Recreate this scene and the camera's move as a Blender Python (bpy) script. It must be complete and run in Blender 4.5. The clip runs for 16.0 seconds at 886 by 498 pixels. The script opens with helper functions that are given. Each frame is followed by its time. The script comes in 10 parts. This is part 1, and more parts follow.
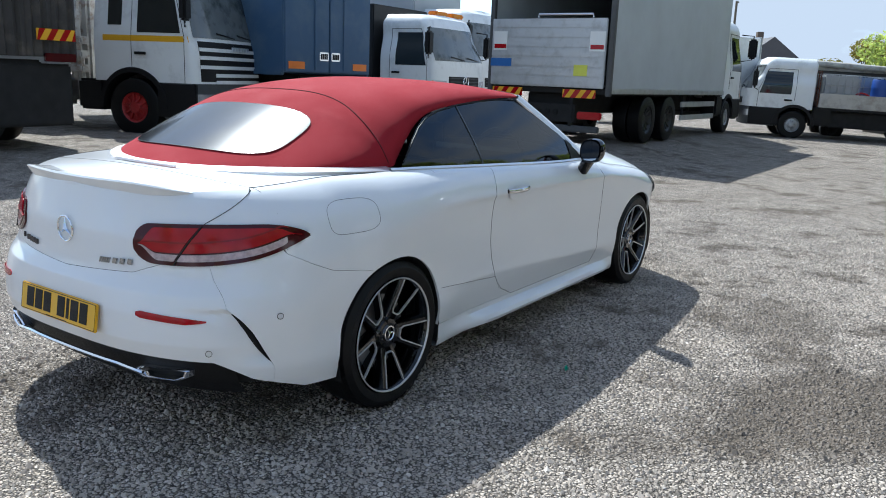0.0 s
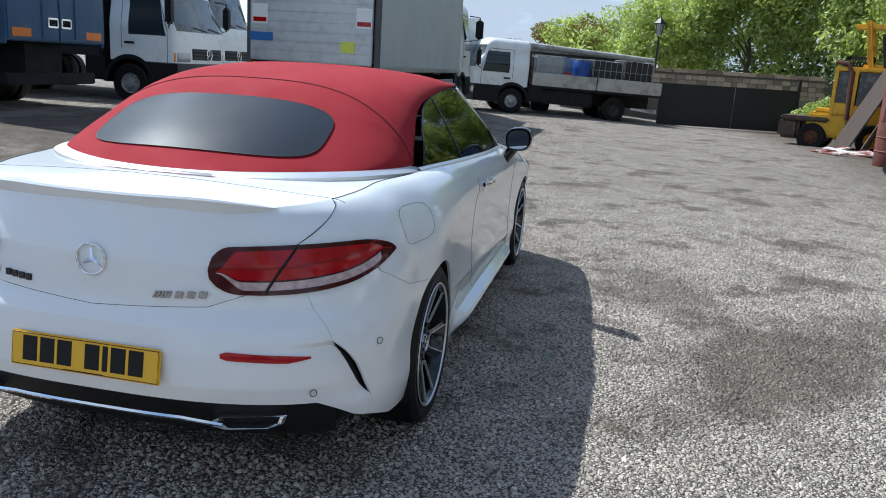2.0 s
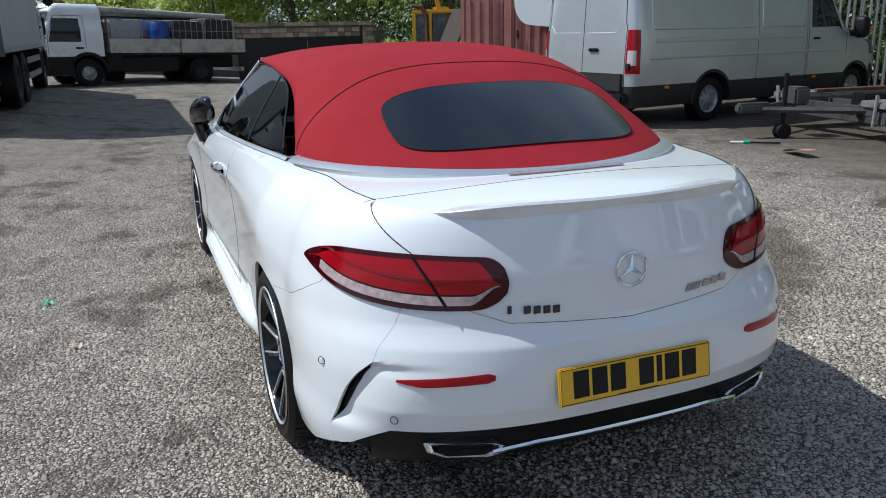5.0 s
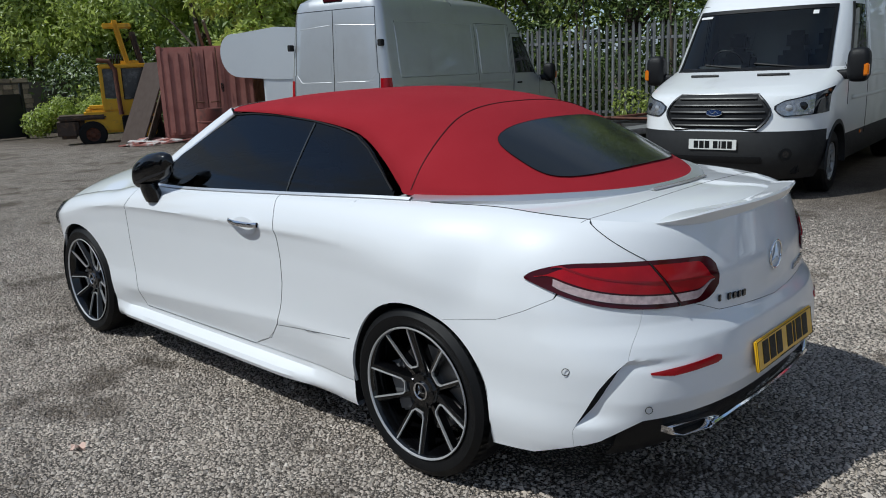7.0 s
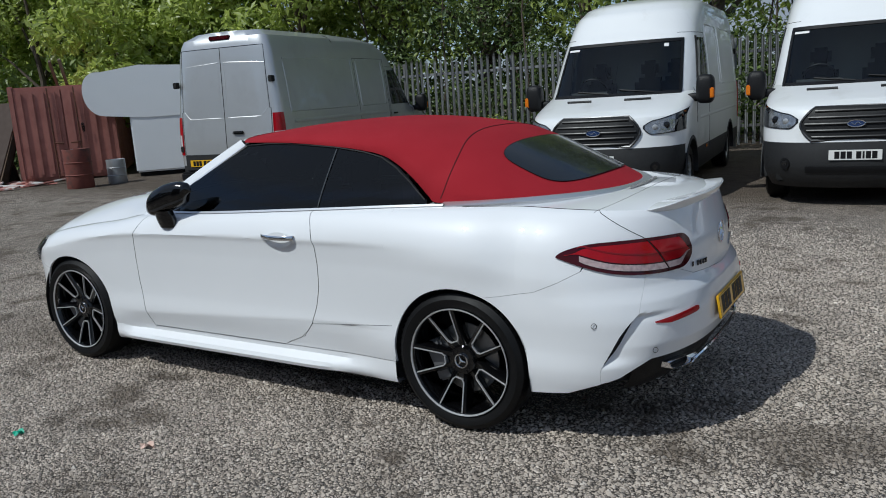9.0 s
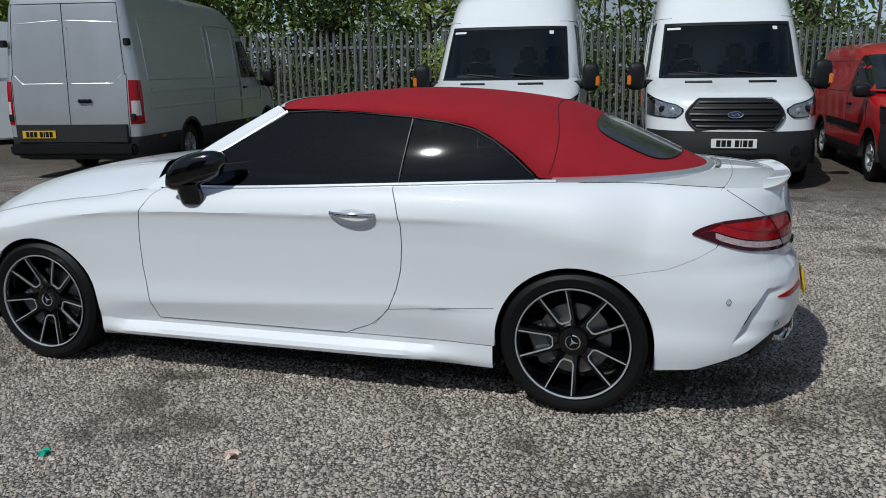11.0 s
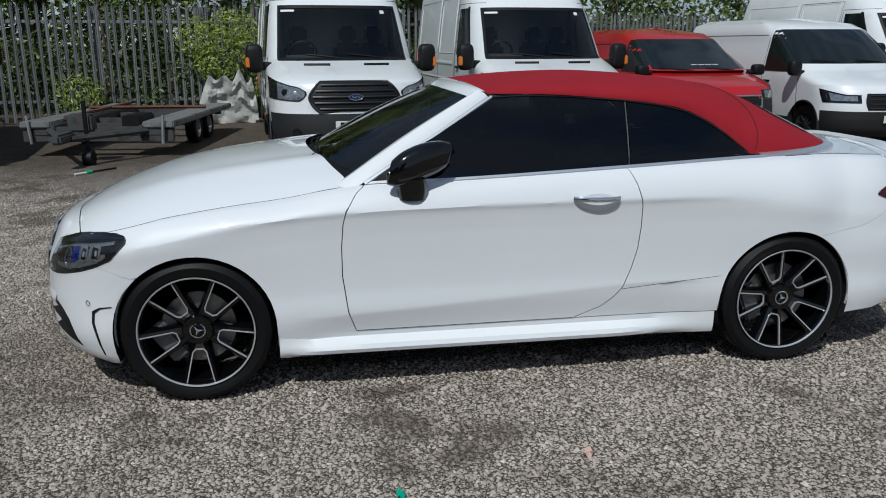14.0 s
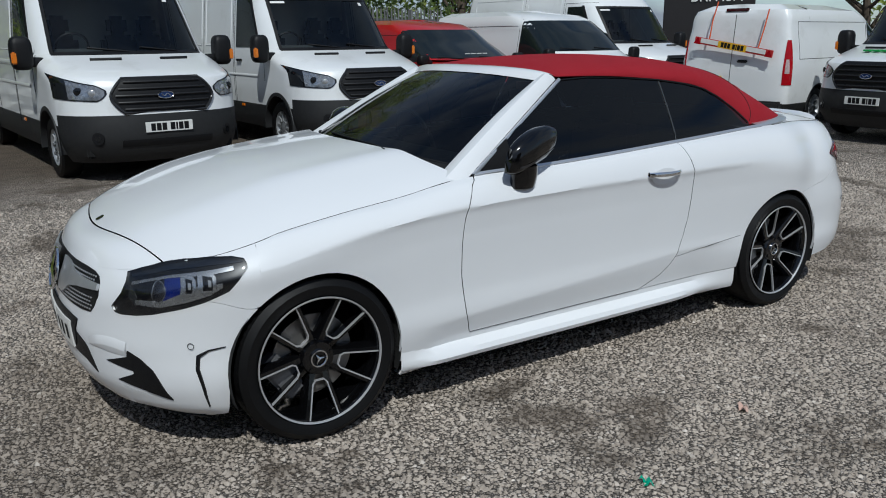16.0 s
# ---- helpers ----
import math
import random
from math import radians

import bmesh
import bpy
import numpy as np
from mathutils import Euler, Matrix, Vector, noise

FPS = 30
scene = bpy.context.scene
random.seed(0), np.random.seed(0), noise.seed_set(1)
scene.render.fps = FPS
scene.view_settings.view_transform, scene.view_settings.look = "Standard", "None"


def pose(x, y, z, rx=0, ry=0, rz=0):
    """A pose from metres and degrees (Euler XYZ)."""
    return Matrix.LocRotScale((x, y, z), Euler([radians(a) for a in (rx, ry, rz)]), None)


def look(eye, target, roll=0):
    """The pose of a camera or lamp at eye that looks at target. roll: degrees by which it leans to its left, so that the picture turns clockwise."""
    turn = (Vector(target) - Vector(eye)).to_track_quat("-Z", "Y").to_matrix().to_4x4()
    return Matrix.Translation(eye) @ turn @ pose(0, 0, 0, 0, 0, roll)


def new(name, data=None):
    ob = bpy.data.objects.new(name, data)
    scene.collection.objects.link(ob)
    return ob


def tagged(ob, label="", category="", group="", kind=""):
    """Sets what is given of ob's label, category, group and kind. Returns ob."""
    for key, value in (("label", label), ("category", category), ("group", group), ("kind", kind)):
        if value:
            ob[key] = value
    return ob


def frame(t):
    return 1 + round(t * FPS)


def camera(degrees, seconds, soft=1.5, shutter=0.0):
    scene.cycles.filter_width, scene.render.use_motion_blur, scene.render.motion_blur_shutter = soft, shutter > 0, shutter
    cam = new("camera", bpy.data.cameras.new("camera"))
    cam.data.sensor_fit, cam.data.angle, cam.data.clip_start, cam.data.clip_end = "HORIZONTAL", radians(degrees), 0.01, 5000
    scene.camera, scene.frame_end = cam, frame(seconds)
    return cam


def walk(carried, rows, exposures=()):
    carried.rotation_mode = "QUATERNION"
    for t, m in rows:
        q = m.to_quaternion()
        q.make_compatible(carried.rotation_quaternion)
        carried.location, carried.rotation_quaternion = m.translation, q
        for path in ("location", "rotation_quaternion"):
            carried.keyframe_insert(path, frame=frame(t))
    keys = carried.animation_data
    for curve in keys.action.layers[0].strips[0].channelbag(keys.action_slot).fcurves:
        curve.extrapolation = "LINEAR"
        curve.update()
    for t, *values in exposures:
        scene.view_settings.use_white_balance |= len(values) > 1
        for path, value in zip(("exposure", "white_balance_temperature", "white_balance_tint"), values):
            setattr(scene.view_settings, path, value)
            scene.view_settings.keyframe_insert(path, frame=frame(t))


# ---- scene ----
cam = camera(58.8, 16.0, soft=1.0)
PATH = [
    (0, (-2.618, -2.883, 1.452), (-0.998, -1.791, 1.022), 2.2),
    (0.5, (-2.706, -2.557, 1.466), (-0.982, -1.633, 1.048), 2.4),
    (1, (-2.925, -2.252, 1.491), (-1.113, -1.526, 1.056), 3.7),
    (1.5, (-2.982, -1.92, 1.464), (-1.116, -1.346, 1.026), 3.9),
    (2, (-3.022, -1.531, 1.47), (-1.117, -1.132, 1.011), 3.6),
    (2.5, (-3.12, -1.097, 1.503), (-1.188, -0.908, 1.023), 3.2),
    (3, (-3.063, -0.638, 1.486), (-1.121, -0.556, 1.016), 1.8),
    (3.5, (-3.027, -0.144, 1.473), (-1.09, -0.227, 0.984), 1.2),
    (4, (-3.001, 0.333, 1.495), (-1.106, -0.001, 0.95), 0.7),
    (4.5, (-2.824, 0.805, 1.504), (-0.973, 0.292, 0.946), -0.6),
    (4.7, (-2.792, 1.001, 1.489), (-0.963, 0.41, 0.936), -0.8),
    (6.8, (-2.094, 2.687, 1.509), (-0.71, 1.314, 1.061), -2.4),
    (7, (-1.969, 2.779, 1.502), (-0.629, 1.362, 1.059), -2.3),
    (7.5, (-1.768, 3.099, 1.522), (-0.531, 1.587, 1.092), -2.4),
    (8, (-1.705, 3.456, 1.556), (-0.539, 1.891, 1.118), -2.5),
    (8.5, (-1.783, 3.667, 1.547), (-0.666, 2.061, 1.129), -3.3),
    (8.7, (-1.822, 3.725, 1.544), (-0.729, 2.098, 1.145), -3.5),
    (10.8, (-0.575, 4.137, 1.55), (0.011, 2.28, 1.097), -1.5),
    (11, (-0.376, 4.196, 1.535), (0.168, 2.324, 1.085), -0.8),
    (11.5, (0.044, 4.306, 1.572), (0.441, 2.402, 1.105), -0.6),
    (12, (0.468, 4.321, 1.571), (0.646, 2.386, 1.099), -1.0),
    (12.5, (0.937, 4.464, 1.575), (0.95, 2.527, 1.077), -0.8),
    (13, (1.382, 4.491, 1.558), (1.311, 2.557, 1.051), -1.3),
    (13.5, (1.828, 4.39, 1.563), (1.679, 2.458, 1.066), -1.0),
    (14, (2.29, 4.296, 1.578), (1.978, 2.387, 1.071), -0.1),
    (14.5, (2.659, 4.062, 1.546), (2.08, 2.214, 1.047), 0.6),
    (15, (3.114, 3.922, 1.53), (2.335, 2.151, 1.022), 1.6),
    (15.5, (3.564, 3.784, 1.55), (2.639, 2.092, 1.02), 0.4),
    (16, (3.964, 3.488, 1.536), (2.919, 1.865, 1.012), -0.5),
]
walk(cam, [(t, look(eye, target, roll)) for t, eye, target, roll in PATH], [(0, 0.98, 5800, 4), (2, 0.80, 5800, 4), (4.5, 0.44, 5850, 4), (7, -0.12, 5950, 5), (16, -0.36, 5950, 5)])

# ---- world, sun, exposure ----
SUN_DIR = Vector((0.285, 0.56, 0.80)).normalized()
world = bpy.data.worlds.new("sky")
scene.world = world
world.use_nodes = True
wn, wl = world.node_tree.nodes, world.node_tree.links
wn.clear()
w_out = wn.new("ShaderNodeOutputWorld")
w_bg = wn.new("ShaderNodeBackground")
w_sky = wn.new("ShaderNodeTexSky")
w_sky.sky_type = "NISHITA"
w_sky.sun_disc = False
w_sky.sun_elevation = math.asin(SUN_DIR.z)
w_sky.sun_rotation = math.atan2(SUN_DIR.x, SUN_DIR.y)
w_sky.dust_density = 0.5
w_sky.air_density = 0.8
w_sky.ozone_density = 2.0
w_co = wn.new("ShaderNodeTexCoord")
w_map = wn.new("ShaderNodeMapping")
w_map.inputs["Scale"].default_value = (1.6, 1.6, 4.5)
w_noise = wn.new("ShaderNodeTexNoise")
w_noise.inputs["Scale"].default_value = 2.1
w_noise.inputs["Detail"].default_value = 7
w_noise.inputs["Roughness"].default_value = 0.58
w_ramp = wn.new("ShaderNodeValToRGB")
w_ramp.color_ramp.elements[0].position = 0.36
w_ramp.color_ramp.elements[0].color = (0, 0, 0, 1)
w_ramp.color_ramp.elements[1].position = 0.56
w_ramp.color_ramp.elements[1].color = (1, 1, 1, 1)
w_mix = wn.new("ShaderNodeMixRGB")
w_mix.inputs[2].default_value = (2.85, 3.12, 3.62, 1)
wl.new(w_co.outputs["Generated"], w_map.inputs["Vector"])
wl.new(w_map.outputs["Vector"], w_noise.inputs["Vector"])
wl.new(w_noise.outputs["Fac"], w_ramp.inputs["Fac"])
w_sep = wn.new("ShaderNodeSeparateXYZ")
wl.new(w_co.outputs["Generated"], w_sep.inputs[0])
w_high = wn.new("ShaderNodeMapRange")
w_high.inputs[1].default_value, w_high.inputs[2].default_value = 0.35, 0.85
w_high.inputs[3].default_value, w_high.inputs[4].default_value = 1.0, 0.55
wl.new(w_sep.outputs["Z"], w_high.inputs[0])
w_mul = wn.new("ShaderNodeMath")
w_mul.operation = "MULTIPLY"
wl.new(w_ramp.outputs["Color"], w_mul.inputs[0])
wl.new(w_high.outputs[0], w_mul.inputs[1])
wl.new(w_mul.outputs[0], w_mix.inputs["Fac"])
wl.new(w_sky.outputs["Color"], w_mix.inputs[1])
wl.new(w_mix.outputs["Color"], w_bg.inputs["Color"])
w_bg.inputs["Strength"].default_value = 0.118
wl.new(w_bg.outputs["Background"], w_out.inputs["Surface"])
sun = new("sun", bpy.data.lights.new("sun", "SUN"))
sun.data.energy = 3.65
sun.data.angle = radians(0.53)
sun.data.color = (0.99, 0.96, 0.90)
sun.matrix_world = look(SUN_DIR * 50, (0, 0, 0))

# ---- materials ----
MATS = {}


def mat(name, color, rough=0.5, metal=0.0, vary=0.15, scale=8.0, bump=0.0, bump_scale=60.0, coat=0.0, color2=None,
        spec=0.5, mottled=None, mottle_scale=1.2, mottle=(0.5, 0.7), island=0.0, per_object=0.0):
    """Plain surface with variation at two scales, optional bump and clear coat."""
    if name in MATS:
        return MATS[name]
    m = bpy.data.materials.new(name)
    m.use_nodes = True
    n, l = m.node_tree.nodes, m.node_tree.links
    b = n["Principled BSDF"]
    b.inputs["Roughness"].default_value = rough
    b.inputs["Metallic"].default_value = metal
    b.inputs["Coat Weight"].default_value = coat
    b.inputs["Coat Roughness"].default_value = 0.03
    b.inputs["Specular IOR Level"].default_value = spec
    co = n.new("ShaderNodeTexCoord")
    no = n.new("ShaderNodeTexNoise")
    no.inputs["Scale"].default_value = scale
    no.inputs["Detail"].default_value = 6
    l.new(co.outputs["Object"], no.inputs["Vector"])
    mix = n.new("ShaderNodeMixRGB")
    dark = color2 or tuple(c * (1 - vary) for c in color)
    mix.inputs[1].default_value = (*color, 1)
    mix.inputs[2].default_value = (*dark, 1)
    l.new(no.outputs["Fac"], mix.inputs["Fac"])
    last = mix.outputs["Color"]
    if mottled:
        n2 = n.new("ShaderNodeTexNoise")
        n2.inputs["Scale"].default_value = mottle_scale
        n2.inputs["Detail"].default_value = 8
        n2.inputs["Roughness"].default_value = 0.65
        l.new(co.outputs["Object"], n2.inputs["Vector"])
        r = n.new("ShaderNodeMapRange")
        r.inputs[1].default_value, r.inputs[2].default_value = mottle
        l.new(n2.outputs["Fac"], r.inputs[0])
        mx = n.new("ShaderNodeMixRGB")
        mx.inputs[2].default_value = (*mottled, 1)
        l.new(r.outputs[0], mx.inputs["Fac"])
        l.new(last, mx.inputs[1])
        last = mx.outputs["Color"]
    if island or per_object:
        if island:
            src = n.new("ShaderNodeNewGeometry").outputs["Random Per Island"]
        else:
            src = n.new("ShaderNodeObjectInfo").outputs["Random"]
        amount = island or per_object
        r = n.new("ShaderNodeMapRange")
        r.inputs[3].default_value, r.inputs[4].default_value = 1 - amount, 1 + amount
        l.new(src, r.inputs[0])
        hsv = n.new("ShaderNodeHueSaturation")
        l.new(r.outputs[0], hsv.inputs["Value"])
        l.new(last, hsv.inputs["Color"])
        last = hsv.outputs["Color"]
    l.new(last, b.inputs["Base Color"])
    rr = n.new("ShaderNodeMapRange")
    rr.inputs[3].default_value, rr.inputs[4].default_value = max(rough * 0.85, 0), min(rough * 1.2, 1)
    l.new(no.outputs["Fac"], rr.inputs[0])
    l.new(rr.outputs[0], b.inputs["Roughness"])
    if bump:
        nb = n.new("ShaderNodeTexNoise")
        nb.inputs["Scale"].default_value = bump_scale
        nb.inputs["Detail"].default_value = 5
        l.new(co.outputs["Object"], nb.inputs["Vector"])
        bp = n.new("ShaderNodeBump")
        bp.inputs["Strength"].default_value = bump
        bp.inputs["Distance"].default_value = 0.01
        l.new(nb.outputs["Fac"], bp.inputs["Height"])
        l.new(bp.outputs["Normal"], b.inputs["Normal"])
    MATS[name] = m
    return m


def glass_mat(name, tint, rough=0.02, alpha=None):
    """Dark tinted glass: glossy skin over a tinted see-through body."""
    if name in MATS:
        return MATS[name]
    m = bpy.data.materials.new(name)
    m.use_nodes = True
    n, l = m.node_tree.nodes, m.node_tree.links
    n.clear()
    out = n.new("ShaderNodeOutputMaterial")
    tr = n.new("ShaderNodeBsdfTransparent")
    tr.inputs["Color"].default_value = (*tint, 1)
    gl = n.new("ShaderNodeBsdfGlossy")
    gl.inputs["Roughness"].default_value = rough
    fr = n.new("ShaderNodeFresnel")
    fr.inputs["IOR"].default_value = 1.55
    mx = n.new("ShaderNodeMixShader")
    l.new(fr.outputs["Fac"], mx.inputs["Fac"])
    l.new(tr.outputs["BSDF"], mx.inputs[1])
    l.new(gl.outputs["BSDF"], mx.inputs[2])
    l.new(mx.outputs["Shader"], out.inputs["Surface"])
    MATS[name] = m
    return m


PAINT = mat("pearl white paint", (0.79, 0.80, 0.815), 0.42, 0.0, 0.03, 3, coat=1.0, spec=0.3)
FABRIC = mat("red canvas", (0.345, 0.012, 0.022), 0.85, 0, 0.22, 5, 0.35, 700, spec=0.25)
GLASS = glass_mat("smoked glass", (0.10, 0.115, 0.12), 0.024)
SCREEN = glass_mat("windscreen glass", (0.42, 0.46, 0.45))
PLASTIC = mat("black plastic", (0.007, 0.007, 0.008), 0.5, 0, 0.3, 30, 0.15, 400, spec=0.28)
GLOSS_BLACK = mat("gloss black", (0.003, 0.003, 0.0035), 0.12, 0, 0.2, 10, coat=0.5, spec=0.35)
RUBBER = mat("tyre rubber", (0.005, 0.005, 0.0055), 0.5, 0, 0.35, 25, 0.2, 200, spec=0.25)
CHROME = mat("chrome", (0.82, 0.83, 0.85), 0.08, 1.0, 0.05, 4)
SATIN = mat("satin aluminium", (0.80, 0.81, 0.83), 0.34, 0.85, 0.08, 12)
MACHINED = mat("machined alloy", (0.72, 0.72, 0.73), 0.38, 0.65, 0.1, 30)
DARK = mat("shut gap", (0.004, 0.004, 0.004), 0.9, 0, 0.2, 20)
LAMP_RED = mat("red lamp lens", (0.44, 0.003, 0.010), 0.14, 0, 0.45, 22, coat=0.15, spec=0.3)
LAMP_DARK = mat("dark red lens", (0.062, 0.001, 0.005), 0.12, 0, 0.4, 14, coat=0.15, spec=0.3)
LAMP_CLEAR = mat("clear lamp lens", (0.74, 0.56, 0.56), 0.15, 0, 0.75, 55, coat=0.3, spec=0.4)
YELLOW_PLATE = mat("yellow plate", (0.78, 0.44, 0.01), 0.35, 0, 0.05, 6, coat=0.5)
WHITE_PLATE = mat("white plate", (0.78, 0.78, 0.75), 0.35, 0, 0.05, 6, coat=0.5)
VAN_WHITE = mat("van white paint", (0.80, 0.81, 0.81), 0.3, 0, 0.05, 2, coat=0.8, mottled=(0.62, 0.62, 0.60), mottle_scale=2.5, mottle=(0.55, 0.85))
VAN_GREY = mat("silver van paint", (0.60, 0.61, 0.62), 0.36, 0.62, 0.07, 2, coat=0.8, mottled=(0.49, 0.49, 0.49), mottle_scale=1.8, mottle=(0.5, 0.9))
VAN_RED = mat("red van paint", (0.46, 0.008, 0.011), 0.3, 0, 0.12, 2, coat=0.8)
CLADDING = mat("grey bumper plastic", (0.015, 0.0155, 0.0165), 0.6, 0, 0.2, 20, 0.2, 300)

HEAD_GLASS = mat("headlamp lens", (0.55, 0.56, 0.58), 0.12, 0.3, 0.6, 18, coat=1.0)
HEAD_DARK = mat("smoked headlamp", (0.008, 0.009, 0.011), 0.08, 0, 0.4, 18, coat=0.3, spec=0.4)
AMBER = mat("amber lens", (0.75, 0.20, 0.01), 0.2, 0, 0.2, 20, coat=1.0)
VAN_GLASS = mat("van glass", (0.012, 0.017, 0.018), 0.04, 0, 0.5, 2, coat=0.0, spec=0.6)
STEEL_WHEEL = mat("silver wheel trim", (0.42, 0.43, 0.44), 0.4, 0.6, 0.2, 14)
BLACK_WHEEL = mat("black steel wheel", (0.03, 0.03, 0.031), 0.5, 0.2, 0.2, 14)

# ---- mesh helpers ----


def part(name, bm, material, parent=None, label="", smooth=True, sharp=35):
    me = bpy.data.meshes.new(name)
    bmesh.ops.remove_doubles(bm, verts=bm.verts, dist=0.00015)
    bmesh.ops.recalc_face_normals(bm, faces=bm.faces)
    bm.to_mesh(me)
    bm.free()
    if smooth:
        me.shade_smooth()
        me.set_sharp_from_angle(angle=radians(sharp))
    me.materials.append(material)
    ob = new(name, me)
    if parent:
        ob.parent = parent
    return tagged(ob, label)


def thing(name, label, category, m=None, group="", kind=""):
    ob = new(name)
    if m is not None:
        ob.matrix_basis = m
    return tagged(ob, label, category, group, kind)


def box(bm, x0, x1, y0, y1, z0, z1, bevel=0.0, m=None):
    r = bmesh.ops.create_cube(bm, size=1.0)
    vs = r["verts"]
    for v in vs:
        v.co = Vector(((x0 + x1) / 2 + v.co.x * (x1 - x0), (y0 + y1) / 2 + v.co.y * (y1 - y0), (z0 + z1) / 2 + v.co.z * (z1 - z0)))
    if bevel:
        es = list({e for v in vs for e in v.link_edges})
        r = bmesh.ops.bevel(bm, geom=es, offset=bevel, segments=2, affect="EDGES")
        vs = list({v for f in r["faces"] for v in f.verts} | {v for v in vs if v.is_valid})
    if m is not None:
        for v in vs:
            v.co = m @ v.co
    return vs


def boxed(name, dims, material, parent=None, bevel=0.01, label="", m=None):
    bm = bmesh.new()
    box(bm, *dims, bevel=bevel, m=m)
    return part(name, bm, material, parent, label)


def cyl(bm, a, b, r0, r1=None, n=20, caps=True):
    a, b = Vector(a), Vector(b)
    r1 = r0 if r1 is None else r1
    d = (b - a).normalized()
    u = d.orthogonal().normalized()
    w = d.cross(u)
    ra = [bm.verts.new(a + (u * math.cos(t) + w * math.sin(t)) * r0) for t in (2 * math.pi * i / n for i in range(n))]
    rb = [bm.verts.new(b + (u * math.cos(t) + w * math.sin(t)) * r1) for t in (2 * math.pi * i / n for i in range(n))]
    for i in range(n):
        bm.faces.new((ra[i], ra[(i + 1) % n], rb[(i + 1) % n], rb[i]))
    if caps:
        bm.faces.new(ra[::-1])
        bm.faces.new(rb)


def tube(bm, pts, r, n=6, closed=False):
    """A round bar along a polyline."""
    pts = [Vector(p) for p in pts]
    k = len(pts)
    rings = []
    for i, p in enumerate(pts):
        if closed:
            d = pts[(i + 1) % k] - pts[i - 1]
        else:
            d = pts[min(i + 1, k - 1)] - pts[max(i - 1, 0)]
        d.normalize()
        up = Vector((0, 0, 1)) if abs(d.z) < 0.9 else Vector((1, 0, 0))
        u = d.cross(up).normalized()
        w = d.cross(u)
        rings.append([bm.verts.new(p + (u * math.cos(t) + w * math.sin(t)) * r) for t in (2 * math.pi * j / n for j in range(n))])
    for i in range(k if closed else k - 1):
        a, b = rings[i], rings[(i + 1) % k]
        for j in range(n):
            bm.faces.new((a[j], a[(j + 1) % n], b[(j + 1) % n], b[j]))
    if not closed:
        bm.faces.new(rings[0][::-1])
        bm.faces.new(rings[-1])


def lathe(bm, prof, n=48, axis="y"):
    """Turns a profile of (along, radius) round an axis through the origin."""
    rings = []
    for a, r in prof:
        ring = []
        for i in range(n):
            t = 2 * math.pi * i / n
            c, s = math.cos(t) * r, math.sin(t) * r
            ring.append(bm.verts.new((c, a, s) if axis == "y" else (c, s, a)))
        rings.append(ring)
    for a, b in zip(rings, rings[1:]):
        for i in range(n):
            bm.faces.new((a[i], a[(i + 1) % n], b[(i + 1) % n], b[i]))
    return rings


def add_grid(bm, pts, flip=False):
    """Faces over an array of points of rows and columns."""
    vs = [[bm.verts.new(p) for p in row] for row in pts]
    for a, b in zip(vs, vs[1:]):
        for i in range(len(a) - 1):
            q = [a[i], a[i + 1], b[i + 1], b[i]]
            try:
                bm.faces.new(q[::-1] if flip else q)
            except ValueError:
                pass


def solid_grid(bm, pts, off, thick):
    """A sheet laid off the surface by off, with a rim that goes back by thick. Outward is away from the x axis."""
    p = np.array(pts, float)
    du, dv = np.gradient(p, axis=1), np.gradient(p, axis=0)
    nn = np.cross(du, dv)
    nn /= np.linalg.norm(nn, axis=2, keepdims=True) + 1e-9
    mid = p[p.shape[0] // 2, p.shape[1] // 2]
    nm = nn[p.shape[0] // 2, p.shape[1] // 2]
    if np.dot(nm, mid - np.array((CENTRE[0], 0, CENTRE[1]))) < 0:
        nn = -nn
    top = p + nn * off
    low = top - nn * thick
    loop = [(0, j) for j in range(p.shape[1])] + [(i, p.shape[1] - 1) for i in range(1, p.shape[0])]
    loop += [(p.shape[0] - 1, j) for j in range(p.shape[1] - 2, -1, -1)] + [(i, 0) for i in range(p.shape[0] - 2, 0, -1)]
    vs = [[bm.verts.new(q) for q in row] for row in top]
    for a, b in zip(vs, vs[1:]):
        for i in range(len(a) - 1):
            bm.faces.new((a[i], a[i + 1], b[i + 1], b[i]))
    ends = {}
    for ij in loop:
        ends[ij] = bm.verts.new(low[ij])
    for a, b in zip(loop, loop[1:] + loop[:1]):
        bm.faces.new((vs[a[0]][a[1]], vs[b[0]][b[1]], ends[b], ends[a]))


CENTRE = (1.0, 0.6)


def lerp(a, b, t):
    return a + (b - a) * t


def table(pairs):
    """A function that runs smoothly through pairs of (argument, value)."""
    xs, ys = np.array(sorted(pairs)).T
    m = np.gradient(ys, xs) if len(xs) > 2 else np.full(2, (ys[1] - ys[0]) / (xs[1] - xs[0]))
    for i in range(len(xs) - 1):
        s = (ys[i + 1] - ys[i]) / (xs[i + 1] - xs[i])
        if abs(s) < 1e-9:
            m[i] = m[i + 1] = 0
    xs, ys, m = xs.tolist(), ys.tolist(), m.tolist()

    def f(v):
        if v <= xs[0]:
            return ys[0]
        if v >= xs[-1]:
            return ys[-1]
        i = 0
        while v > xs[i + 1]:
            i += 1
        h = xs[i + 1] - xs[i]
        t = (v - xs[i]) / h
        t2, t3 = t * t, t * t * t
        return (2 * t3 - 3 * t2 + 1) * ys[i] + (t3 - 2 * t2 + t) * h * m[i] + (-2 * t3 + 3 * t2) * ys[i + 1] + (t3 - t2) * h * m[i + 1]
    return f


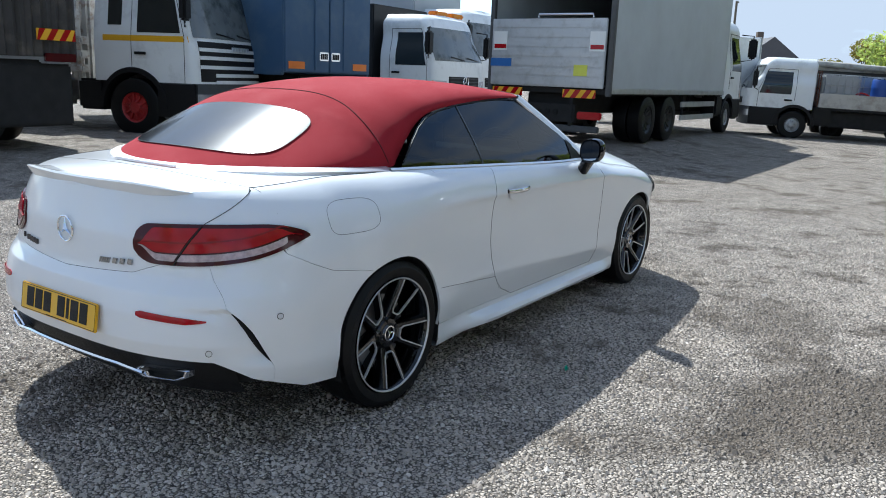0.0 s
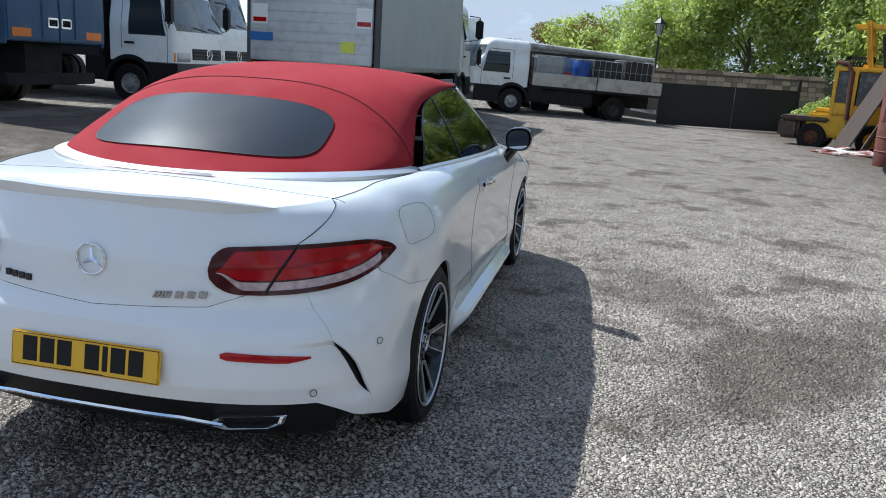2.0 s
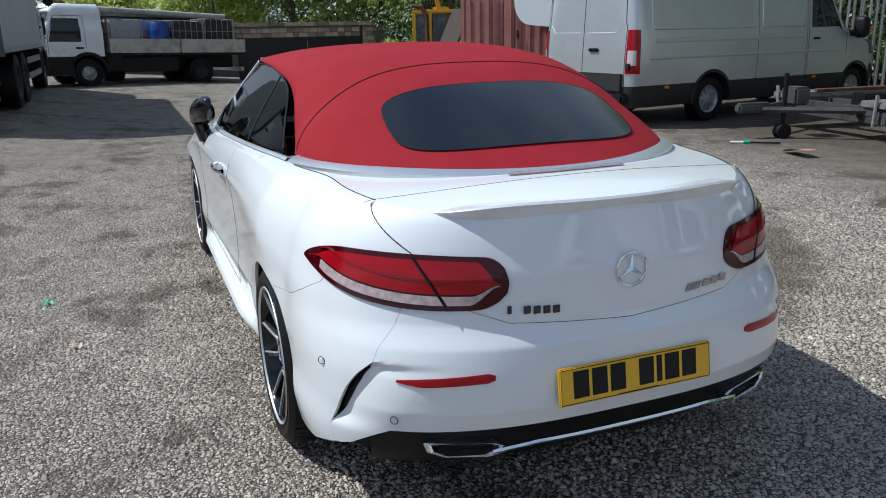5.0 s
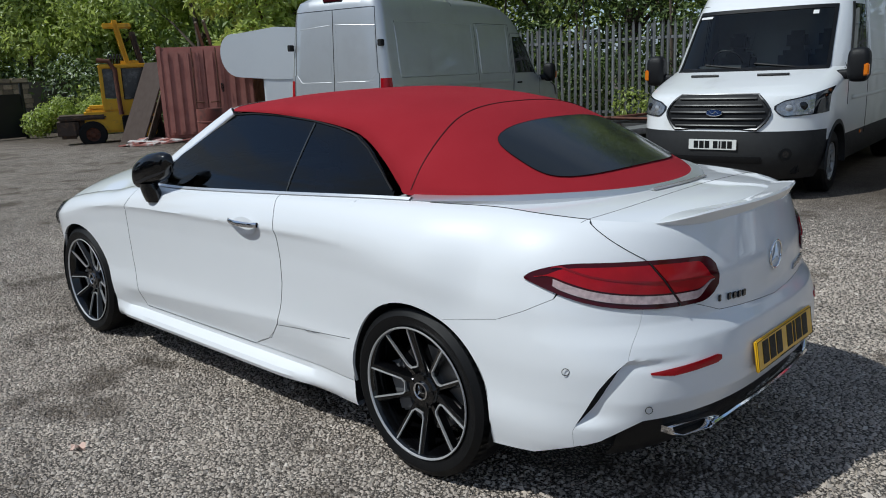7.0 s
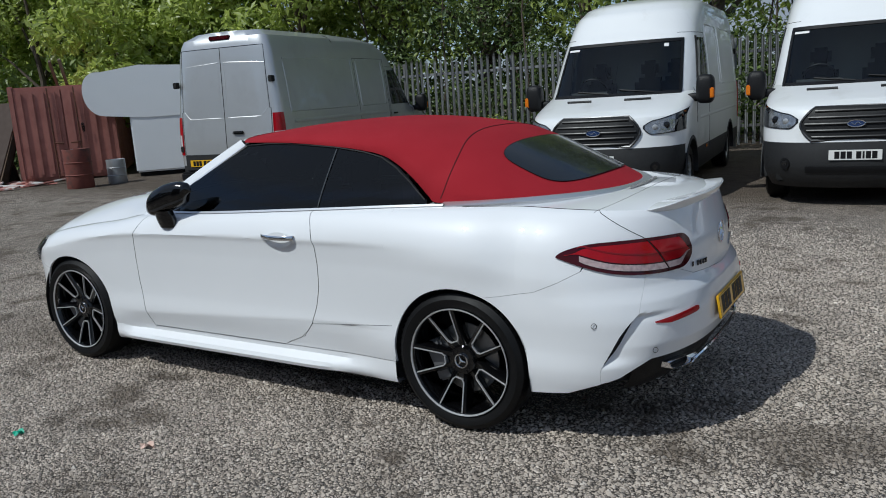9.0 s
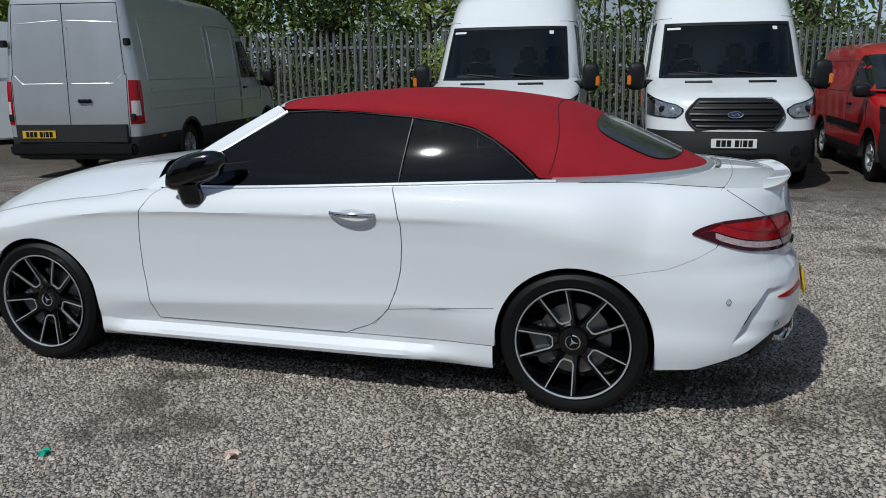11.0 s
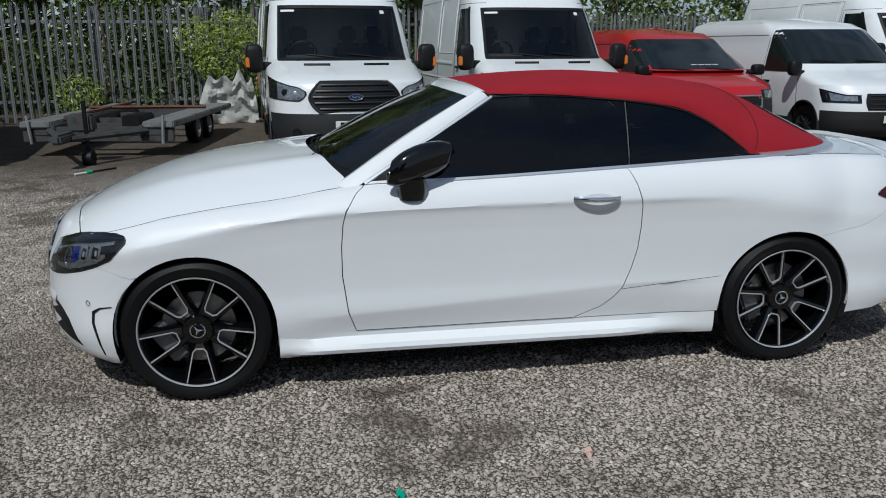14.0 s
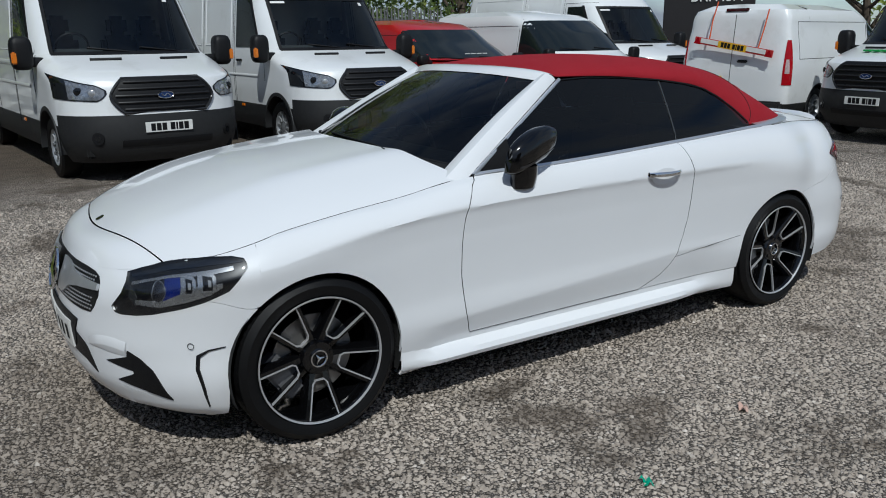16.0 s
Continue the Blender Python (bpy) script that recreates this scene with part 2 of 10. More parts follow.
def linear(pairs):
    """A function that runs straight from pair to pair."""
    pts = sorted((float(a), float(b)) for a, b in pairs)

    def f(v):
        if v <= pts[0][0]:
            return pts[0][1]
        if v >= pts[-1][0]:
            return pts[-1][1]
        i = 0
        while v > pts[i + 1][0]:
            i += 1
        (x0, y0), (x1, y1) = pts[i], pts[i + 1]
        return y0 + (y1 - y0) * (v - x0) / (x1 - x0)
    return f


def call(f, v):
    return f(v) if callable(f) else f


class Shell:
    """The upright skin of a vehicle's one flank. u: -1 middle of the tail, 0 to 1 along the side, 2 middle of the nose; z: height."""

    def __init__(self, tail, nose, width, rc, fc, mr=2.6, mf=2.6):
        self.tail, self.nose, self.width, self.rc, self.fc, self.mr, self.mf = tail, nose, width, rc, fc, mr, mf

    def at(self, u, z):
        rc, fc = call(self.rc, z), call(self.fc, z)
        if u <= 0:
            m = call(self.mr, z)
            a = max(math.radians((1 + u) * 90), 0)
            return Vector((rc - (rc - self.tail(z)) * max(math.cos(a), 0) ** (2 / m), self.width(rc, z) * math.sin(a) ** (2 / m), z))
        if u <= 1:
            x = lerp(rc, fc, u)
            return Vector((x, self.width(x, z), z))
        m = call(self.mf, z)
        a = max(math.radians((2 - u) * 90), 0)
        return Vector((fc + (self.nose(z) - fc) * max(math.cos(a), 0) ** (2 / m), self.width(fc, z) * max(math.sin(a), 0) ** (2 / m), z))

    def ux(self, x, z=0.6):
        rc, fc = call(self.rc, z), call(self.fc, z)
        if x < rc:
            c = min(max((rc - x) / (rc - self.tail(z)), 0), 1) ** (call(self.mr, z) / 2)
            return math.degrees(math.acos(c)) / 90 - 1
        if x <= fc:
            return (x - rc) / (fc - rc)
        c = min(max((x - fc) / (self.nose(z) - fc), 0), 1) ** (call(self.mf, z) / 2)
        return 2 - math.degrees(math.acos(c)) / 90

    def uy(self, y, z, front=False):
        if front:
            s = min(y / self.width(call(self.fc, z), z), 1) ** (call(self.mf, z) / 2)
            return 2 - math.degrees(math.asin(s)) / 90
        s = min(y / self.width(call(self.rc, z), z), 1) ** (call(self.mr, z) / 2)
        return math.degrees(math.asin(s)) / 90 - 1

    def patch(self, u0, u1, z0, z1, nu=12, nv=8, ease=None):
        """Points of the skin between two lines u(z) and two lines z(u)."""
        rows = []
        for j in range(nv + 1):
            row = []
            for i in range(nu + 1):
                s, t = i / nu, j / nv
                if ease == "arch":
                    s = 0.5 - 0.5 * math.cos(math.pi * s)
                z = lerp(call(z0, 0.5), call(z1, 0.5), t) if not (callable(z0) or callable(z1)) else 0.6
                for _ in range(5):
                    u = lerp(call(u0, z), call(u1, z), s)
                    z = lerp(call(z0, u), call(z1, u), t)
                row.append(self.at(u, z))
            rows.append(row)
        return rows


def mirror_pts(pts):
    return [[Vector((p.x, -p.y, p.z)) for p in row] for row in pts]


def both(bm, pts, sides=(1, -1), off=0.0, thick=0.0):
    for s in sides:
        q = pts if s > 0 else mirror_pts(pts)
        if thick:
            solid_grid(bm, q, off, thick)
        else:
            add_grid(bm, q, s < 0)

# ---- the convertible ----
R_ARCH, Z_HUB, WB = 0.352, 0.334, 2.84
car = thing("convertible_car", "pearl white two-door convertible car with a closed red canvas roof", "car")
tail_x = linear([(0.15, -0.80), (0.22, -0.88), (0.30, -0.955), (0.40, -0.985), (0.46, -1.005), (0.56, -1.003), (0.64, -0.99), (0.675, -0.972), (0.70, -0.962),
                 (0.83, -0.962), (0.90, -0.945), (0.96, -0.932), (1.0, -0.925), (1.06, -0.90)])
nose_x = linear([(0.12, 3.40), (0.2, 3.58), (0.28, 3.62), (0.45, 3.635), (0.60, 3.615), (0.72, 3.565), (0.78, 3.52), (0.84, 3.42), (0.92, 3.2), (1.0, 3.0)])
side_w = table([(0.15, 0.80), (0.21, 0.842), (0.30, 0.868), (0.38, 0.880), (0.50, 0.876), (0.62, 0.880), (0.74, 0.889), (0.86, 0.899), (0.905, 0.893), (0.96, 0.868)])
belt_z = table([(-1.0, 0.985), (-0.75, 1.005), (-0.45, 1.025), (-0.25, 1.035), (0.0, 1.036), (0.227, 1.032), (0.835, 1.008), (1.7, 0.972), (2.07, 0.962), (2.2, 0.950), (2.4, 0.916), (2.7, 0.880),
                (3.0, 0.832), (3.1, 0.810), (3.25, 0.772), (3.4, 0.738), (3.5, 0.716), (3.6, 0.700)])
edge_in = table([(-1.0, 0.165), (-0.4, 0.165), (-0.15, 0.155), (0.1, 0.138), (0.4, 0.11), (0.9, 0.088), (1.8, 0.085), (2.2, 0.105), (2.6, 0.10), (3.0, 0.088), (3.4, 0.08)])
crease_z = table([(-1.0, 0.70), (-0.5, 0.74), (-0.2, 0.80), (0.15, 0.85), (0.6, 0.870), (1.2, 0.870), (2.0, 0.858), (2.3, 0.848), (2.6, 0.815), (3.0, 0.74), (3.5, 0.66)])


def smooth_step(t):
    t = min(max(t, 0), 1)
    return t * t * (3 - 2 * t)


def car_w(x, z):
    zc, zs = crease_z(x), belt_z(x)
    w = side_w(z * 0.86 / zc) if z < zc else side_w(0.86)
    if z > zc:
        t = min((z - zc) / (zs - zc), 1)
        kf = lerp(0.22, 1.0, smooth_step((x - 0.15) / 1.0))
        w -= edge_in(x) * (0.6 * (1 - math.sqrt(max(1 - t * t, 0))) + 0.4 * lerp(t * t, t, kf))
    else:
        # hollow under the shoulder line
        d = zc - z
        w -= 0.013 * (1 - math.exp(-d / 0.020)) * math.exp(-d / 0.22) * smooth_step((x - 0.05) / 0.7) * smooth_step((3.0 - x) / 0.5)
    if 0.3 < x < 2.45 and z < 0.45:
        zk = 0.378 + 0.056 * (2.15 - x) / 0.93
        w -= 0.24 * max(0, zk - z) * smooth_step((x - 0.35) / 0.3) * smooth_step((2.45 - x) / 0.25) * (1 - max(0, zk - z) * 3)
    # haunches over the wheels, gently narrower towards the ends
    w += 0.012 * smooth_step((x + 0.33) / 0.25) * math.exp(-((x - 0.0) / 0.42) ** 2) * math.exp(-((z - 0.66) / 0.2) ** 2)
    w += 0.010 * math.exp(-((x - WB) / 0.42) ** 2) * math.exp(-((z - 0.66) / 0.2) ** 2)
    w -= 0.016 * max(0, (x - 2.6)) ** 1.0
    w -= 0.007 * smooth_step((-0.08 - x) / 0.25)
    w -= 0.036 * smooth_step(-x / 0.33) * smooth_step((z - 0.54) / 0.30)
    return w


slit_x = linear([(0.36, -0.660), (0.388, -0.672), (0.44, -0.700), (0.51, -0.735), (0.556, -0.765), (0.60, -0.80)])


class CarSkin(Shell):
    """The car's skin with the scooped outlet in the rear bumper's corner."""

    def at(self, u, z):
        p = Shell.at(self, u, z)
        if u < 0 or u > 1:
            # follow the rolled shoulder down as the top edge falls towards the ends
            xc = self.rc if u < 0 else self.fc
            top = belt_z(p.x)
            z2 = z + (belt_z(xc) - top) * smooth_step((z - top + 0.20) / 0.20)
            p.y *= self.width(xc, z2) / self.width(xc, z)
        if -0.98 < p.x < -0.64 and 0.36 < z < 0.61:
            d = slit_x(z) - p.x
            if d >= 0:
                k = 0.024 * max(0, 1 - d / 0.15) ** 1.4 * smooth_step((z - 0.37) / 0.05) * smooth_step((0.602 - z) / 0.022)
                p += Vector((0.35, -0.93, 0)) * k
        return p


skin = CarSkin(tail_x, nose_x, car_w, -0.33, 2.98, table([(0.3, 2.9), (0.56, 2.8), (0.8, 2.25), (0.95, 2.3), (1.05, 2.4)]), table([(0.3, 2.3), (0.6, 2.25), (0.8, 2.3)]))


def arch(xc):
    return lambda u: Z_HUB + math.sqrt(max(R_ARCH ** 2 - (skin.at(u, 0.6).x - xc) ** 2, 0))


def arch_edge(xc, sign):
    return lambda z: skin.ux(xc + sign * (math.sqrt(max(R_ARCH ** 2 - max(z - Z_HUB, 0) ** 2, 0))), z)


def top_z(u):
    z = 0.7
    for _ in range(4):
        z = lerp(0.7, belt_z(skin.at(u, z).x), 0.6)
    return belt_z(skin.at(u, z).x)


door_rear_x = linear([(0.29, 1.09), (0.32, 1.03), (0.353, 0.936), (0.432, 0.862), (0.53, 0.82), (0.626, 0.794), (0.74, 0.784), (0.843, 0.786), (0.94, 0.812), (1.037, 0.855)])
door_front_x = linear([(0.29, 2.133), (0.391, 2.167), (0.561, 2.189), (0.699, 2.189), (0.80, 2.18), (0.861, 2.165), (0.935, 2.115), (0.967, 2.069), (1.03, 2.0)])
G = 0.0022


def door_r(d):
    return lambda z: skin.ux(door_rear_x(z) + d, z)


def door_f(d):
    return lambda z: skin.ux(door_front_x(z) + d, z)


boot_u = linear([(0.66, skin.uy(0.51, 0.74)), (0.75, skin.uy(0.53, 0.75)), (0.83, skin.uy(0.57, 0.83)), (0.895, skin.uy(0.605, 0.895)), (1.012, skin.ux(-0.61, 1.0))])
boot_gap = linear([(0.6, 0.0022), (0.945, 0.0022), (0.955, 0.0), (1.1, 0.0)])
U_RA, U_FA = skin.ux(-R_ARCH, 0.35), skin.ux(WB + R_ARCH, 0.35)


def seam_rear(u):
    """Height of the joint between bumper and quarter panel, seen from the tail round to the wheel arch."""
    p = skin.at(u, 0.7)
    if p.x < -0.6:
        return float(np.interp(abs(p.y), (0, 0.37, 0.50, 0.60, 0.75), (0.680, 0.702, 0.745, 0.775, 0.80)))
    return float(np.interp(p.x, (-0.6, -0.5, -0.385, -0.223, -0.15), (0.785, 0.738, 0.694, 0.664, 0.655)))


def seam_front(u):
    p = skin.at(u, 0.62)
    return float(np.interp(p.x, (3.0, 3.12, 3.2, 3.296, 3.30, 3.64), (0.585, 0.60, 0.63, 0.655, 2.0, 2.0)))


def low_rear(u):
    p = skin.at(u, 0.45)
    return float(np.interp(p.x, (-1.01, -0.95, -0.85, -0.75, -0.55, -0.35), (0.405, 0.405, 0.40, 0.33, 0.255, 0.238)))


def low_front(u):
    p = skin.at(u, 0.3)
    return float(np.interp(p.x, (3.1, 3.3, 3.64), (0.20, 0.165, 0.145)))


CENTRE = (1.0, 0.6)
T = 0.012
bm = bmesh.new()
slit_u = lambda d: (lambda z: skin.ux(slit_x(z) + d, z))
both(bm, skin.patch(-1, slit_u(-0.0004), low_rear, lambda u: seam_rear(u) - 0.0008, 70, 48), off=0, thick=T)
both(bm, skin.patch(slit_u(0.0004), arch_edge(0, -1), low_rear, lambda u: seam_rear(u) - 0.0008, 50, 48), off=0, thick=T)
rear_bumper = part("rear_bumper", bm, PAINT, car)
bm = bmesh.new()
both(bm, skin.patch(-1, lambda z: boot_u(z) - boot_gap(z), lambda u: seam_rear(u) + 0.0008, lambda u: top_z(u), 24, 14), off=0, thick=T)
boot_face = bm
for s in (1, -1):
    bm = bmesh.new()
    both(bm, skin.patch(lambda z: boot_u(z) + boot_gap(z), skin.ux(-0.30), lambda u: seam_rear(u) + 0.0008, top_z, 64, 40), (s,), 0, T)
    both(bm, skin.patch(skin.ux(-0.30), skin.ux(-0.16), lambda u: max(seam_rear(u) + 0.0008, arch(0)(u)), top_z, 20, 40), (s,), 0, T)
    both(bm, skin.patch(skin.ux(-0.16), skin.ux(R_ARCH), arch(0), top_z, 24, 44, "arch"), (s,), 0, T)
    both(bm, skin.patch(skin.ux(R_ARCH), door_r(-G), 0.292, top_z, 10, 70), (s,), 0, T)
    part("quarter_panel", bm, PAINT, car)
for s, nm in ((1, "door"), (-1, "door")):
    bm = bmesh.new()
    both(bm, skin.patch(door_r(G), door_f(-G), 0.292, top_z, 40, 70), (s,), 0, T)
    ob = part(nm, bm, PAINT, car)
    bm = bmesh.new()
    hx, hy = (0.905, 1.127), car_w(1.0, 0.88)
    pts = []
    for i in range(13):
        t = i / 12
        x = lerp(hx[0], hx[1], t)
        bow = math.sin(math.pi * t) ** 0.6
        ring = [Vector((x, s * (hy + 0.006 + 0.030 * bow + 0.007 * math.cos(a)), 0.884 + 0.012 * math.sin(a) + 0.004 * (t - 0.5))) for a in (2 * math.pi * k / 10 for k in range(11))]
        pts.append(ring)
    add_grid(bm, pts)
    part("handle", bm, CHROME, ob, "chrome door handle")
    bm = bmesh.new()
    pts = [[Vector((1.012 + 0.09 * math.cos(a) * r, s * (hy + 0.0035), 0.868 + 0.040 * math.sin(a) * r)) for a in (2 * math.pi * k / 28 for k in range(29))] for r in (0.02, 1.0)]
    add_grid(bm, pts)
    part("handle_cup", bm, PAINT, ob)
for s in (1, -1):
    bm = bmesh.new()
    both(bm, skin.patch(door_f(G), arch_edge(WB, -1), 0.24, lambda u: top_z(u), 8, 70), (s,), 0, T)
    both(bm, skin.patch(skin.ux(WB - R_ARCH), skin.ux(3.07), arch(WB), top_z, 26, 50, "arch"), (s,), 0, T)
    both(bm, skin.patch(skin.ux(3.07), skin.ux(3.30, 0.7), lambda u: max(arch(WB)(u), min(seam_front(u), 0.655)), top_z, 12, 12), (s,), 0, T)
    part("front_wing", bm, PAINT, car)
bm = bmesh.new()
both(bm, skin.patch(arch_edge(WB, 1), skin.ux(3.298, 0.6), low_front, lambda u: min(seam_front(u), 0.655) - G, 12, 20), off=0, thick=T)
both(bm, skin.patch(skin.ux(3.298, 0.6), 2, low_front, top_z, 50, 24), off=0, thick=T)
front_bumper = part("front_bumper", bm, PAINT, car)
# sills
rows = []
for x in np.linspace(R_ARCH + 0.012, WB - R_ARCH - 0.004, 40):
    k = smooth_step((x - 0.40) / 0.50) * smooth_step((2.50 - x) / 0.20)
    y0 = car_w(x, 0.292) - 0.003
    blade = ((0.70, 0.17), (0.845, 0.178), (0.885, 0.196), (0.893, 0.215), (0.884, 0.236), (car_w(x, 0.27) - 0.002, 0.262), (y0 - 0.001, 0.2885), (0.80, 0.2885))
    flush = (0.70, y0 - 0.012, y0 - 0.004, y0 - 0.001, y0, y0, y0, 0.80)
    rows.append([Vector((x, lerp(f, y, k), z)) for (y, z), f in zip(blade, flush)])
for s in (1, -1):
    bm = bmesh.new()
    both(bm, rows, (s,))
    part("sill", bm, PAINT, car)
# dark inner body behind the joints, floor and arch liners
bm = bmesh.new()
for s in (1, -1):
    g = skin.patch(-0.97, 1.97, 0.30, lambda u: top_z(u) - 0.05, 90, 10)
    g = [[Vector((p.x * 0.985 + 0.015, p.y * 0.965 * s, p.z)) for p in row] for row in g]
    vs = [[bm.verts.new(p) for p in row] for row in g]
    for a, b in zip(vs, vs[1:]):
        for i in range(len(a) - 1):
            c = (a[i].co + b[i + 1].co) / 2
            if all((c.x - xc) ** 2 + (c.z - Z_HUB) ** 2 > (R_ARCH + 0.02) ** 2 for xc in (0, WB)):
                bm.faces.new((a[i], a[i + 1], b[i + 1], b[i]))
box(bm, 0.3, 2.5, -0.8, 0.8, 0.165, 0.26, 0.02)
box(bm, -0.72, 3.40, -0.55, 0.55, 0.22, 0.32, 0.03)
for xc in (0, WB):
    for s in (1, -1):
        pts = []
        for y in (0.52, 0.872):
            pts.append([Vector((xc + math.cos(a) * (R_ARCH + 0.004), s * y, Z_HUB + math.sin(a) * (R_ARCH + 0.004))) for a in np.linspace(-0.35, math.pi + 0.35, 30)])
        add_grid(bm, pts)
        box(bm, xc - 0.36, xc + 0.36, min(s * 0.5, s * 0.53), max(s * 0.5, s * 0.53), 0.18, 0.70)
part("underbody", bm, DARK, car)


def edge(u):
    return skin.at(u, top_z(u))


# bonnet
hood_c = table([(2.0, 1.075), (2.25, 1.072), (2.56, 1.045), (3.0, 0.975), (3.25, 0.895), (3.38, 0.84), (3.47, 0.785), (3.52, 0.755)])


def hood_pt(x, q):
    u = skin.ux(x, 0.78)
    for _ in range(6):
        e = edge(u)
        u += (x - e.x) * (0.25 if u < 1 else 0.35)
        u = min(max(u, 0.5), 1.97)
    e = edge(u)
    zc = hood_c(x)
    k = abs(q)
    z = zc + (e.z - zc) * (0.35 * k ** 2 + 0.65 * k ** 4)
    z += 0.012 * math.exp(-((k - 0.62) / 0.10) ** 2) * min(1, max(0, (3.4 - x)))
    return Vector((x, e.y * q, z))


bm = bmesh.new()
hx1 = 3.455
add_grid(bm, [[hood_pt(lerp(lerp(2.125, 2.335, 1 - abs(q) ** 2), lerp(hx1, 3.33, abs(q) ** 2), t), q) for q in np.linspace(-0.997, 0.997, 41)] for t in np.linspace(0, 1, 40)])
part("bonnet", bm, PAINT, car)
bm = bmesh.new()
rows = []
for t in np.linspace(0, 1, 12):
    row = []
    for q in np.linspace(-1, 1, 61):
        a = hood_pt(lerp(hx1, 3.33, abs(q) ** 2) + 0.006, q)
        u = skin.uy(abs(a.y), top_z(1.9), True)
        for _ in range(3):
            u = skin.uy(min(abs(a.y), 0.80), top_z(u), True)
        b = skin.at(u, top_z(u) - 0.004)
        b = Vector((b.x, math.copysign(b.y, q), b.z))
        bow = 0.018 * math.sin(math.pi * t) * (1 - abs(q) ** 3)
        row.append(lerp(a, b, t) + Vector((bow, 0, bow)))
    rows.append(row)
add_grid(bm, rows)
part("nose_panel", bm, PAINT, car)
# boot lid: top and rear face in one mesh
deck_c = table([(-0.96, 0.985), (-0.90, 1.012), (-0.82, 1.035), (-0.70, 1.047), (-0.55, 1.050), (-0.40, 1.050), (0.3, 1.05)])


def deck_pt(u, q):
    e = edge(u)
    zc = deck_c(e.x)
    return Vector((e.x, e.y * q, zc + (e.z - zc) * abs(q) ** 2.2))


bm = boot_face
add_grid(bm, [[deck_pt(u, q) for q in np.linspace(-1, 1, 31)] for u in np.linspace(-1, skin.ux(-0.62, 1.0), 18)])
boot = part("boot_lid", bm, PAINT, car)
bm = bmesh.new()
add_grid(bm, [[deck_pt(u, q) for q in np.linspace(-1, 1, 31)] for u in np.linspace(skin.ux(-0.62, 1.0), skin.ux(0.22, 1.0), 24)])
part("tonneau_cover", bm, PAINT, car)
bm = bmesh.new()
rows = []
for y in np.linspace(-0.54, 0.54, 45):
    f = abs(y) / 0.54
    k = 1 - f ** 5
    m = 1 - f ** 14
    x0 = skin.at(skin.uy(abs(y) * 0.98, 0.97), 0.97).x
    z0 = lerp(deck_c(x0 + 0.03), belt_z(x0) + 0.001, f ** 2.2)
    rows.append([Vector((x0 + lerp(0.06, a, m), y, z0 + b * k - 0.006 * (1 - k))) for a, b in ((0.15, 0.003), (0.06, 0.009), (0.014, 0.017), (-0.004, 0.020), (-0.009, 0.013), (0.001, -0.006), (0.014, -0.032), (0.07, -0.050))])
add_grid(bm, rows)
part("spoiler", bm, PAINT, car, "body-coloured boot spoiler lip")

bm = bmesh.new()
add_grid(bm, [[Vector((lerp(-0.625, -0.598, t) + 0.02 * (y / 0.21) ** 2, y, deck_pt(skin.ux(-0.61, 1.0), y / 0.7).z + 0.004 + 0.006 * math.sin(math.pi * t))) for y in np.linspace(-0.21, 0.21, 21)] for t in np.linspace(0, 1, 6)])
part("high_brake_lamp", bm, mat("clear brake lens", (0.42, 0.40, 0.41), 0.2, 0.1, 0.5, 40, coat=0.6), car, "clear high-level brake lamp behind the canvas")
# soft top
edge_path = [(1.47, 0.600, 1.345), (1.25, 0.612, 1.342), (1.07, 0.618, 1.334), (0.806, 0.624, 1.312), (0.62, 0.632, 1.288), (0.499, 0.642, 1.262), (0.40, 0.656, 1.215), (0.30, 0.680, 1.148), (0.215, 0.700, 1.075),
             (0.165, 0.712, 1.046), (0.0, 0.705, 1.050), (-0.14, 0.672, 1.056), (-0.27, 0.605, 1.058), (-0.36, 0.52, 1.058)]
mid_path = [(1.53, 0, 1.385), (1.30, 0, 1.412), (1.10, 0, 1.425), (0.85, 0, 1.430), (0.62, 0, 1.418), (0.45, 0, 1.402), (0.32, 0, 1.385), (0.20, 0, 1.366), (0.10, 0, 1.342),
            (0.0, 0, 1.303), (-0.14, 0, 1.243), (-0.30, 0, 1.172), (-0.46, 0, 1.098), (-0.56, 0, 1.052)]
ks = np.arange(14.0)
e_f = [table(list(zip(ks, [p[i] for p in edge_path]))) for i in range(3)]
m_f = [table(list(zip(ks, [p[i] for p in mid_path]))) for i in range(3)]


def roof_pt(p, q, lift=0.0):
    e = Vector([f(p) for f in e_f])
    c = Vector([f(p) for f in m_f])
    k = min(abs(q), 1)
    n = 2.6
    w = (1 - k ** n) ** (1 / 2.2)
    if p > 9:
        w = lerp(w, (1 - k ** 2.1), (p - 9) / 4)
    r = Vector((lerp(e.x, c.x, w), e.y * q, lerp(e.z, c.z, w)))
    return r + Vector((0, 0, lift))


QS = [math.sin(a) for a in np.linspace(-math.pi / 2, math.pi / 2, 61)]
bm = bmesh.new()
add_grid(bm, [[roof_pt(p, q) for q in QS] for p in np.linspace(0, 13, 105)])
bmesh.ops.solidify(bm, geom=bm.faces[:], thickness=-0.006)
roof = part("soft_top", bm, FABRIC, car, "red canvas folding roof", sharp=60)
bm = bmesh.new()
tube(bm, [roof_pt(lerp(7.3, 9.1, abs(q) ** 3), q, 0.001) for q in QS[1:-1]], 0.0024, 6)
part("seam", bm, mat("dark red seam", (0.06, 0.006, 0.008), 0.9), roof)


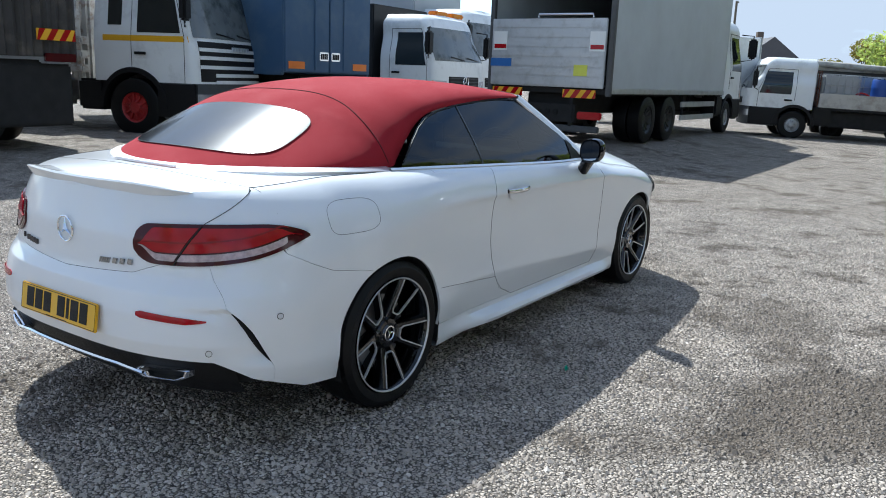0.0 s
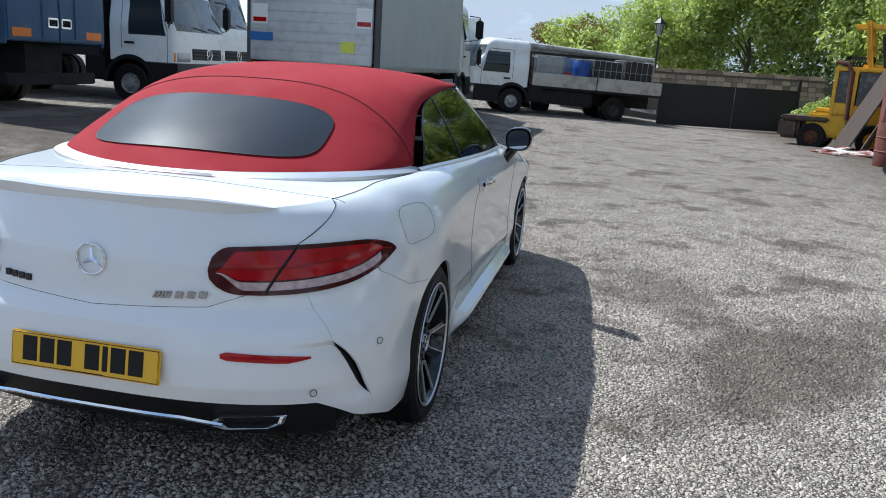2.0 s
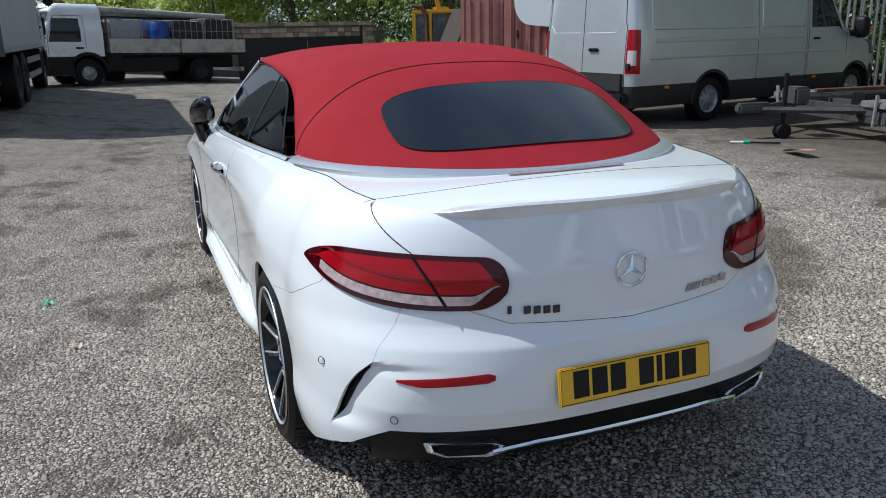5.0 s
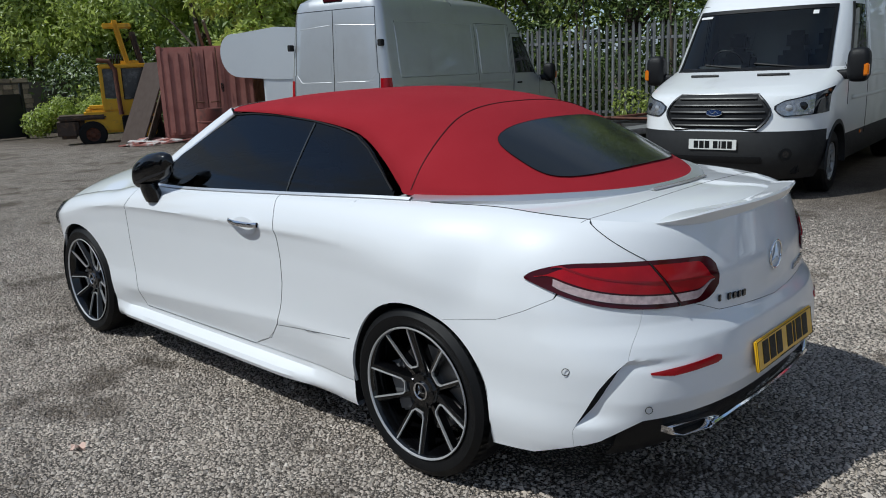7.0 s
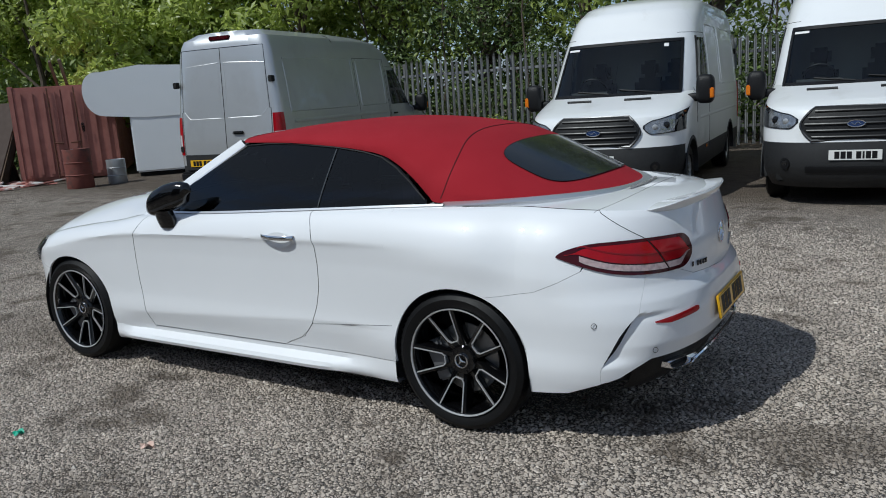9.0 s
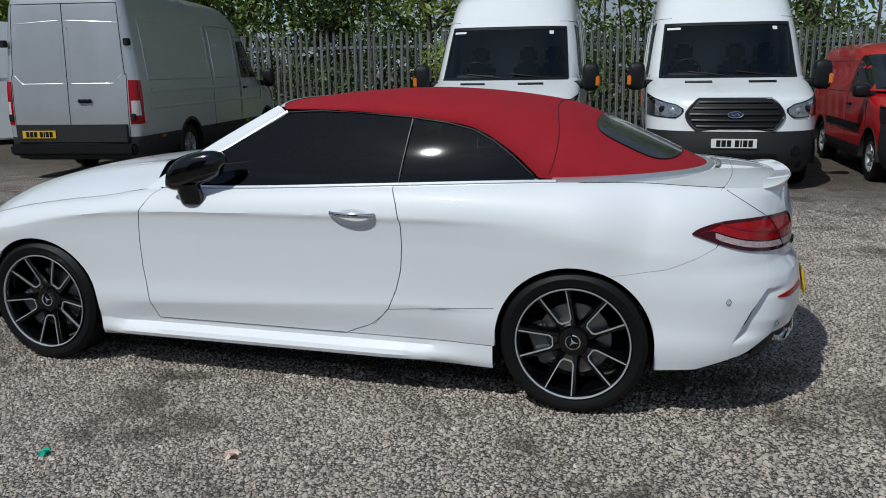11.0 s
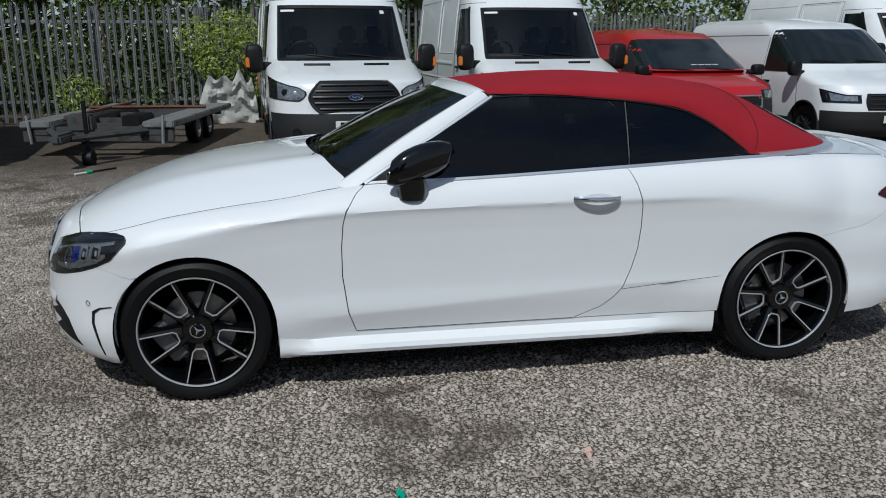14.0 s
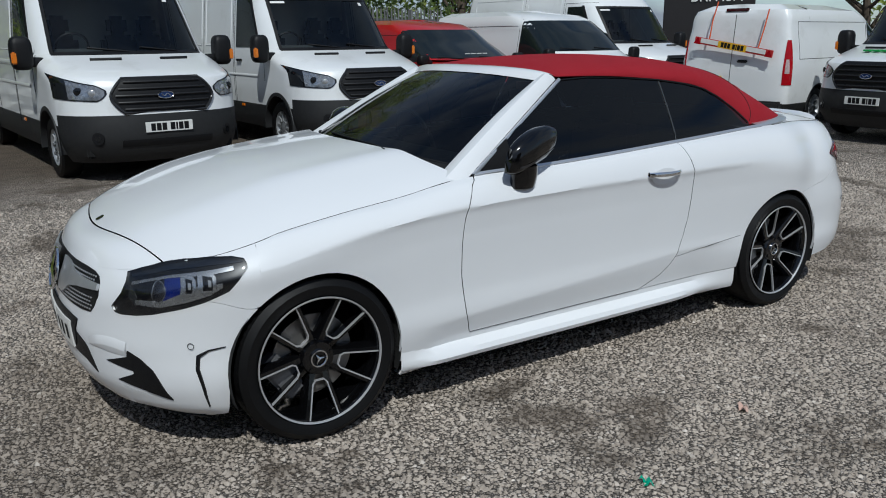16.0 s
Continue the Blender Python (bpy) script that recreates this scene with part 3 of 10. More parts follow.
def rear_glass(sx, sy):
    """A rounded rectangle on the back of the canvas."""
    a = math.atan2(sy, sx)
    r = min(math.hypot(sx, sy), 1)
    m = 5.0
    k = (abs(math.cos(a)) ** m + abs(math.sin(a)) ** m) ** (-1 / m)
    px, py = math.cos(a) * k * r, math.sin(a) * k * r
    return 10.53 + 1.28 * py, px * (0.668 + 0.05 * py)


def rglass_grid(r0, r1, n, lift):
    rows = []
    for r in np.linspace(r0, r1, n):
        row = []
        for k in range(73):
            a = 2 * math.pi * k / 72
            p, q = rear_glass(math.cos(a) * r, math.sin(a) * r)
            v = roof_pt(p, q)
            d = roof_pt(p + 0.1, q) - roof_pt(p - 0.1, q)
            e = roof_pt(p, q + 0.02) - roof_pt(p, q - 0.02)
            nn = d.cross(e).normalized()
            if nn.z < 0:
                nn = -nn
            row.append(v + nn * lift)
        rows.append(row)
    return rows


bm = bmesh.new()
add_grid(bm, rglass_grid(0.0, 1.0, 14, 0.005))
rg = part("rear_window", bm, mat("rear screen glass", (0.006, 0.008, 0.010), 0.20, 0, 0.2, 3, spec=0.5, coat=0.35), roof, "dark heated rear window")
bm = bmesh.new()
add_grid(bm, rglass_grid(0.992, 1.016, 2, 0.0056))
part("window_bead", bm, PLASTIC, roof)
# chrome surround under the canvas and along the doors
bm = bmesh.new()


def strip(bm, path, w, drop, h=0.006):
    """A flat bright strip along a path, leaning outwards and down."""
    rows = []
    for i, p in enumerate(path):
        d = (path[min(i + 1, len(path) - 1)] - path[max(i - 1, 0)]).normalized()
        out = Vector((d.y, -d.x, 0)).normalized()
        if out.dot(Vector((p.x - 0.6, p.y * 3, 0))) < 0:
            out = -out
        rows.append([p - out * 0.01 + Vector((0, 0, -0.004)), p + Vector((0, 0, h)), p + out * w * 0.6 + Vector((0, 0, h - drop * 0.4)), p + out * w + Vector((0, 0, h - drop)), p + out * w + Vector((0, 0, -drop - 0.012))])
    add_grid(bm, rows)


loop = [roof_pt(p, 1.0) for p in np.linspace(9.3, 13, 16)]
loop += [roof_pt(13, q) for q in [math.cos(a) for a in np.linspace(0.05, math.pi - 0.05, 40)]]
loop += [roof_pt(p, -1.0) for p in np.linspace(13, 9.3, 16)]
strip(bm, loop, 0.046, 0.014)
part("roof_trim", bm, SATIN, car, "bright aluminium roof surround")
for s in (1, -1):
    bm = bmesh.new()
    rows = []
    for x in np.linspace(0.10, 2.075, 50):
        y = car_w(x, belt_z(x)) * s
        z = belt_z(x)
        rows.append([Vector((x, y - s * 0.025, z + 0.010)), Vector((x, y - s * 0.006, z + 0.013)), Vector((x, y + s * 0.003, z + 0.004)), Vector((x, y + s * 0.004, z - 0.012)), Vector((x, y - s * 0.006, z - 0.016))])
    add_grid(bm, rows)
    part("belt_trim", bm, SATIN, car, "bright aluminium belt strip")

# side glass, in the plane that leans from belt to canvas
glass_top = linear([(2.06, 0.985), (1.75, 1.165), (1.60, 1.247), (1.46, 1.327), (1.28, 1.334), (1.073, 1.327), (0.806, 1.306), (0.62, 1.281), (0.499, 1.254), (0.40, 1.207), (0.30, 1.139), (0.205, 1.062)])


def glass_y(x, z):
    zb = belt_z(x) + 0.01
    yb = car_w(x, belt_z(x)) - 0.018
    return lerp(yb, 0.612, min(max((z - zb) / (1.322 - zb), 0), 1.1) ** 1.12)


for s in (1, -1):
    for a, b, nm, n in ((0.832, 2.05, "door_window", 40), (0.20, 0.818, "quarter_window", 24)):
        rows = []
        for x in np.linspace(a, b, n):
            zb, zt = belt_z(x) + 0.006, max(glass_top(x), belt_z(x) + 0.008)
            rows.append([Vector((x - (0.03 * (z - 1.01) / 0.3 if n == 24 or x < 0.9 else 0), s * glass_y(x, z), z)) for z in np.linspace(zb, zt, 10)])
        bm = bmesh.new()
        add_grid(bm, rows)
        w = part(nm, bm, GLASS, car, "dark tinted side window")
    bm = bmesh.new()
    tube(bm, [Vector((0.825 - 0.027 * t, s * (glass_y(0.82, lerp(1.015, 1.300, t)) + 0.002), lerp(1.015, 1.300, t))) for t in np.linspace(0, 1, 8)], 0.0035, 6)
    part("window_divider", bm, mat("grey divider trim", (0.10, 0.105, 0.11), 0.35, 0.5, 0.1, 20), car)
    bm = bmesh.new()
    xs = np.linspace(0.205, 1.46, 40)
    tube(bm, [Vector((x, s * (glass_y(x, glass_top(x)) + 0.002), glass_top(x) + 0.002)) for x in xs], 0.0045, 6)
    part("window_seal", bm, PLASTIC, car)

# windscreen, its frame and pillars
scr_b = lambda q: Vector((2.300 - 0.215 * abs(q) ** 2.2, 0.735 * q, 1.046 - 0.056 * abs(q) ** 2.2))
scr_t = lambda q: Vector((1.60 - 0.10 * abs(q) ** 2.2, 0.585 * q, 1.368 - 0.030 * abs(q) ** 2.5))


def screen_pt(q, t):
    p = lerp(scr_b(q), scr_t(q), t)
    return p + Vector((0.35, 0, 0.65)) * (0.032 * math.sin(math.pi * t) * (1 - 0.5 * q * q))


bm = bmesh.new()
add_grid(bm, [[screen_pt(q, t) for q in np.linspace(-0.93, 0.93, 31)] for t in np.linspace(0.0, 0.95, 16)])
part("windscreen", bm, SCREEN, car, "raked windscreen")
for s in (1, -1):
    bm = bmesh.new()
    rows = []
    for t in np.linspace(-0.13, 0.985, 24):
        i = screen_pt(0.925 * s, t)
        x = lerp(2.10, 1.45, t)
        o = Vector((lerp(2.085, 1.462, t), s * lerp(0.792, 0.602, t), lerp(0.968, 1.338, t)))
        m1 = (i + o) / 2 + Vector((0.02, s * 0.012, 0.026))
        rows.append([i + Vector((0, 0, -0.01)), i + Vector((0, 0, 0.006)), lerp(i, m1, 0.6) + Vector((0, 0, 0.006)), m1, lerp(m1, o, 0.6) + Vector((0, s * 0.006, 0.006)), o, o + Vector((-0.01, -s * 0.03, -0.015))])
    add_grid(bm, rows)
    part("windscreen_pillar", bm, PAINT, car)
    bm = bmesh.new()
    tube(bm, [Vector((lerp(2.075, 1.455, t), s * (lerp(0.797, 0.612, t)), lerp(0.966, 1.332, t))) for t in np.linspace(0, 1, 14)], 0.009, 6)
    part("pillar_trim", bm, SATIN, car)
bm = bmesh.new()
add_grid(bm, [[lerp(screen_pt(q, 0.945), roof_pt(0.0, q * 1.0), t) + Vector((0, 0, 0.012 * math.sin(math.pi * t) + 0.003)) for q in np.linspace(-0.99, 0.99, 31)] for t in np.linspace(0, 1.0, 8)])
part("screen_header", bm, PAINT, car)
bm = bmesh.new()
add_grid(bm, [[lerp(screen_pt(q, 0.01) + Vector((0, 0, 0.002)), Vector((2.41 - 0.26 * abs(q) ** 2, 0.72 * q, 1.040 - 0.070 * abs(q) ** 2.4)), t) + Vector((0, 0, -0.02 * math.sin(math.pi * t))) for q in np.linspace(-0.93, 0.93, 31)] for t in np.linspace(0, 1, 5)])
part("scuttle", bm, PLASTIC, car, "black plastic scuttle panel")
for y0, L in ((0.38, 0.62), (-0.30, 0.60)):
    bm = bmesh.new()
    tube(bm, [Vector((2.31, y0 + 0.1, 1.03)), Vector((2.30, y0 + 0.05, 1.052))] + [screen_pt((y0 - 0.05 - f * (L - 0.1)) / 0.72, 0.015 + 0.03 * f) + Vector((0, 0, 0.005)) for f in np.linspace(0.1, 1, 9)], 0.006, 6)
    part("wiper", bm, PLASTIC, car)
# cabin
cabin_red = mat("dark red leather", (0.10, 0.02, 0.02), 0.5, 0, 0.2, 6)
bm = bmesh.new()
box(bm, 0.0, 2.2, -0.72, 0.72, 0.3, 0.42, 0.02)
box(bm, 1.75, 2.2, -0.74, 0.74, 0.75, 0.985, 0.08)
box(bm, -0.05, 0.25, -0.70, 0.70, 0.4, 0.95, 0.05)
part("dashboard", bm, PLASTIC, car)
for s in (1, -1):
    bm = bmesh.new()
    box(bm, 0.95, 1.5, s * 0.37 - 0.25, s * 0.37 + 0.25, 0.42, 0.62, 0.06)
    box(bm, 0.80, 0.98, s * 0.37 - 0.24, s * 0.37 + 0.24, 0.55, 1.08, 0.06)
    box(bm, 0.80, 0.92, s * 0.37 - 0.14, s * 0.37 + 0.14, 1.06, 1.26, 0.05)
    part("seat", bm, cabin_red, car, "dark red leather front seat")
bm = bmesh.new()
tube(bm, [Vector((1.66 + 0.06 * math.sin(a), -0.37 + 0.18 * math.cos(a), 0.97 + 0.17 * math.sin(a))) for a in np.linspace(0, 2 * math.pi, 29)[:-1]], 0.014, 8, True)
part("steering_wheel", bm, PLASTIC, car)

# mirrors: the left one folded back along the window, the right one open
for s in (1,):
    z_mid = table([(0, 1.030), (0.3, 1.052), (0.6, 1.078), (1, 1.098)])
    z_half = table([(0, 0.052), (0.08, 0.066), (0.35, 0.086), (0.6, 0.080), (0.85, 0.064), (0.96, 0.042), (0.99, 0.022), (1, 0.004)])
    y_half = table([(0, 0.030), (0.08, 0.046), (0.35, 0.062), (0.6, 0.060), (0.85, 0.048), (0.96, 0.034), (0.99, 0.018), (1, 0.003)])
    rows = []
    for t in [0] + list(np.linspace(0, 1, 22)):
        row = []
        for b in np.linspace(0, 2 * math.pi, 29):
            cb, sb = math.cos(b), math.sin(b)
            k = 0.05 if not rows else 1
            f = 0.35 if cb < 0 else 1
            row.append(Vector((1.972 - 0.290 * t - 0.012 * sb, s * (0.895 - 0.048 * t + y_half(t) * k * f * math.copysign(abs(cb) ** 0.85, cb)), z_mid(t) + z_half(t) * k * math.copysign(abs(sb) ** 0.9, sb))))
        rows.append(row)
    bm = bmesh.new()
    add_grid(bm, rows)
    mir = part("wing_mirror", bm, GLOSS_BLACK, car, "gloss black door mirror folded back")
    bm = bmesh.new()
    rows = []
    for t in np.linspace(0, 1, 22)[3:-1]:
        row = []
        for b in np.linspace(-0.62, -0.42, 4):
            cb, sb = math.cos(b), math.sin(b)
            row.append(Vector((1.972 - 0.290 * t - 0.012 * sb, s * (0.8965 - 0.048 * t + y_half(t) * abs(cb) ** 0.85), z_mid(t) - z_half(t) * abs(sb) ** 0.9)))
        rows.append(row)
    add_grid(bm, rows)
    part("indicator_strip", bm, mat("smoked indicator lens", (0.06, 0.06, 0.065), 0.15, 0.3, 0.3, 30), mir)
    bm = bmesh.new()
    rows = []
    for t in np.linspace(0, 1, 8):
        c = Vector((lerp(1.868, 1.872, t), s * lerp(0.868, 0.892, t), lerp(0.903, 1.0, t)))
        k = 1 + 0.10 * math.sin(math.pi * t)
        rows.append([c + Vector((0.060 * k * math.cos(b), s * 0.040 * k * math.sin(b), 0)) for b in np.linspace(0, 2 * math.pi, 19)])
    rows.insert(0, [rows[0][0] * 0 + Vector((1.868, s * 0.868, 0.898)) + (p - Vector((1.868, s * 0.868, 0.903))) * 0.55 for p in rows[0]])
    add_grid(bm, rows)
    part("mirror_foot", bm, GLOSS_BLACK, mir)
    bm = bmesh.new()
    add_grid(bm, [[Vector((1.815 + 0.095 * math.cos(b) * r, s * (0.840 + 0.16 * 0.095 * math.cos(b) * r), 1.07 + 0.055 * math.sin(b) * r)) for b in np.linspace(0, 2 * math.pi, 25)] for r in (0.02, 1)])
    part("mirror_glass", bm, mat("mirror glass", (0.85, 0.87, 0.88), 0.02, 1.0, 0.0), mir)
rows = []
for t in [0] + list(np.linspace(0, 1, 16)):
    k = 0.04 if not rows else 1
    hy = table([(0, 0.080), (0.3, 0.086), (0.6, 0.074), (0.85, 0.046), (1, 0.004)])(t) * k
    hz = table([(0, 0.070), (0.3, 0.074), (0.6, 0.062), (0.85, 0.036), (1, 0.003)])(t) * k
    row = []
    for b in np.linspace(0, 2 * math.pi, 29):
        cb, sb = math.cos(b), math.sin(b)
        y = math.copysign(abs(cb) ** 0.75, cb) * hy
        row.append(Vector((1.790 + 0.135 * t - 0.35 * y, -(0.948 + y), 1.045 + math.copysign(abs(sb) ** 0.8, sb) * hz + 0.10 * y)))
    rows.append(row)
bm = bmesh.new()
add_grid(bm, rows)
mir = part("wing_mirror", bm, GLOSS_BLACK, car, "gloss black door mirror folded out")
bm = bmesh.new()
add_grid(bm, [[Vector((1.7865 - 0.35 * 0.070 * math.copysign(abs(math.cos(b)) ** 0.75, math.cos(b)) * r, -(0.948 + 0.070 * math.copysign(abs(math.cos(b)) ** 0.75, math.cos(b)) * r), 1.045 + 0.058 * math.copysign(abs(math.sin(b)) ** 0.8, math.sin(b)) * r + 0.007 * math.cos(b) * r)) for b in np.linspace(0, 2 * math.pi, 29)] for r in (0.02, 1)])
part("mirror_glass", bm, mat("mirror glass", (0.85, 0.87, 0.88), 0.02, 1.0, 0.0), mir)
bm = bmesh.new()
rows = []
for t in np.linspace(0, 1, 8):
    c = Vector((lerp(1.875, 1.860, t), -lerp(0.862, 0.915, t), lerp(0.905, 0.985, t)))
    rows.append([c + Vector((0.055 * math.cos(b), 0.032 * math.sin(b), 0.012 * math.sin(b))) for b in np.linspace(0, 2 * math.pi, 19)])
add_grid(bm, rows)
part("mirror_foot", bm, GLOSS_BLACK, mir)
for s in (1, -1):
    bm = bmesh.new()
    rows = [[Vector((x, s * (car_w(x, belt_z(x)) - 0.012), belt_z(x) + 0.012)), Vector((x, s * (glass_y(x, z) + 0.004), z))] for x, z in ((1.90, 0.985), (1.93, 1.02), (2.0, 1.0), (2.06, 0.978))]
    rows = [[Vector((x, s * (glass_y(x, lerp(belt_z(x), glass_top(x), t)) + 0.004), lerp(belt_z(x) + 0.006, max(glass_top(x), belt_z(x) + 0.01), t))) for t in (0, 0.5, 1)] for x in np.linspace(1.86, 2.06, 8)]
    add_grid(bm, rows)
    part("mirror_triangle", bm, PLASTIC, car)

# wheels of the convertible
def car_wheel(x, s, spin):
    h = thing("wheel", "", "")
    for k in ("label", "category"):
        if k in h:
            del h[k]
    w = 0.115
    bm = bmesh.new()
    prof = [(-w + 0.02, 0.245), (-w + 0.005, 0.262), (-w, 0.30), (-w + 0.018, 0.325), (-w + 0.05, 0.332), (0, 0.334), (w - 0.05, 0.332), (w - 0.018, 0.325), (w, 0.30), (w - 0.004, 0.270), (w - 0.012, 0.256), (w - 0.03, 0.25)]
    lathe(bm, prof, 64)
    rings = [[Vector((math.cos(a) * r, y, math.sin(a) * r)) for a in np.linspace(0, 2 * math.pi, 129)] for y, r in ((0.06, 0.3326), (0.066, 0.3318), (0.094, 0.329), (0.098, 0.3265))]
    for k in range(128):
        if k % 2:
            add_grid(bm, [[row[k] * 1.006, row[k + 1] * 1.006] for row in rings])
    tyre = part("tyre", bm, RUBBER, None, "low-profile black tyre")
    bm = bmesh.new()
    lathe(bm, [(w - 0.025, 0.254), (w - 0.004, 0.258), (w - 0.002, 0.252), (w - 0.010, 0.246), (w - 0.02, 0.242), (w - 0.06, 0.232), (0.0, 0.225), (-w, 0.24)], 64)
    rim = part("rim", bm, GLOSS_BLACK, None, "gloss black five twin-spoke alloy rim")
    bm = bmesh.new()
    lathe(bm, [(w - 0.006, 0.2490), (w - 0.0005, 0.2510), (w + 0.001, 0.2555), (w - 0.004, 0.2570)], 64)
    lip = part("rim_edge", bm, MACHINED, None, "machined bright rim edge")
    bm = bmesh.new()
    fy, ry = w - 0.035, w - 0.008
    faces = bmesh.new()
    for k in range(5):
        a0 = 2 * math.pi * k / 5 + math.pi / 2

        def P(r, off, y):
            ca, sa = math.cos(a0), math.sin(a0)
            return Vector((ca * r - sa * off, y, sa * r + ca * off))
        u_in = [(0.244, 0.062), (0.105, 0.030), (0.092, 0.018), (0.092, -0.018), (0.105, -0.030), (0.244, -0.062)]
        # black arms outside the bright U
        for sg in (1, -1):
            arm = [(0.244, 0.060, 0.092), (0.17, 0.044, 0.072), (0.105, 0.028, 0.056), (0.06, 0.012, 0.05)]
            rows = []
            for r, i0, o0 in arm:
                yf = lerp(fy - 0.012, ry, min(max((r - 0.06) / 0.18, 0), 1)) - 0.004
                rows.append([P(r, sg * i0, yf - 0.04), P(r, sg * i0, yf), P(r, sg * (i0 * 0.4 + o0 * 0.6), yf - 0.002), P(r, sg * o0, yf - 0.022), P(r, sg * o0, yf - 0.05)])
            add_grid(bm, rows)
        uu = []
        for (r, o), (r2, o2) in zip(u_in, u_in[1:]):
            for t in np.linspace(0, 1, 6)[:-1]:
                uu.append((lerp(r, r2, t), lerp(o, o2, t)))
        uu.append(u_in[-1])
        rows = []
        for i, (r, o) in enumerate(uu):
            yf = lerp(fy - 0.012, ry, min(max((r - 0.06) / 0.18, 0), 1))
            a, b = uu[max(i - 1, 0)], uu[min(i + 1, len(uu) - 1)]
            d = Vector((b[0] - a[0], b[1] - a[1])).normalized()
            nx, ny = -d.y, d.x
            h2 = 0.0024
            rows.append([P(r + nx * h2, o + ny * h2, yf - 0.01), P(r + nx * h2, o + ny * h2, yf), P(r - nx * h2, o - ny * h2, yf), P(r - nx * h2, o - ny * h2, yf - 0.01)])
        add_grid(faces, rows)
    lathe(bm, [(fy - 0.02, 0.072), (fy - 0.006, 0.064), (fy - 0.004, 0.045), (fy - 0.006, 0.034), (fy - 0.006, 0.001)], 32)
    for k in range(5):
        a = 2 * math.pi * k / 5 + math.pi / 2 + math.pi / 5
        cyl(bm, (math.cos(a) * 0.056, fy - 0.03, math.sin(a) * 0.056), (math.cos(a) * 0.056, fy - 0.001, math.sin(a) * 0.056), 0.009, n=6)
    spokes = part("spokes", bm, GLOSS_BLACK)
    bright = part("spoke_edging", faces, MACHINED, None, "machined bright spoke edges")
    bm = bmesh.new()
    lathe(bm, [(fy - 0.012, 0.036), (fy + 0.003, 0.035), (fy + 0.004, 0.030), (fy + 0.001, 0.028)], 32)
    for k in range(3):
        a = 2 * math.pi * k / 3 + math.pi / 2
        tip = Vector((math.cos(a) * 0.026, fy + 0.003, math.sin(a) * 0.026))
        for dlt in (0.35, -0.35):
            side = Vector((math.cos(a + dlt * 3) * 0.006, fy + 0.003, math.sin(a + dlt * 3) * 0.006))
            f = [bm.verts.new(v) for v in (Vector((0, fy + 0.006, 0)), tip, side)]
            bm.faces.new(f)
    cap = part("hub_cap", bm, CHROME, None, "chrome wheel centre cap")
    bm = bmesh.new()
    lathe(bm, [(0.01, 0.165), (0.02, 0.165), (0.02, 0.07), (0.045, 0.066), (0.045, 0.01)], 40)
    disc = part("brake_disc", bm, mat("brake disc steel", (0.30, 0.295, 0.29), 0.38, 0.8, 0.2, 20))
    bm = bmesh.new()
    for v in box(bm, -0.045, 0.045, -0.02, 0.045, -0.10, 0.10, 0.012):
        pass
    bmesh.ops.translate(bm, verts=bm.verts, vec=(0.145, 0.0, 0.03))
    cal = part("brake_caliper", bm, mat("grey caliper", (0.16, 0.16, 0.165), 0.45, 0.3, 0.2, 20))
    for o in (tyre, rim, lip, spokes, bright, cap, disc, cal):
        o.parent = h
    h.parent = car
    ang = 0 if s > 0 else 180
    h.matrix_basis = pose(x, s * 0.77, 0.334) @ pose(0, 0, 0, 0, 0, ang) @ pose(0, 0, 0, 0, spin, 0)
    return h


for x, s, spin in ((0, 1, 22), (0, -1, 41), (WB, 1, 36), (WB, -1, 20)):
    car_wheel(x, s, spin)
from mathutils.bvhtree import BVHTree

# lamps, badges, grille and other fittings of the convertible
def U(p):
    """The skin's own coordinates of a point near it."""
    x, y, z = p
    if x < -0.33:
        return (skin.uy(abs(y), z) if abs(y) < 0.72 else skin.ux(x, z)), z
    if x > 2.98:
        return (skin.uy(abs(y), z, True) if abs(y) < 0.60 else skin.ux(x, z)), z
    return skin.ux(x, z), z


def lines(low, high):
    """Two height lines over u, given as points that they pass through."""
    a, b = [U(p) for p in low], [U(p) for p in high]
    return linear(a), linear(b), max(min(a)[0], min(b)[0]), min(max(a)[0], max(b)[0])


def laid(u, z, off, s=1):
    """A point off the skin along its outward normal."""
    p = skin.at(u, z)
    n = (skin.at(u, z + 0.004) - p).cross(skin.at(u + 0.004, z) - p).normalized()
    if n.dot(p - Vector((1.0, 0, 0.6))) < 0:
        n = -n
    q = p + n * off
    return Vector((q.x, s * q.y, q.z))


LAMP_SILVER = mat("lamp reflector", (0.72, 0.73, 0.75), 0.26, 0.85, 0.5, 26)
LAMP_GREY = mat("lamp grey", (0.09, 0.093, 0.10), 0.25, 0.6, 0.5, 26)
LAMP_HOUSING = mat("lamp housing", (0.012, 0.012, 0.014), 0.35, 0.2, 0.5, 30)
LAMP_REFLECTION = mat("lamp top shade", (0.030, 0.035, 0.048), 0.3, 0.3, 0.4, 20)
LAMP_BLACK = mat("lamp inside", (0.006, 0.006, 0.008), 0.3, 0, 0.3, 20)
LAMP_BLUE = mat("blue lamp filter", (0.012, 0.030, 0.26), 0.2, 0.2, 0.7, 30, coat=1)
LAMP_PROJECTOR = mat("projector lens", (0.03, 0.032, 0.042), 0.06, 0.2, 0.2, 20, coat=1)
BLADE = mat("brushed silver", (0.60, 0.61, 0.62), 0.32, 0.75, 0.2, 30)
LAMP_COVER = glass_mat("lamp cover", (0.80, 0.82, 0.84))


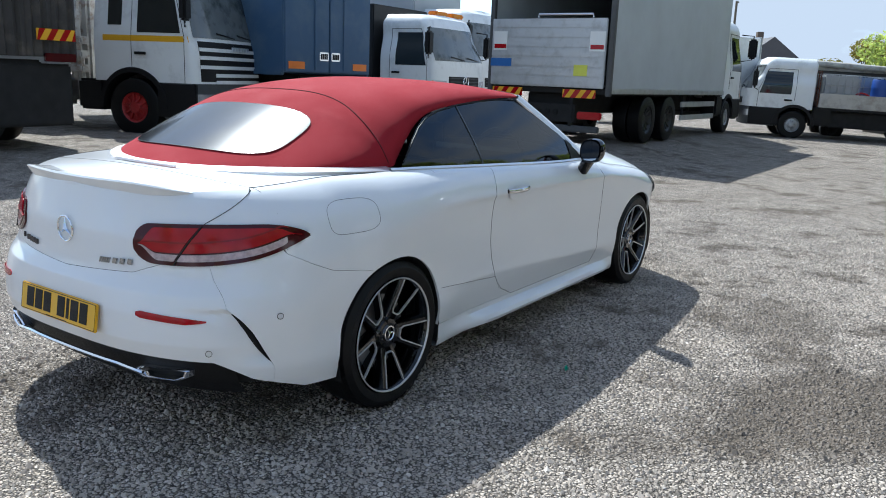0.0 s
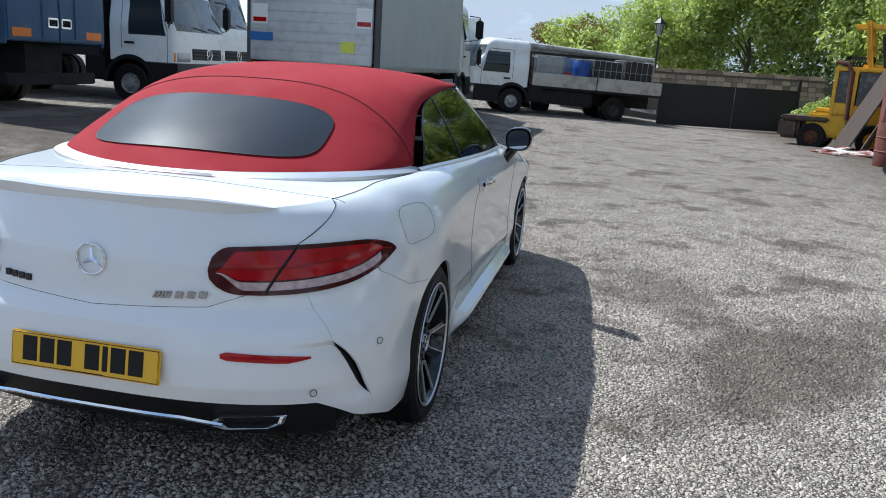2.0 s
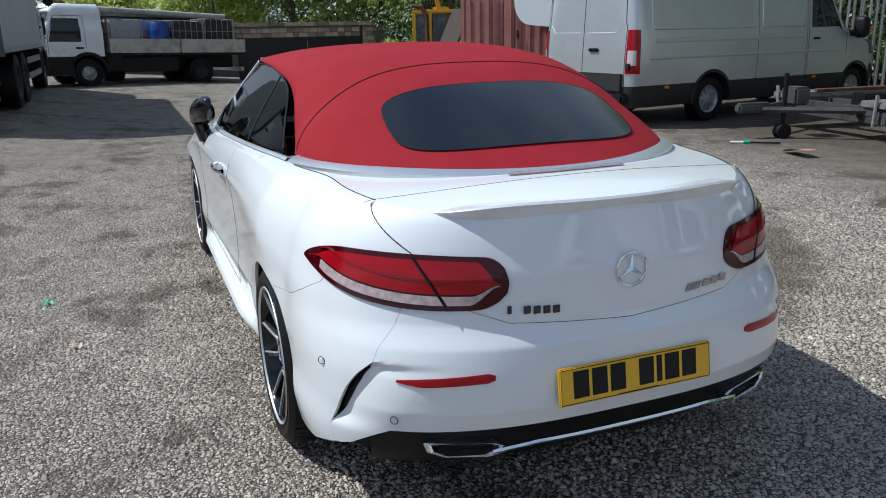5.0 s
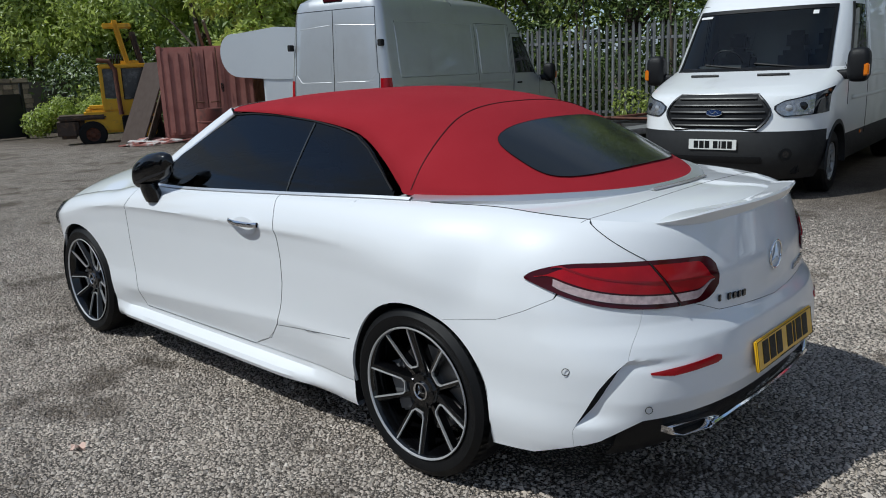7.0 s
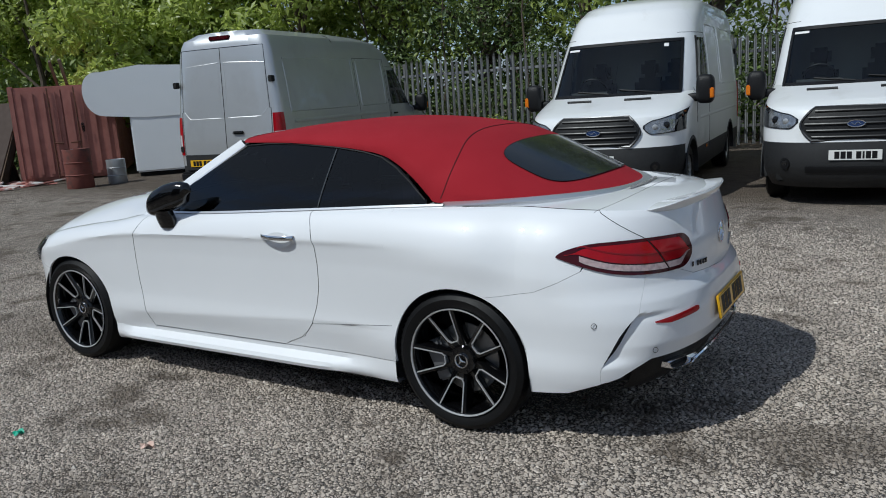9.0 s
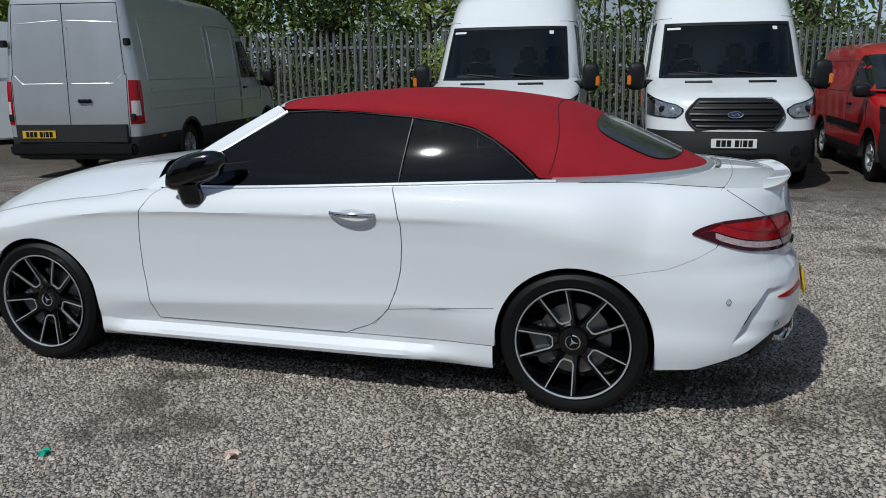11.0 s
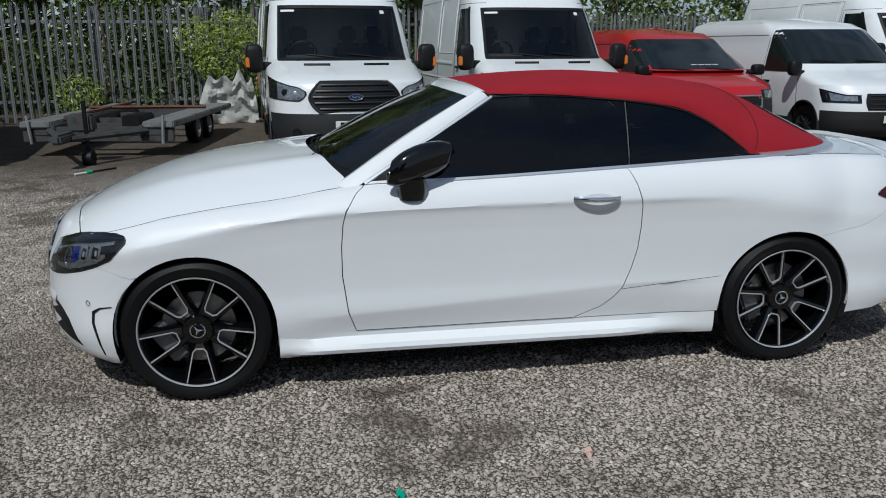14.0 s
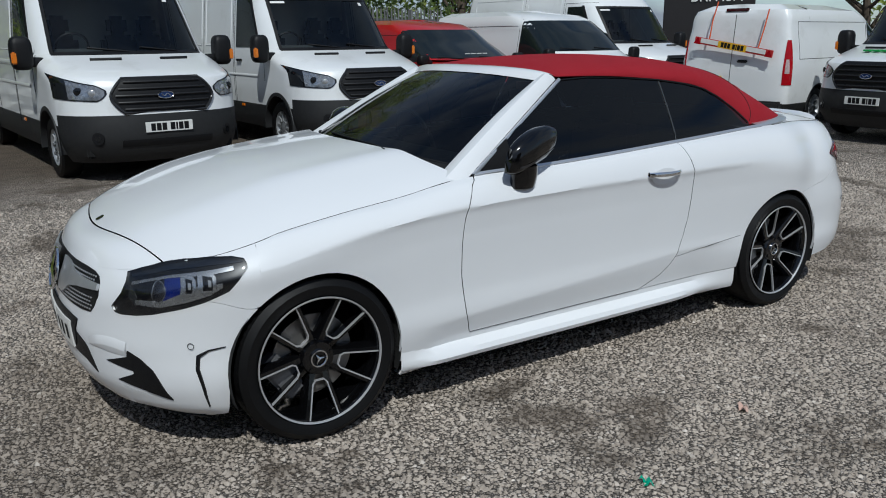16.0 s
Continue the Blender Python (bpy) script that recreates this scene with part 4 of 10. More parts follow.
def skin_path(pts, n=10, lift=0.0, s=1):
    """A polyline through points near the skin, laid onto it."""
    uz = [U(p) for p in pts]
    out = []
    for (a, b) in zip(uz, uz[1:]):
        for i in range(n):
            q = skin.at(lerp(a[0], b[0], i / n), lerp(a[1], b[1], i / n))
            out.append(q)
    out.append(skin.at(*uz[-1]))
    k = 1 + lift
    return [Vector((q.x, s * (q.y + lift * (1 if abs(q.y) > 0.5 else 0.3)), q.z)) for q in out]


def draped(line, steps=6):
    """A path from plan points, laid on the painted panels of the car from above."""
    trees = []
    for ob in car.children:
        if ob.name.split(".")[0] in ("quarter_panel", "boot_lid", "tonneau_cover"):
            trees.append(BVHTree.FromPolygons([v.co for v in ob.data.vertices], [p.vertices for p in ob.data.polygons]))
    out = []
    for (x0, y0), (x1, y1) in zip(line, line[1:]):
        for k in range(steps):
            x, y = lerp(x0, x1, k / steps), lerp(y0, y1, k / steps)
            hits = [t.ray_cast(Vector((x, y, 2)), Vector((0, 0, -1)))[0] for t in trees]
            hits = [h.z for h in hits if h and h.z > 0.8]
            if hits:
                out.append(Vector((x, y, max(hits))))
    return out


def ribbon(bm, pts, widths, lift=0.002):
    """A strip along a path on the skin, its width across the path, tapering."""
    rows = []
    for i, p in enumerate(pts):
        d = (pts[min(i + 1, len(pts) - 1)] - pts[max(i - 1, 0)]).normalized()
        n = Vector((p.x - 1.3 if abs(p.x - 1.3) > 1.9 else 0, p.y * 2.2, 0)).normalized()
        c = d.cross(n).normalized()
        w = float(np.interp(i / (len(pts) - 1), np.linspace(0, 1, len(widths)), widths)) / 2
        rows.append([p - c * w - n * 0.004, p - c * w + n * lift, p + c * w + n * lift, p + c * w - n * 0.004])
    add_grid(bm, rows)


lamp_low = [(-0.92, 0.366, 0.800), (-0.915, 0.379, 0.785), (-0.90, 0.46, 0.748), (-0.88, 0.52, 0.742), (-0.805, 0.66, 0.743), (-0.735, 0.745, 0.762), (-0.644, 0.81, 0.775), (-0.56, 0.846, 0.797), (-0.495, 0.848, 0.828), (-0.478, 0.85, 0.842)]
lamp_high = [(-0.92, 0.366, 0.806), (-0.91, 0.378, 0.850), (-0.885, 0.418, 0.891), (-0.80, 0.59, 0.890), (-0.764, 0.641, 0.892), (-0.70, 0.71, 0.898), (-0.62, 0.77, 0.892), (-0.533, 0.815, 0.874), (-0.495, 0.85, 0.855), (-0.478, 0.85, 0.844)]
l_lo, l_hi, l_u0, l_u1 = lines(lamp_low, lamp_high)


def faired(f, blunt):
    """A smooth outline close to a polyline, drawn in to the lamp's tips."""
    sp = np.linspace(0.14, 0.80, 40)
    fit = np.poly1d(np.polyfit(sp, [f(lerp(l_u0, l_u1, t)) for t in sp], 2))

    def g(u):
        t = min(max((u - l_u0) / (l_u1 - l_u0), 0), 1)
        cap = (1 - (1 - min(t / 0.10, 1)) ** 2) ** 0.5 * (1 - (1 - min((1 - t) / blunt, 1)) ** 2.2) ** 0.6
        return lerp(lerp(0.803, 0.843, t), float(fit(t)), cap)
    return g


l_lo, l_hi = faired(l_lo, 0.42), faired(l_hi, 0.30)
for s in (1, -1):
    bm = bmesh.new()
    both(bm, skin.patch(l_u0 + 0.002, l_u1 - 0.002, l_lo, l_hi, 48, 10), (s,), 0.007, 0.012)
    lamp = part("tail_lamp", bm, LAMP_DARK, car, "wide red tail lamp with clear strip")
    ub = boot_u(0.82)
    for inner in (True, False):
        a = l_u0 + 0.022 if inner else (lambda z: boot_u(z) + 0.005)
        b = (lambda z: boot_u(z) - 0.005) if inner else l_u1 - 0.035
        f = (lambda u: smooth_step((u - l_u0 - 0.02) / 0.06)) if inner else (lambda u: smooth_step((l_u1 - 0.03 - u) / 0.09))
        bm = bmesh.new()
        both(bm, skin.patch(a, b, lambda u: lerp((l_lo(u) + l_hi(u)) / 2, l_lo(u) + 0.046, f(u)), lambda u: lerp((l_lo(u) + l_hi(u)) / 2 + 0.003, l_hi(u) - 0.014, f(u)), 28, 6), (s,), 0.0105, 0.006)
        part("red_lens", bm, LAMP_RED, lamp)
        bm = bmesh.new()
        both(bm, skin.patch(a, b if inner else b - 0.06, lambda u: lerp((l_lo(u) + l_hi(u)) / 2 - 0.004, l_lo(u) + 0.015, f(u)), lambda u: lerp((l_lo(u) + l_hi(u)) / 2 - 0.002, l_lo(u) + 0.040, f(u)), 24, 3), (s,), 0.0105, 0.006)
        part("clear_lens", bm, LAMP_CLEAR, lamp)
        bm = bmesh.new()
        both(bm, skin.patch(a, b if inner else b - 0.05, lambda u: lerp((l_lo(u) + l_hi(u)) / 2 + 0.0, l_lo(u) + 0.080, f(u)), lambda u: lerp((l_lo(u) + l_hi(u)) / 2 + 0.002, l_lo(u) + 0.086, f(u)), 20, 2), (s,), 0.0125, 0.004)
        part("lamp_rib", bm, mat("deep red lens", (0.26, 0.002, 0.006), 0.2, 0, 0.3, 20), lamp)
    bm = bmesh.new()
    pts = [skin.at(boot_u(z), z) for z in np.linspace(l_lo(ub) + 0.003, l_hi(ub) - 0.003, 8)]
    tube(bm, [Vector((p.x - 0.009, s * (p.y + 0.006), p.z)) for p in pts], 0.0025, 5)
    part("lamp_gap", bm, DARK, lamp)
    bm = bmesh.new()
    tube(bm, [Vector((p.x - 0.0006, s * (p.y + 0.0006), p.z)) for p in [skin.at(boot_u(z), z) for z in np.linspace(l_hi(ub) - 0.002, 1.008, 16)]], 0.0014, 5)
    part("boot_side_joint", bm, DARK, car)
    # rear reflector, side outlet, sensors
    bm = bmesh.new()
    r_lo, r_hi, u0, u1 = lines([(-0.86, 0.685, 0.552), (-0.90, 0.62, 0.543), (-0.965, 0.445, 0.553), (-0.967, 0.43, 0.560)], [(-0.86, 0.685, 0.558), (-0.90, 0.62, 0.566), (-0.965, 0.445, 0.578), (-0.967, 0.43, 0.572)])
    both(bm, skin.patch(u0, u1, r_lo, r_hi, 16, 3), (s,), 0.004, 0.008)
    part("rear_reflector", bm, LAMP_RED, car, "slim red rear reflector")
    bm = bmesh.new()
    slit_w = lambda z: 0.0012 + 0.017 * max(math.sin(math.pi * min(max((z - 0.385) / 0.20, 0), 1)), 0) ** 0.8
    both(bm, skin.patch(lambda z: slit_u(-slit_w(z))(z), slit_u(-0.0007), 0.388, 0.582, 4, 24), (s,), 0.0015, 0.003)
    part("bumper_outlet", bm, PLASTIC, car, "narrow black bumper outlet")
    for p, nm in (((-0.856, 0.688, 0.438), "rear"), ((-0.64, 0.84, 0.562), "rear"), ((3.303, 0.791, 0.471), "front")):
        u, z = U(p)
        c = skin.at(u, z)
        n = Vector(((c.x - 1.3) * 0.5 if abs(c.x - 1.3) > 1.9 else 0, c.y * 1.6, 0)).normalized()
        c = Vector((c.x, s * c.y, c.z))
        n = Vector((n.x, s * n.y, 0))
        bm = bmesh.new()
        side = n.cross(Vector((0, 0, 1)))
        tube(bm, [c + n * 0.004 + side * math.cos(a) * 0.0115 + Vector((0, 0, math.sin(a) * 0.0115)) for a in np.linspace(0, 2 * math.pi, 19)[:-1]], 0.0013, 4, True)
        part("parking_sensor", bm, CLADDING, car)
    # front: headlight, a dark housing with reflector parts under a clear cover
    h_hi = linear([(1.1115, 0.764), (1.1195, 0.776), (1.1564, 0.782), (1.2324, 0.779), (1.3822, 0.759), (1.4889, 0.734), (1.548, 0.717), (1.557, 0.680), (1.5957, 0.600)])
    h_lo = linear([(1.1115, 0.750), (1.1359, 0.723), (1.177, 0.678), (1.255, 0.641), (1.3268, 0.616), (1.4212, 0.592), (1.491, 0.580), (1.553, 0.575), (1.582, 0.580), (1.5957, 0.597)])
    bm = bmesh.new()
    both(bm, skin.patch(1.1115, 1.5955, h_lo, h_hi, 60, 12), (s,), 0.002, 0.010)
    head = part("headlight", bm, LAMP_HOUSING, car, "smoked headlight with bright inner lenses")
    bm = bmesh.new()
    both(bm, skin.patch(1.1115, 1.5955, h_lo, h_hi, 60, 12), (s,), 0.013, 0.014)
    part("cover", bm, LAMP_COVER, head, "clear headlight cover").visible_shadow = False

    def bit(nm, lo, hi, material, off=0.004, thick=0.004):
        """A piece of the lamp between two lines over the skin's own coordinates."""
        bm = bmesh.new()
        both(bm, skin.patch(lo[0][0], lo[-1][0], linear(lo), linear(hi), 16, 4), (s,), off, thick)
        part(nm, bm, material, head)

    # blue-grey reflection along the lamp's upper edge, painted as a strip
    bit("top_shade", [(1.125, 0.768), (1.24, 0.758), (1.38, 0.740), (1.535, 0.705)], [(1.125, 0.771), (1.24, 0.775), (1.38, 0.755), (1.535, 0.713)], LAMP_REFLECTION, 0.0045)
    bit("upper_light_bar", [(1.16, 0.744), (1.24, 0.730), (1.38, 0.717), (1.47, 0.698), (1.535, 0.680)], [(1.16, 0.757), (1.24, 0.744), (1.38, 0.725), (1.47, 0.706), (1.535, 0.690)], LAMP_SILVER, 0.006)
    bit("reflector_tray", [(1.20, 0.690), (1.24, 0.664), (1.32, 0.638), (1.41, 0.615), (1.51, 0.617)], [(1.20, 0.706), (1.24, 0.702), (1.35, 0.690), (1.40, 0.640), (1.51, 0.634)], LAMP_SILVER, 0.0045)
    bit("front_reflector", [(1.505, 0.617), (1.545, 0.640)], [(1.505, 0.640), (1.545, 0.684)], LAMP_GREY, 0.004)
    bit("dark_pocket", [(1.438, 0.640), (1.505, 0.637)], [(1.438, 0.700), (1.505, 0.646)], LAMP_BLACK, 0.0055)
    bit("blue_filter", [(1.347, 0.668), (1.405, 0.640)], [(1.347, 0.728), (1.405, 0.722)], LAMP_BLUE, 0.0050)
    for a, b, low in ((1.292, 1.345, 0.663), (1.222, 1.285, 0.673)):
        bit("reflector_frame", [(a, low + 0.006), (a + 0.012, low), (b - 0.008, low), (b, low + 0.008)], [(a, low + 0.052), (a + 0.012, low + 0.064), (b - 0.008, low + 0.064), (b, low + 0.054)], LAMP_SILVER, 0.0075)
        bit("lens_frame", [(a + 0.012, low + 0.010), (b - 0.018, low + 0.010)], [(a + 0.012, low + 0.050), (b - 0.018, low + 0.054)], LAMP_BLACK, 0.0085)
        bit("small_lens", [(a + 0.016, low + 0.022), (a + 0.027, low + 0.022)], [(a + 0.016, low + 0.040), (a + 0.027, low + 0.042)], HEAD_GLASS, 0.010)
    ball = [[laid(1.425 + 0.024 * r * math.cos(k), 0.668 + 0.034 * r * math.sin(k), 0.004 + 0.009 * (1 - r * r), s) for k in np.linspace(0, 2 * math.pi, 21)] for r in (0.02, 0.5, 0.8, 1)]
    bm = bmesh.new()
    add_grid(bm, ball)
    part("projector", bm, LAMP_PROJECTOR, head)
    bm = bmesh.new()
    tube(bm, [laid(1.425 + 0.025 * math.cos(k), 0.668 + 0.036 * math.sin(k), 0.0065, s) for k in np.linspace(0, 2 * math.pi, 22)[:-1]], 0.0018, 5, True)
    part("projector_ring", bm, LAMP_SILVER, head)
    # front: corner intake that runs out in two spikes under a hollowed brow, slit beside the arch
    bm = bmesh.new()
    both(bm, skin.patch(1.3904, 1.527, linear([(1.3904, 0.250), (1.489, 0.284), (1.527, 0.292)]), linear([(1.3904, 0.254), (1.4458, 0.369), (1.489, 0.409), (1.5177, 0.424), (1.527, 0.429)]), 24, 6), (s,), 0.003, 0.01)
    intake = part("corner_intake", bm, PLASTIC, car, "black corner air intake with two spikes")
    for lo, hi in (([(1.5264, 0.356), (1.647, 0.3735)], [(1.5264, 0.429), (1.541, 0.434), (1.5425, 0.409), (1.647, 0.3745)]), ([(1.5264, 0.292), (1.604, 0.3065)], [(1.5264, 0.345), (1.604, 0.3075)])):
        bm = bmesh.new()
        both(bm, skin.patch(lo[0][0], lo[-1][0], linear(lo), linear(hi), 40, 3), (s,), 0.0032, 0.01)
        part("spike", bm, PLASTIC, intake)
    brow_hi = table([(1.542, 0.4345), (1.612, 0.4425), (1.68, 0.4345), (1.733, 0.4145)])
    bm = bmesh.new()
    add_grid(bm, [[laid(u, lerp(lerp(0.409, 0.4135, (u - 1.542) / 0.191), brow_hi(u), t), 0.0015 + 0.007 * t ** 0.8 * min(1, (1.733 - u) / 0.05), s) for u in np.linspace(1.543, 1.733, 24)] for t in np.linspace(0, 1, 6)] +
             [[laid(u, brow_hi(u) + 0.030, 0.0003, s) for u in np.linspace(1.543, 1.733, 24)]], s < 0)
    part("brow", bm, PAINT, intake)
    bm = bmesh.new()
    ribbon(bm, skin_path([(3.195, 0.842, 0.462), (3.25, 0.815, 0.452), (3.284, 0.802, 0.430), (3.29, 0.795, 0.38), (3.272, 0.79, 0.29), (3.256, 0.792, 0.222)], 6, 0.001, s), [0.003, 0.006, 0.014, 0.014, 0.010, 0.004], 0.003)
    part("wing_slit", bm, PLASTIC, car)
    # joints that only show as fine lines
    for pts, closed in (([(0.862, 0.88, 0.432), (0.60, 0.88, 0.455), (0.356, 0.88, 0.474)], False), ([(door_rear_x(z), 0.88, z) for z in np.linspace(0.295, 0.93, 14)], False),
                        ([(door_front_x(z), 0.88, z) for z in np.linspace(0.295, 0.90, 14)], False), ([(x, 0.88, 0.2905) for x in np.linspace(1.09, 2.13, 12)], False)):
        bm = bmesh.new()
        tube(bm, skin_path(pts, 12, 0.0, s), 0.0011, 4)
        part("sill_joint", bm, DARK, car)
    bm = bmesh.new()
    tube(bm, [Vector((e.x, s * e.y, e.z + 0.0006)) for e in [edge(u) for u in np.linspace(skin.ux(-0.61, 1.0), skin.ux(0.0, 1.0), 40)]], 0.0015, 5)
    part("tonneau_joint", bm, DARK, car)
bm = bmesh.new()
tube(bm, draped([(lerp(-0.668, -0.59, abs(q) ** 2.6), 0.684 * q) for q in np.linspace(-1, 1, 25)]), 0.0010, 4)
part("boot_joint", bm, DARK, car)
# fuel flap on the driver's side
bm = bmesh.new()
fl = []
for a in np.linspace(0, 2 * math.pi, 37):
    c, d = math.cos(a), math.sin(a)
    fl.append((-0.245 + 0.128 * math.copysign(abs(c) ** 0.62, c), 0.86, 0.889 + 0.066 * math.copysign(abs(d) ** 0.62, d) + 0.04 * 0.128 * c))
tube(bm, skin_path(fl, 2, 0.0, -1)[:-1], 0.0010, 4, True)
part("fuel_flap", bm, CLADDING, car)
# tail: star, lettering as bars, plate, diffuser, pipes
bm = bmesh.new()
tube(bm, [Vector((-0.9655, math.cos(a) * 0.049, 0.821 + math.sin(a) * 0.049)) for a in np.linspace(0, 2 * math.pi, 41)[:-1]], 0.0042, 8, True)
for k in range(3):
    a = math.pi / 2 + k * 2 * math.pi / 3
    tip = Vector((-0.966, math.cos(a) * 0.047, 0.821 + math.sin(a) * 0.047))
    for d in (1, -1):
        b = a + d * math.pi / 3
        root = Vector((-0.964, math.cos(b) * 0.010, 0.821 + math.sin(b) * 0.010))
        bm.faces.new([bm.verts.new(v) for v in (Vector((-0.9735, 0, 0.821)), tip, root)])
part("rear_emblem", bm, CHROME, boot, "round chrome three-pointed emblem")


def badge_bars(y0, y1, n, slant, z=0.727, bright=False):
    bm = bmesh.new()
    w = abs(y1 - y0) / n
    for i in range(n):
        y = lerp(y0, y1, (i + 0.5) / n)
        x = skin.at(skin.uy(abs(y), z), z).x - 0.003
        zz = z + 0.10 * y * y
        vs = box(bm, x - 0.003, x + 0.003, y - w * 0.36, y + w * 0.36, zz - 0.011, zz + 0.011, 0.001)
        if slant:
            for v in vs:
                if v.is_valid:
                    v.co.y -= (v.co.z - zz) * slant
    return part("badge_marking", bm, mat("bright lettering", (0.42, 0.43, 0.45), 0.2, 0.9, 0.2, 20) if bright else mat("dark chrome lettering", (0.07, 0.07, 0.08), 0.2, 0.8, 0.2, 20), boot)


badge_bars(0.378, 0.362, 1, 0)
badge_bars(0.335, 0.222, 4, 0)
badge_bars(-0.205, -0.262, 5, 0.5, bright=True)
badge_bars(-0.268, -0.375, 3, 0.3, bright=True)
pl = new("number_plate")
pl.parent = car
bm = bmesh.new()
box(bm, -0.006, 0.006, -0.26, 0.26, -0.0555, 0.0555, 0.004)
pl.matrix_basis = pose(-1.014, 0, 0.519) @ pose(0, 0, 0, 0, -8, 180)
part("plate_face", bm, YELLOW_PLATE, pl, "yellow number plate")
bm = bmesh.new()
y = 0.205
for wd in (0.05, 0.05, 0.018, 0.05, None, 0.05, 0.05, 0.05):
    if wd is None:
        y -= 0.036
        continue
    box(bm, 0.006, 0.0075, y - wd, y, -0.036, 0.043)
    y -= wd + 0.011
box(bm, 0.006, 0.0070, -0.07, 0.07, -0.051, -0.047)
part("plate_marking", bm, PLASTIC, pl)
bm = bmesh.new()
tube(bm, [Vector((0.0065, a, b)) for a, b in ((0.254, 0.05), (-0.254, 0.05), (-0.254, -0.05), (0.254, -0.05))], 0.0012, 4, True)
part("plate_border", bm, PLASTIC, pl)
bm = bmesh.new()
both(bm, [[Vector((p.x + 0.018 + 0.02 * (0.40 - p.z) / 0.13, p.y, p.z)) for p in row] for row in skin.patch(-1, skin.uy(0.735, 0.38), 0.255, lambda u: low_rear(u) + 0.012, 24, 6)])
part("diffuser", bm, PLASTIC, car, "black rear diffuser")
bm = bmesh.new()
pts = [(0.43, 0.330), (0.385, 0.336), (0.30, 0.344), (0, 0.344), (-0.30, 0.344), (-0.385, 0.336), (-0.43, 0.330)]
fine = [(lerp(a[0], b[0], t), lerp(a[1], b[1], t)) for a, b in zip(pts, pts[1:]) for t in np.linspace(0, 1, 6)[:-1]] + [pts[-1]]
tube(bm, [Vector((skin.at(skin.uy(abs(y), 0.40), 0.40).x + 0.006, y, z)) for y, z in fine], 0.008, 6)
part("diffuser_trim", bm, CHROME, car, "chrome strip across the diffuser")
for s in (1, -1):
    xb = -0.965
    out = [(0.395, 0.338), (0.425, 0.356), (0.565, 0.364), (0.606, 0.360), (0.598, 0.334), (0.560, 0.318), (0.44, 0.312), (0.40, 0.322)]
    bm = bmesh.new()
    rows = []
    cy, cz = 0.50, 0.338
    xs = lambda y: skin.at(skin.uy(abs(y), 0.40), 0.40).x
    for k, dx in ((1.06, 0.05), (1.08, 0.012), (1.0, 0.006), (0.90, 0.012), (0.84, 0.07)):
        ring = [Vector((xs(cy + (y - cy) * k) + dx, s * (cy + (y - cy) * k), cz + (z - cz) * (k if k > 1 else k * 0.9))) for y, z in out]
        rows.append(ring + ring[:1])
    add_grid(bm, rows)
    pipe = part("exhaust_trim", bm, CHROME, car, "chrome exhaust surround")
    bm = bmesh.new()
    bm.faces.new([bm.verts.new(Vector((xs(y) + 0.06, s * (cy + (y - cy) * 0.83), cz + (z - cz) * 0.8))) for y, z in out])
    part("exhaust_opening", bm, DARK, pipe)
# nose: grille with star, lower intake, lip, bonnet emblem, plate
bm = bmesh.new()
g_hi = linear([(1.682, 0.618), (1.686, 0.656), (1.698, 0.681), (1.725, 0.693), (1.785, 0.699), (2, 0.701)])
g_lo = linear([(1.682, 0.606), (1.694, 0.573), (1.715, 0.545), (1.772, 0.541), (2, 0.546)])
both(bm, skin.patch(1.682, 2, g_lo, g_hi, 40, 8), off=0.003, thick=0.01)
fg = part("grille", bm, PLASTIC, car, "black studded grille with a large star")
on = lambda y, z, dx: Vector((skin.at(skin.uy(abs(y), z, True), z).x + dx, y, z))
bm = bmesh.new()
for i in range(-24, 25):
    for z in (0.558, 0.573, 0.588, 0.603, 0.667, 0.681):
        y = i * 0.0175 + (0.00875 if z in (0.573, 0.603, 0.681) else 0)
        if 0.10 < abs(y) < 0.432:
            q = on(y, z, 0.005)
            box(bm, q.x - 0.002, q.x + 0.003, y - 0.0055, y + 0.0055, z - 0.002, z + 0.002)
tagged(part("grille_stud", bm, SATIN, fg), kind="stuff")
for sg in (1, -1):
    bm = bmesh.new()
    both(bm, skin.patch(1.688, 1.955, linear([(1.688, 0.634), (1.80, 0.622), (1.86, 0.606), (1.90, 0.570), (1.955, 0.562)]), linear([(1.688, 0.656), (1.80, 0.660), (1.86, 0.668), (1.90, 0.686), (1.955, 0.690)]), 30, 5), (sg,), 0.013, 0.012)
    part("grille_blade", bm, BLADE, fg, "brushed silver blade")
bm = bmesh.new()
rows = [[Vector((3.628 - 0.25 * (math.sin(a) * 0.080 * r) + 0.004 * (1 - r * r), math.cos(a) * 0.084 * r, 0.626 + math.sin(a) * 0.080 * r)) for a in np.linspace(0, 2 * math.pi, 33)] for r in (0.02, 0.5, 0.8, 1)]
add_grid(bm, rows)
part("star_disc", bm, GLOSS_BLACK, fg)
bm = bmesh.new()
tube(bm, [Vector((3.628 - 0.25 * math.sin(a) * 0.080, math.cos(a) * 0.088, 0.626 + math.sin(a) * 0.082)) for a in np.linspace(0, 2 * math.pi, 41)[:-1]], 0.006, 8, True)
for k in range(3):
    a = math.pi / 2 + k * 2 * math.pi / 3
    for d in (1, -1):
        b = a + d * math.pi / 3
        bm.faces.new([bm.verts.new(v) for v in (Vector((3.642, 0, 0.626)), Vector((3.634 - 0.25 * math.sin(a) * 0.08, math.cos(a) * 0.085, 0.626 + math.sin(a) * 0.08)), Vector((3.634 - 0.25 * math.sin(b) * 0.016, math.cos(b) * 0.016, 0.626 + math.sin(b) * 0.016)))])
part("grille_star", bm, CHROME, fg, "large chrome star emblem")
bm = bmesh.new()
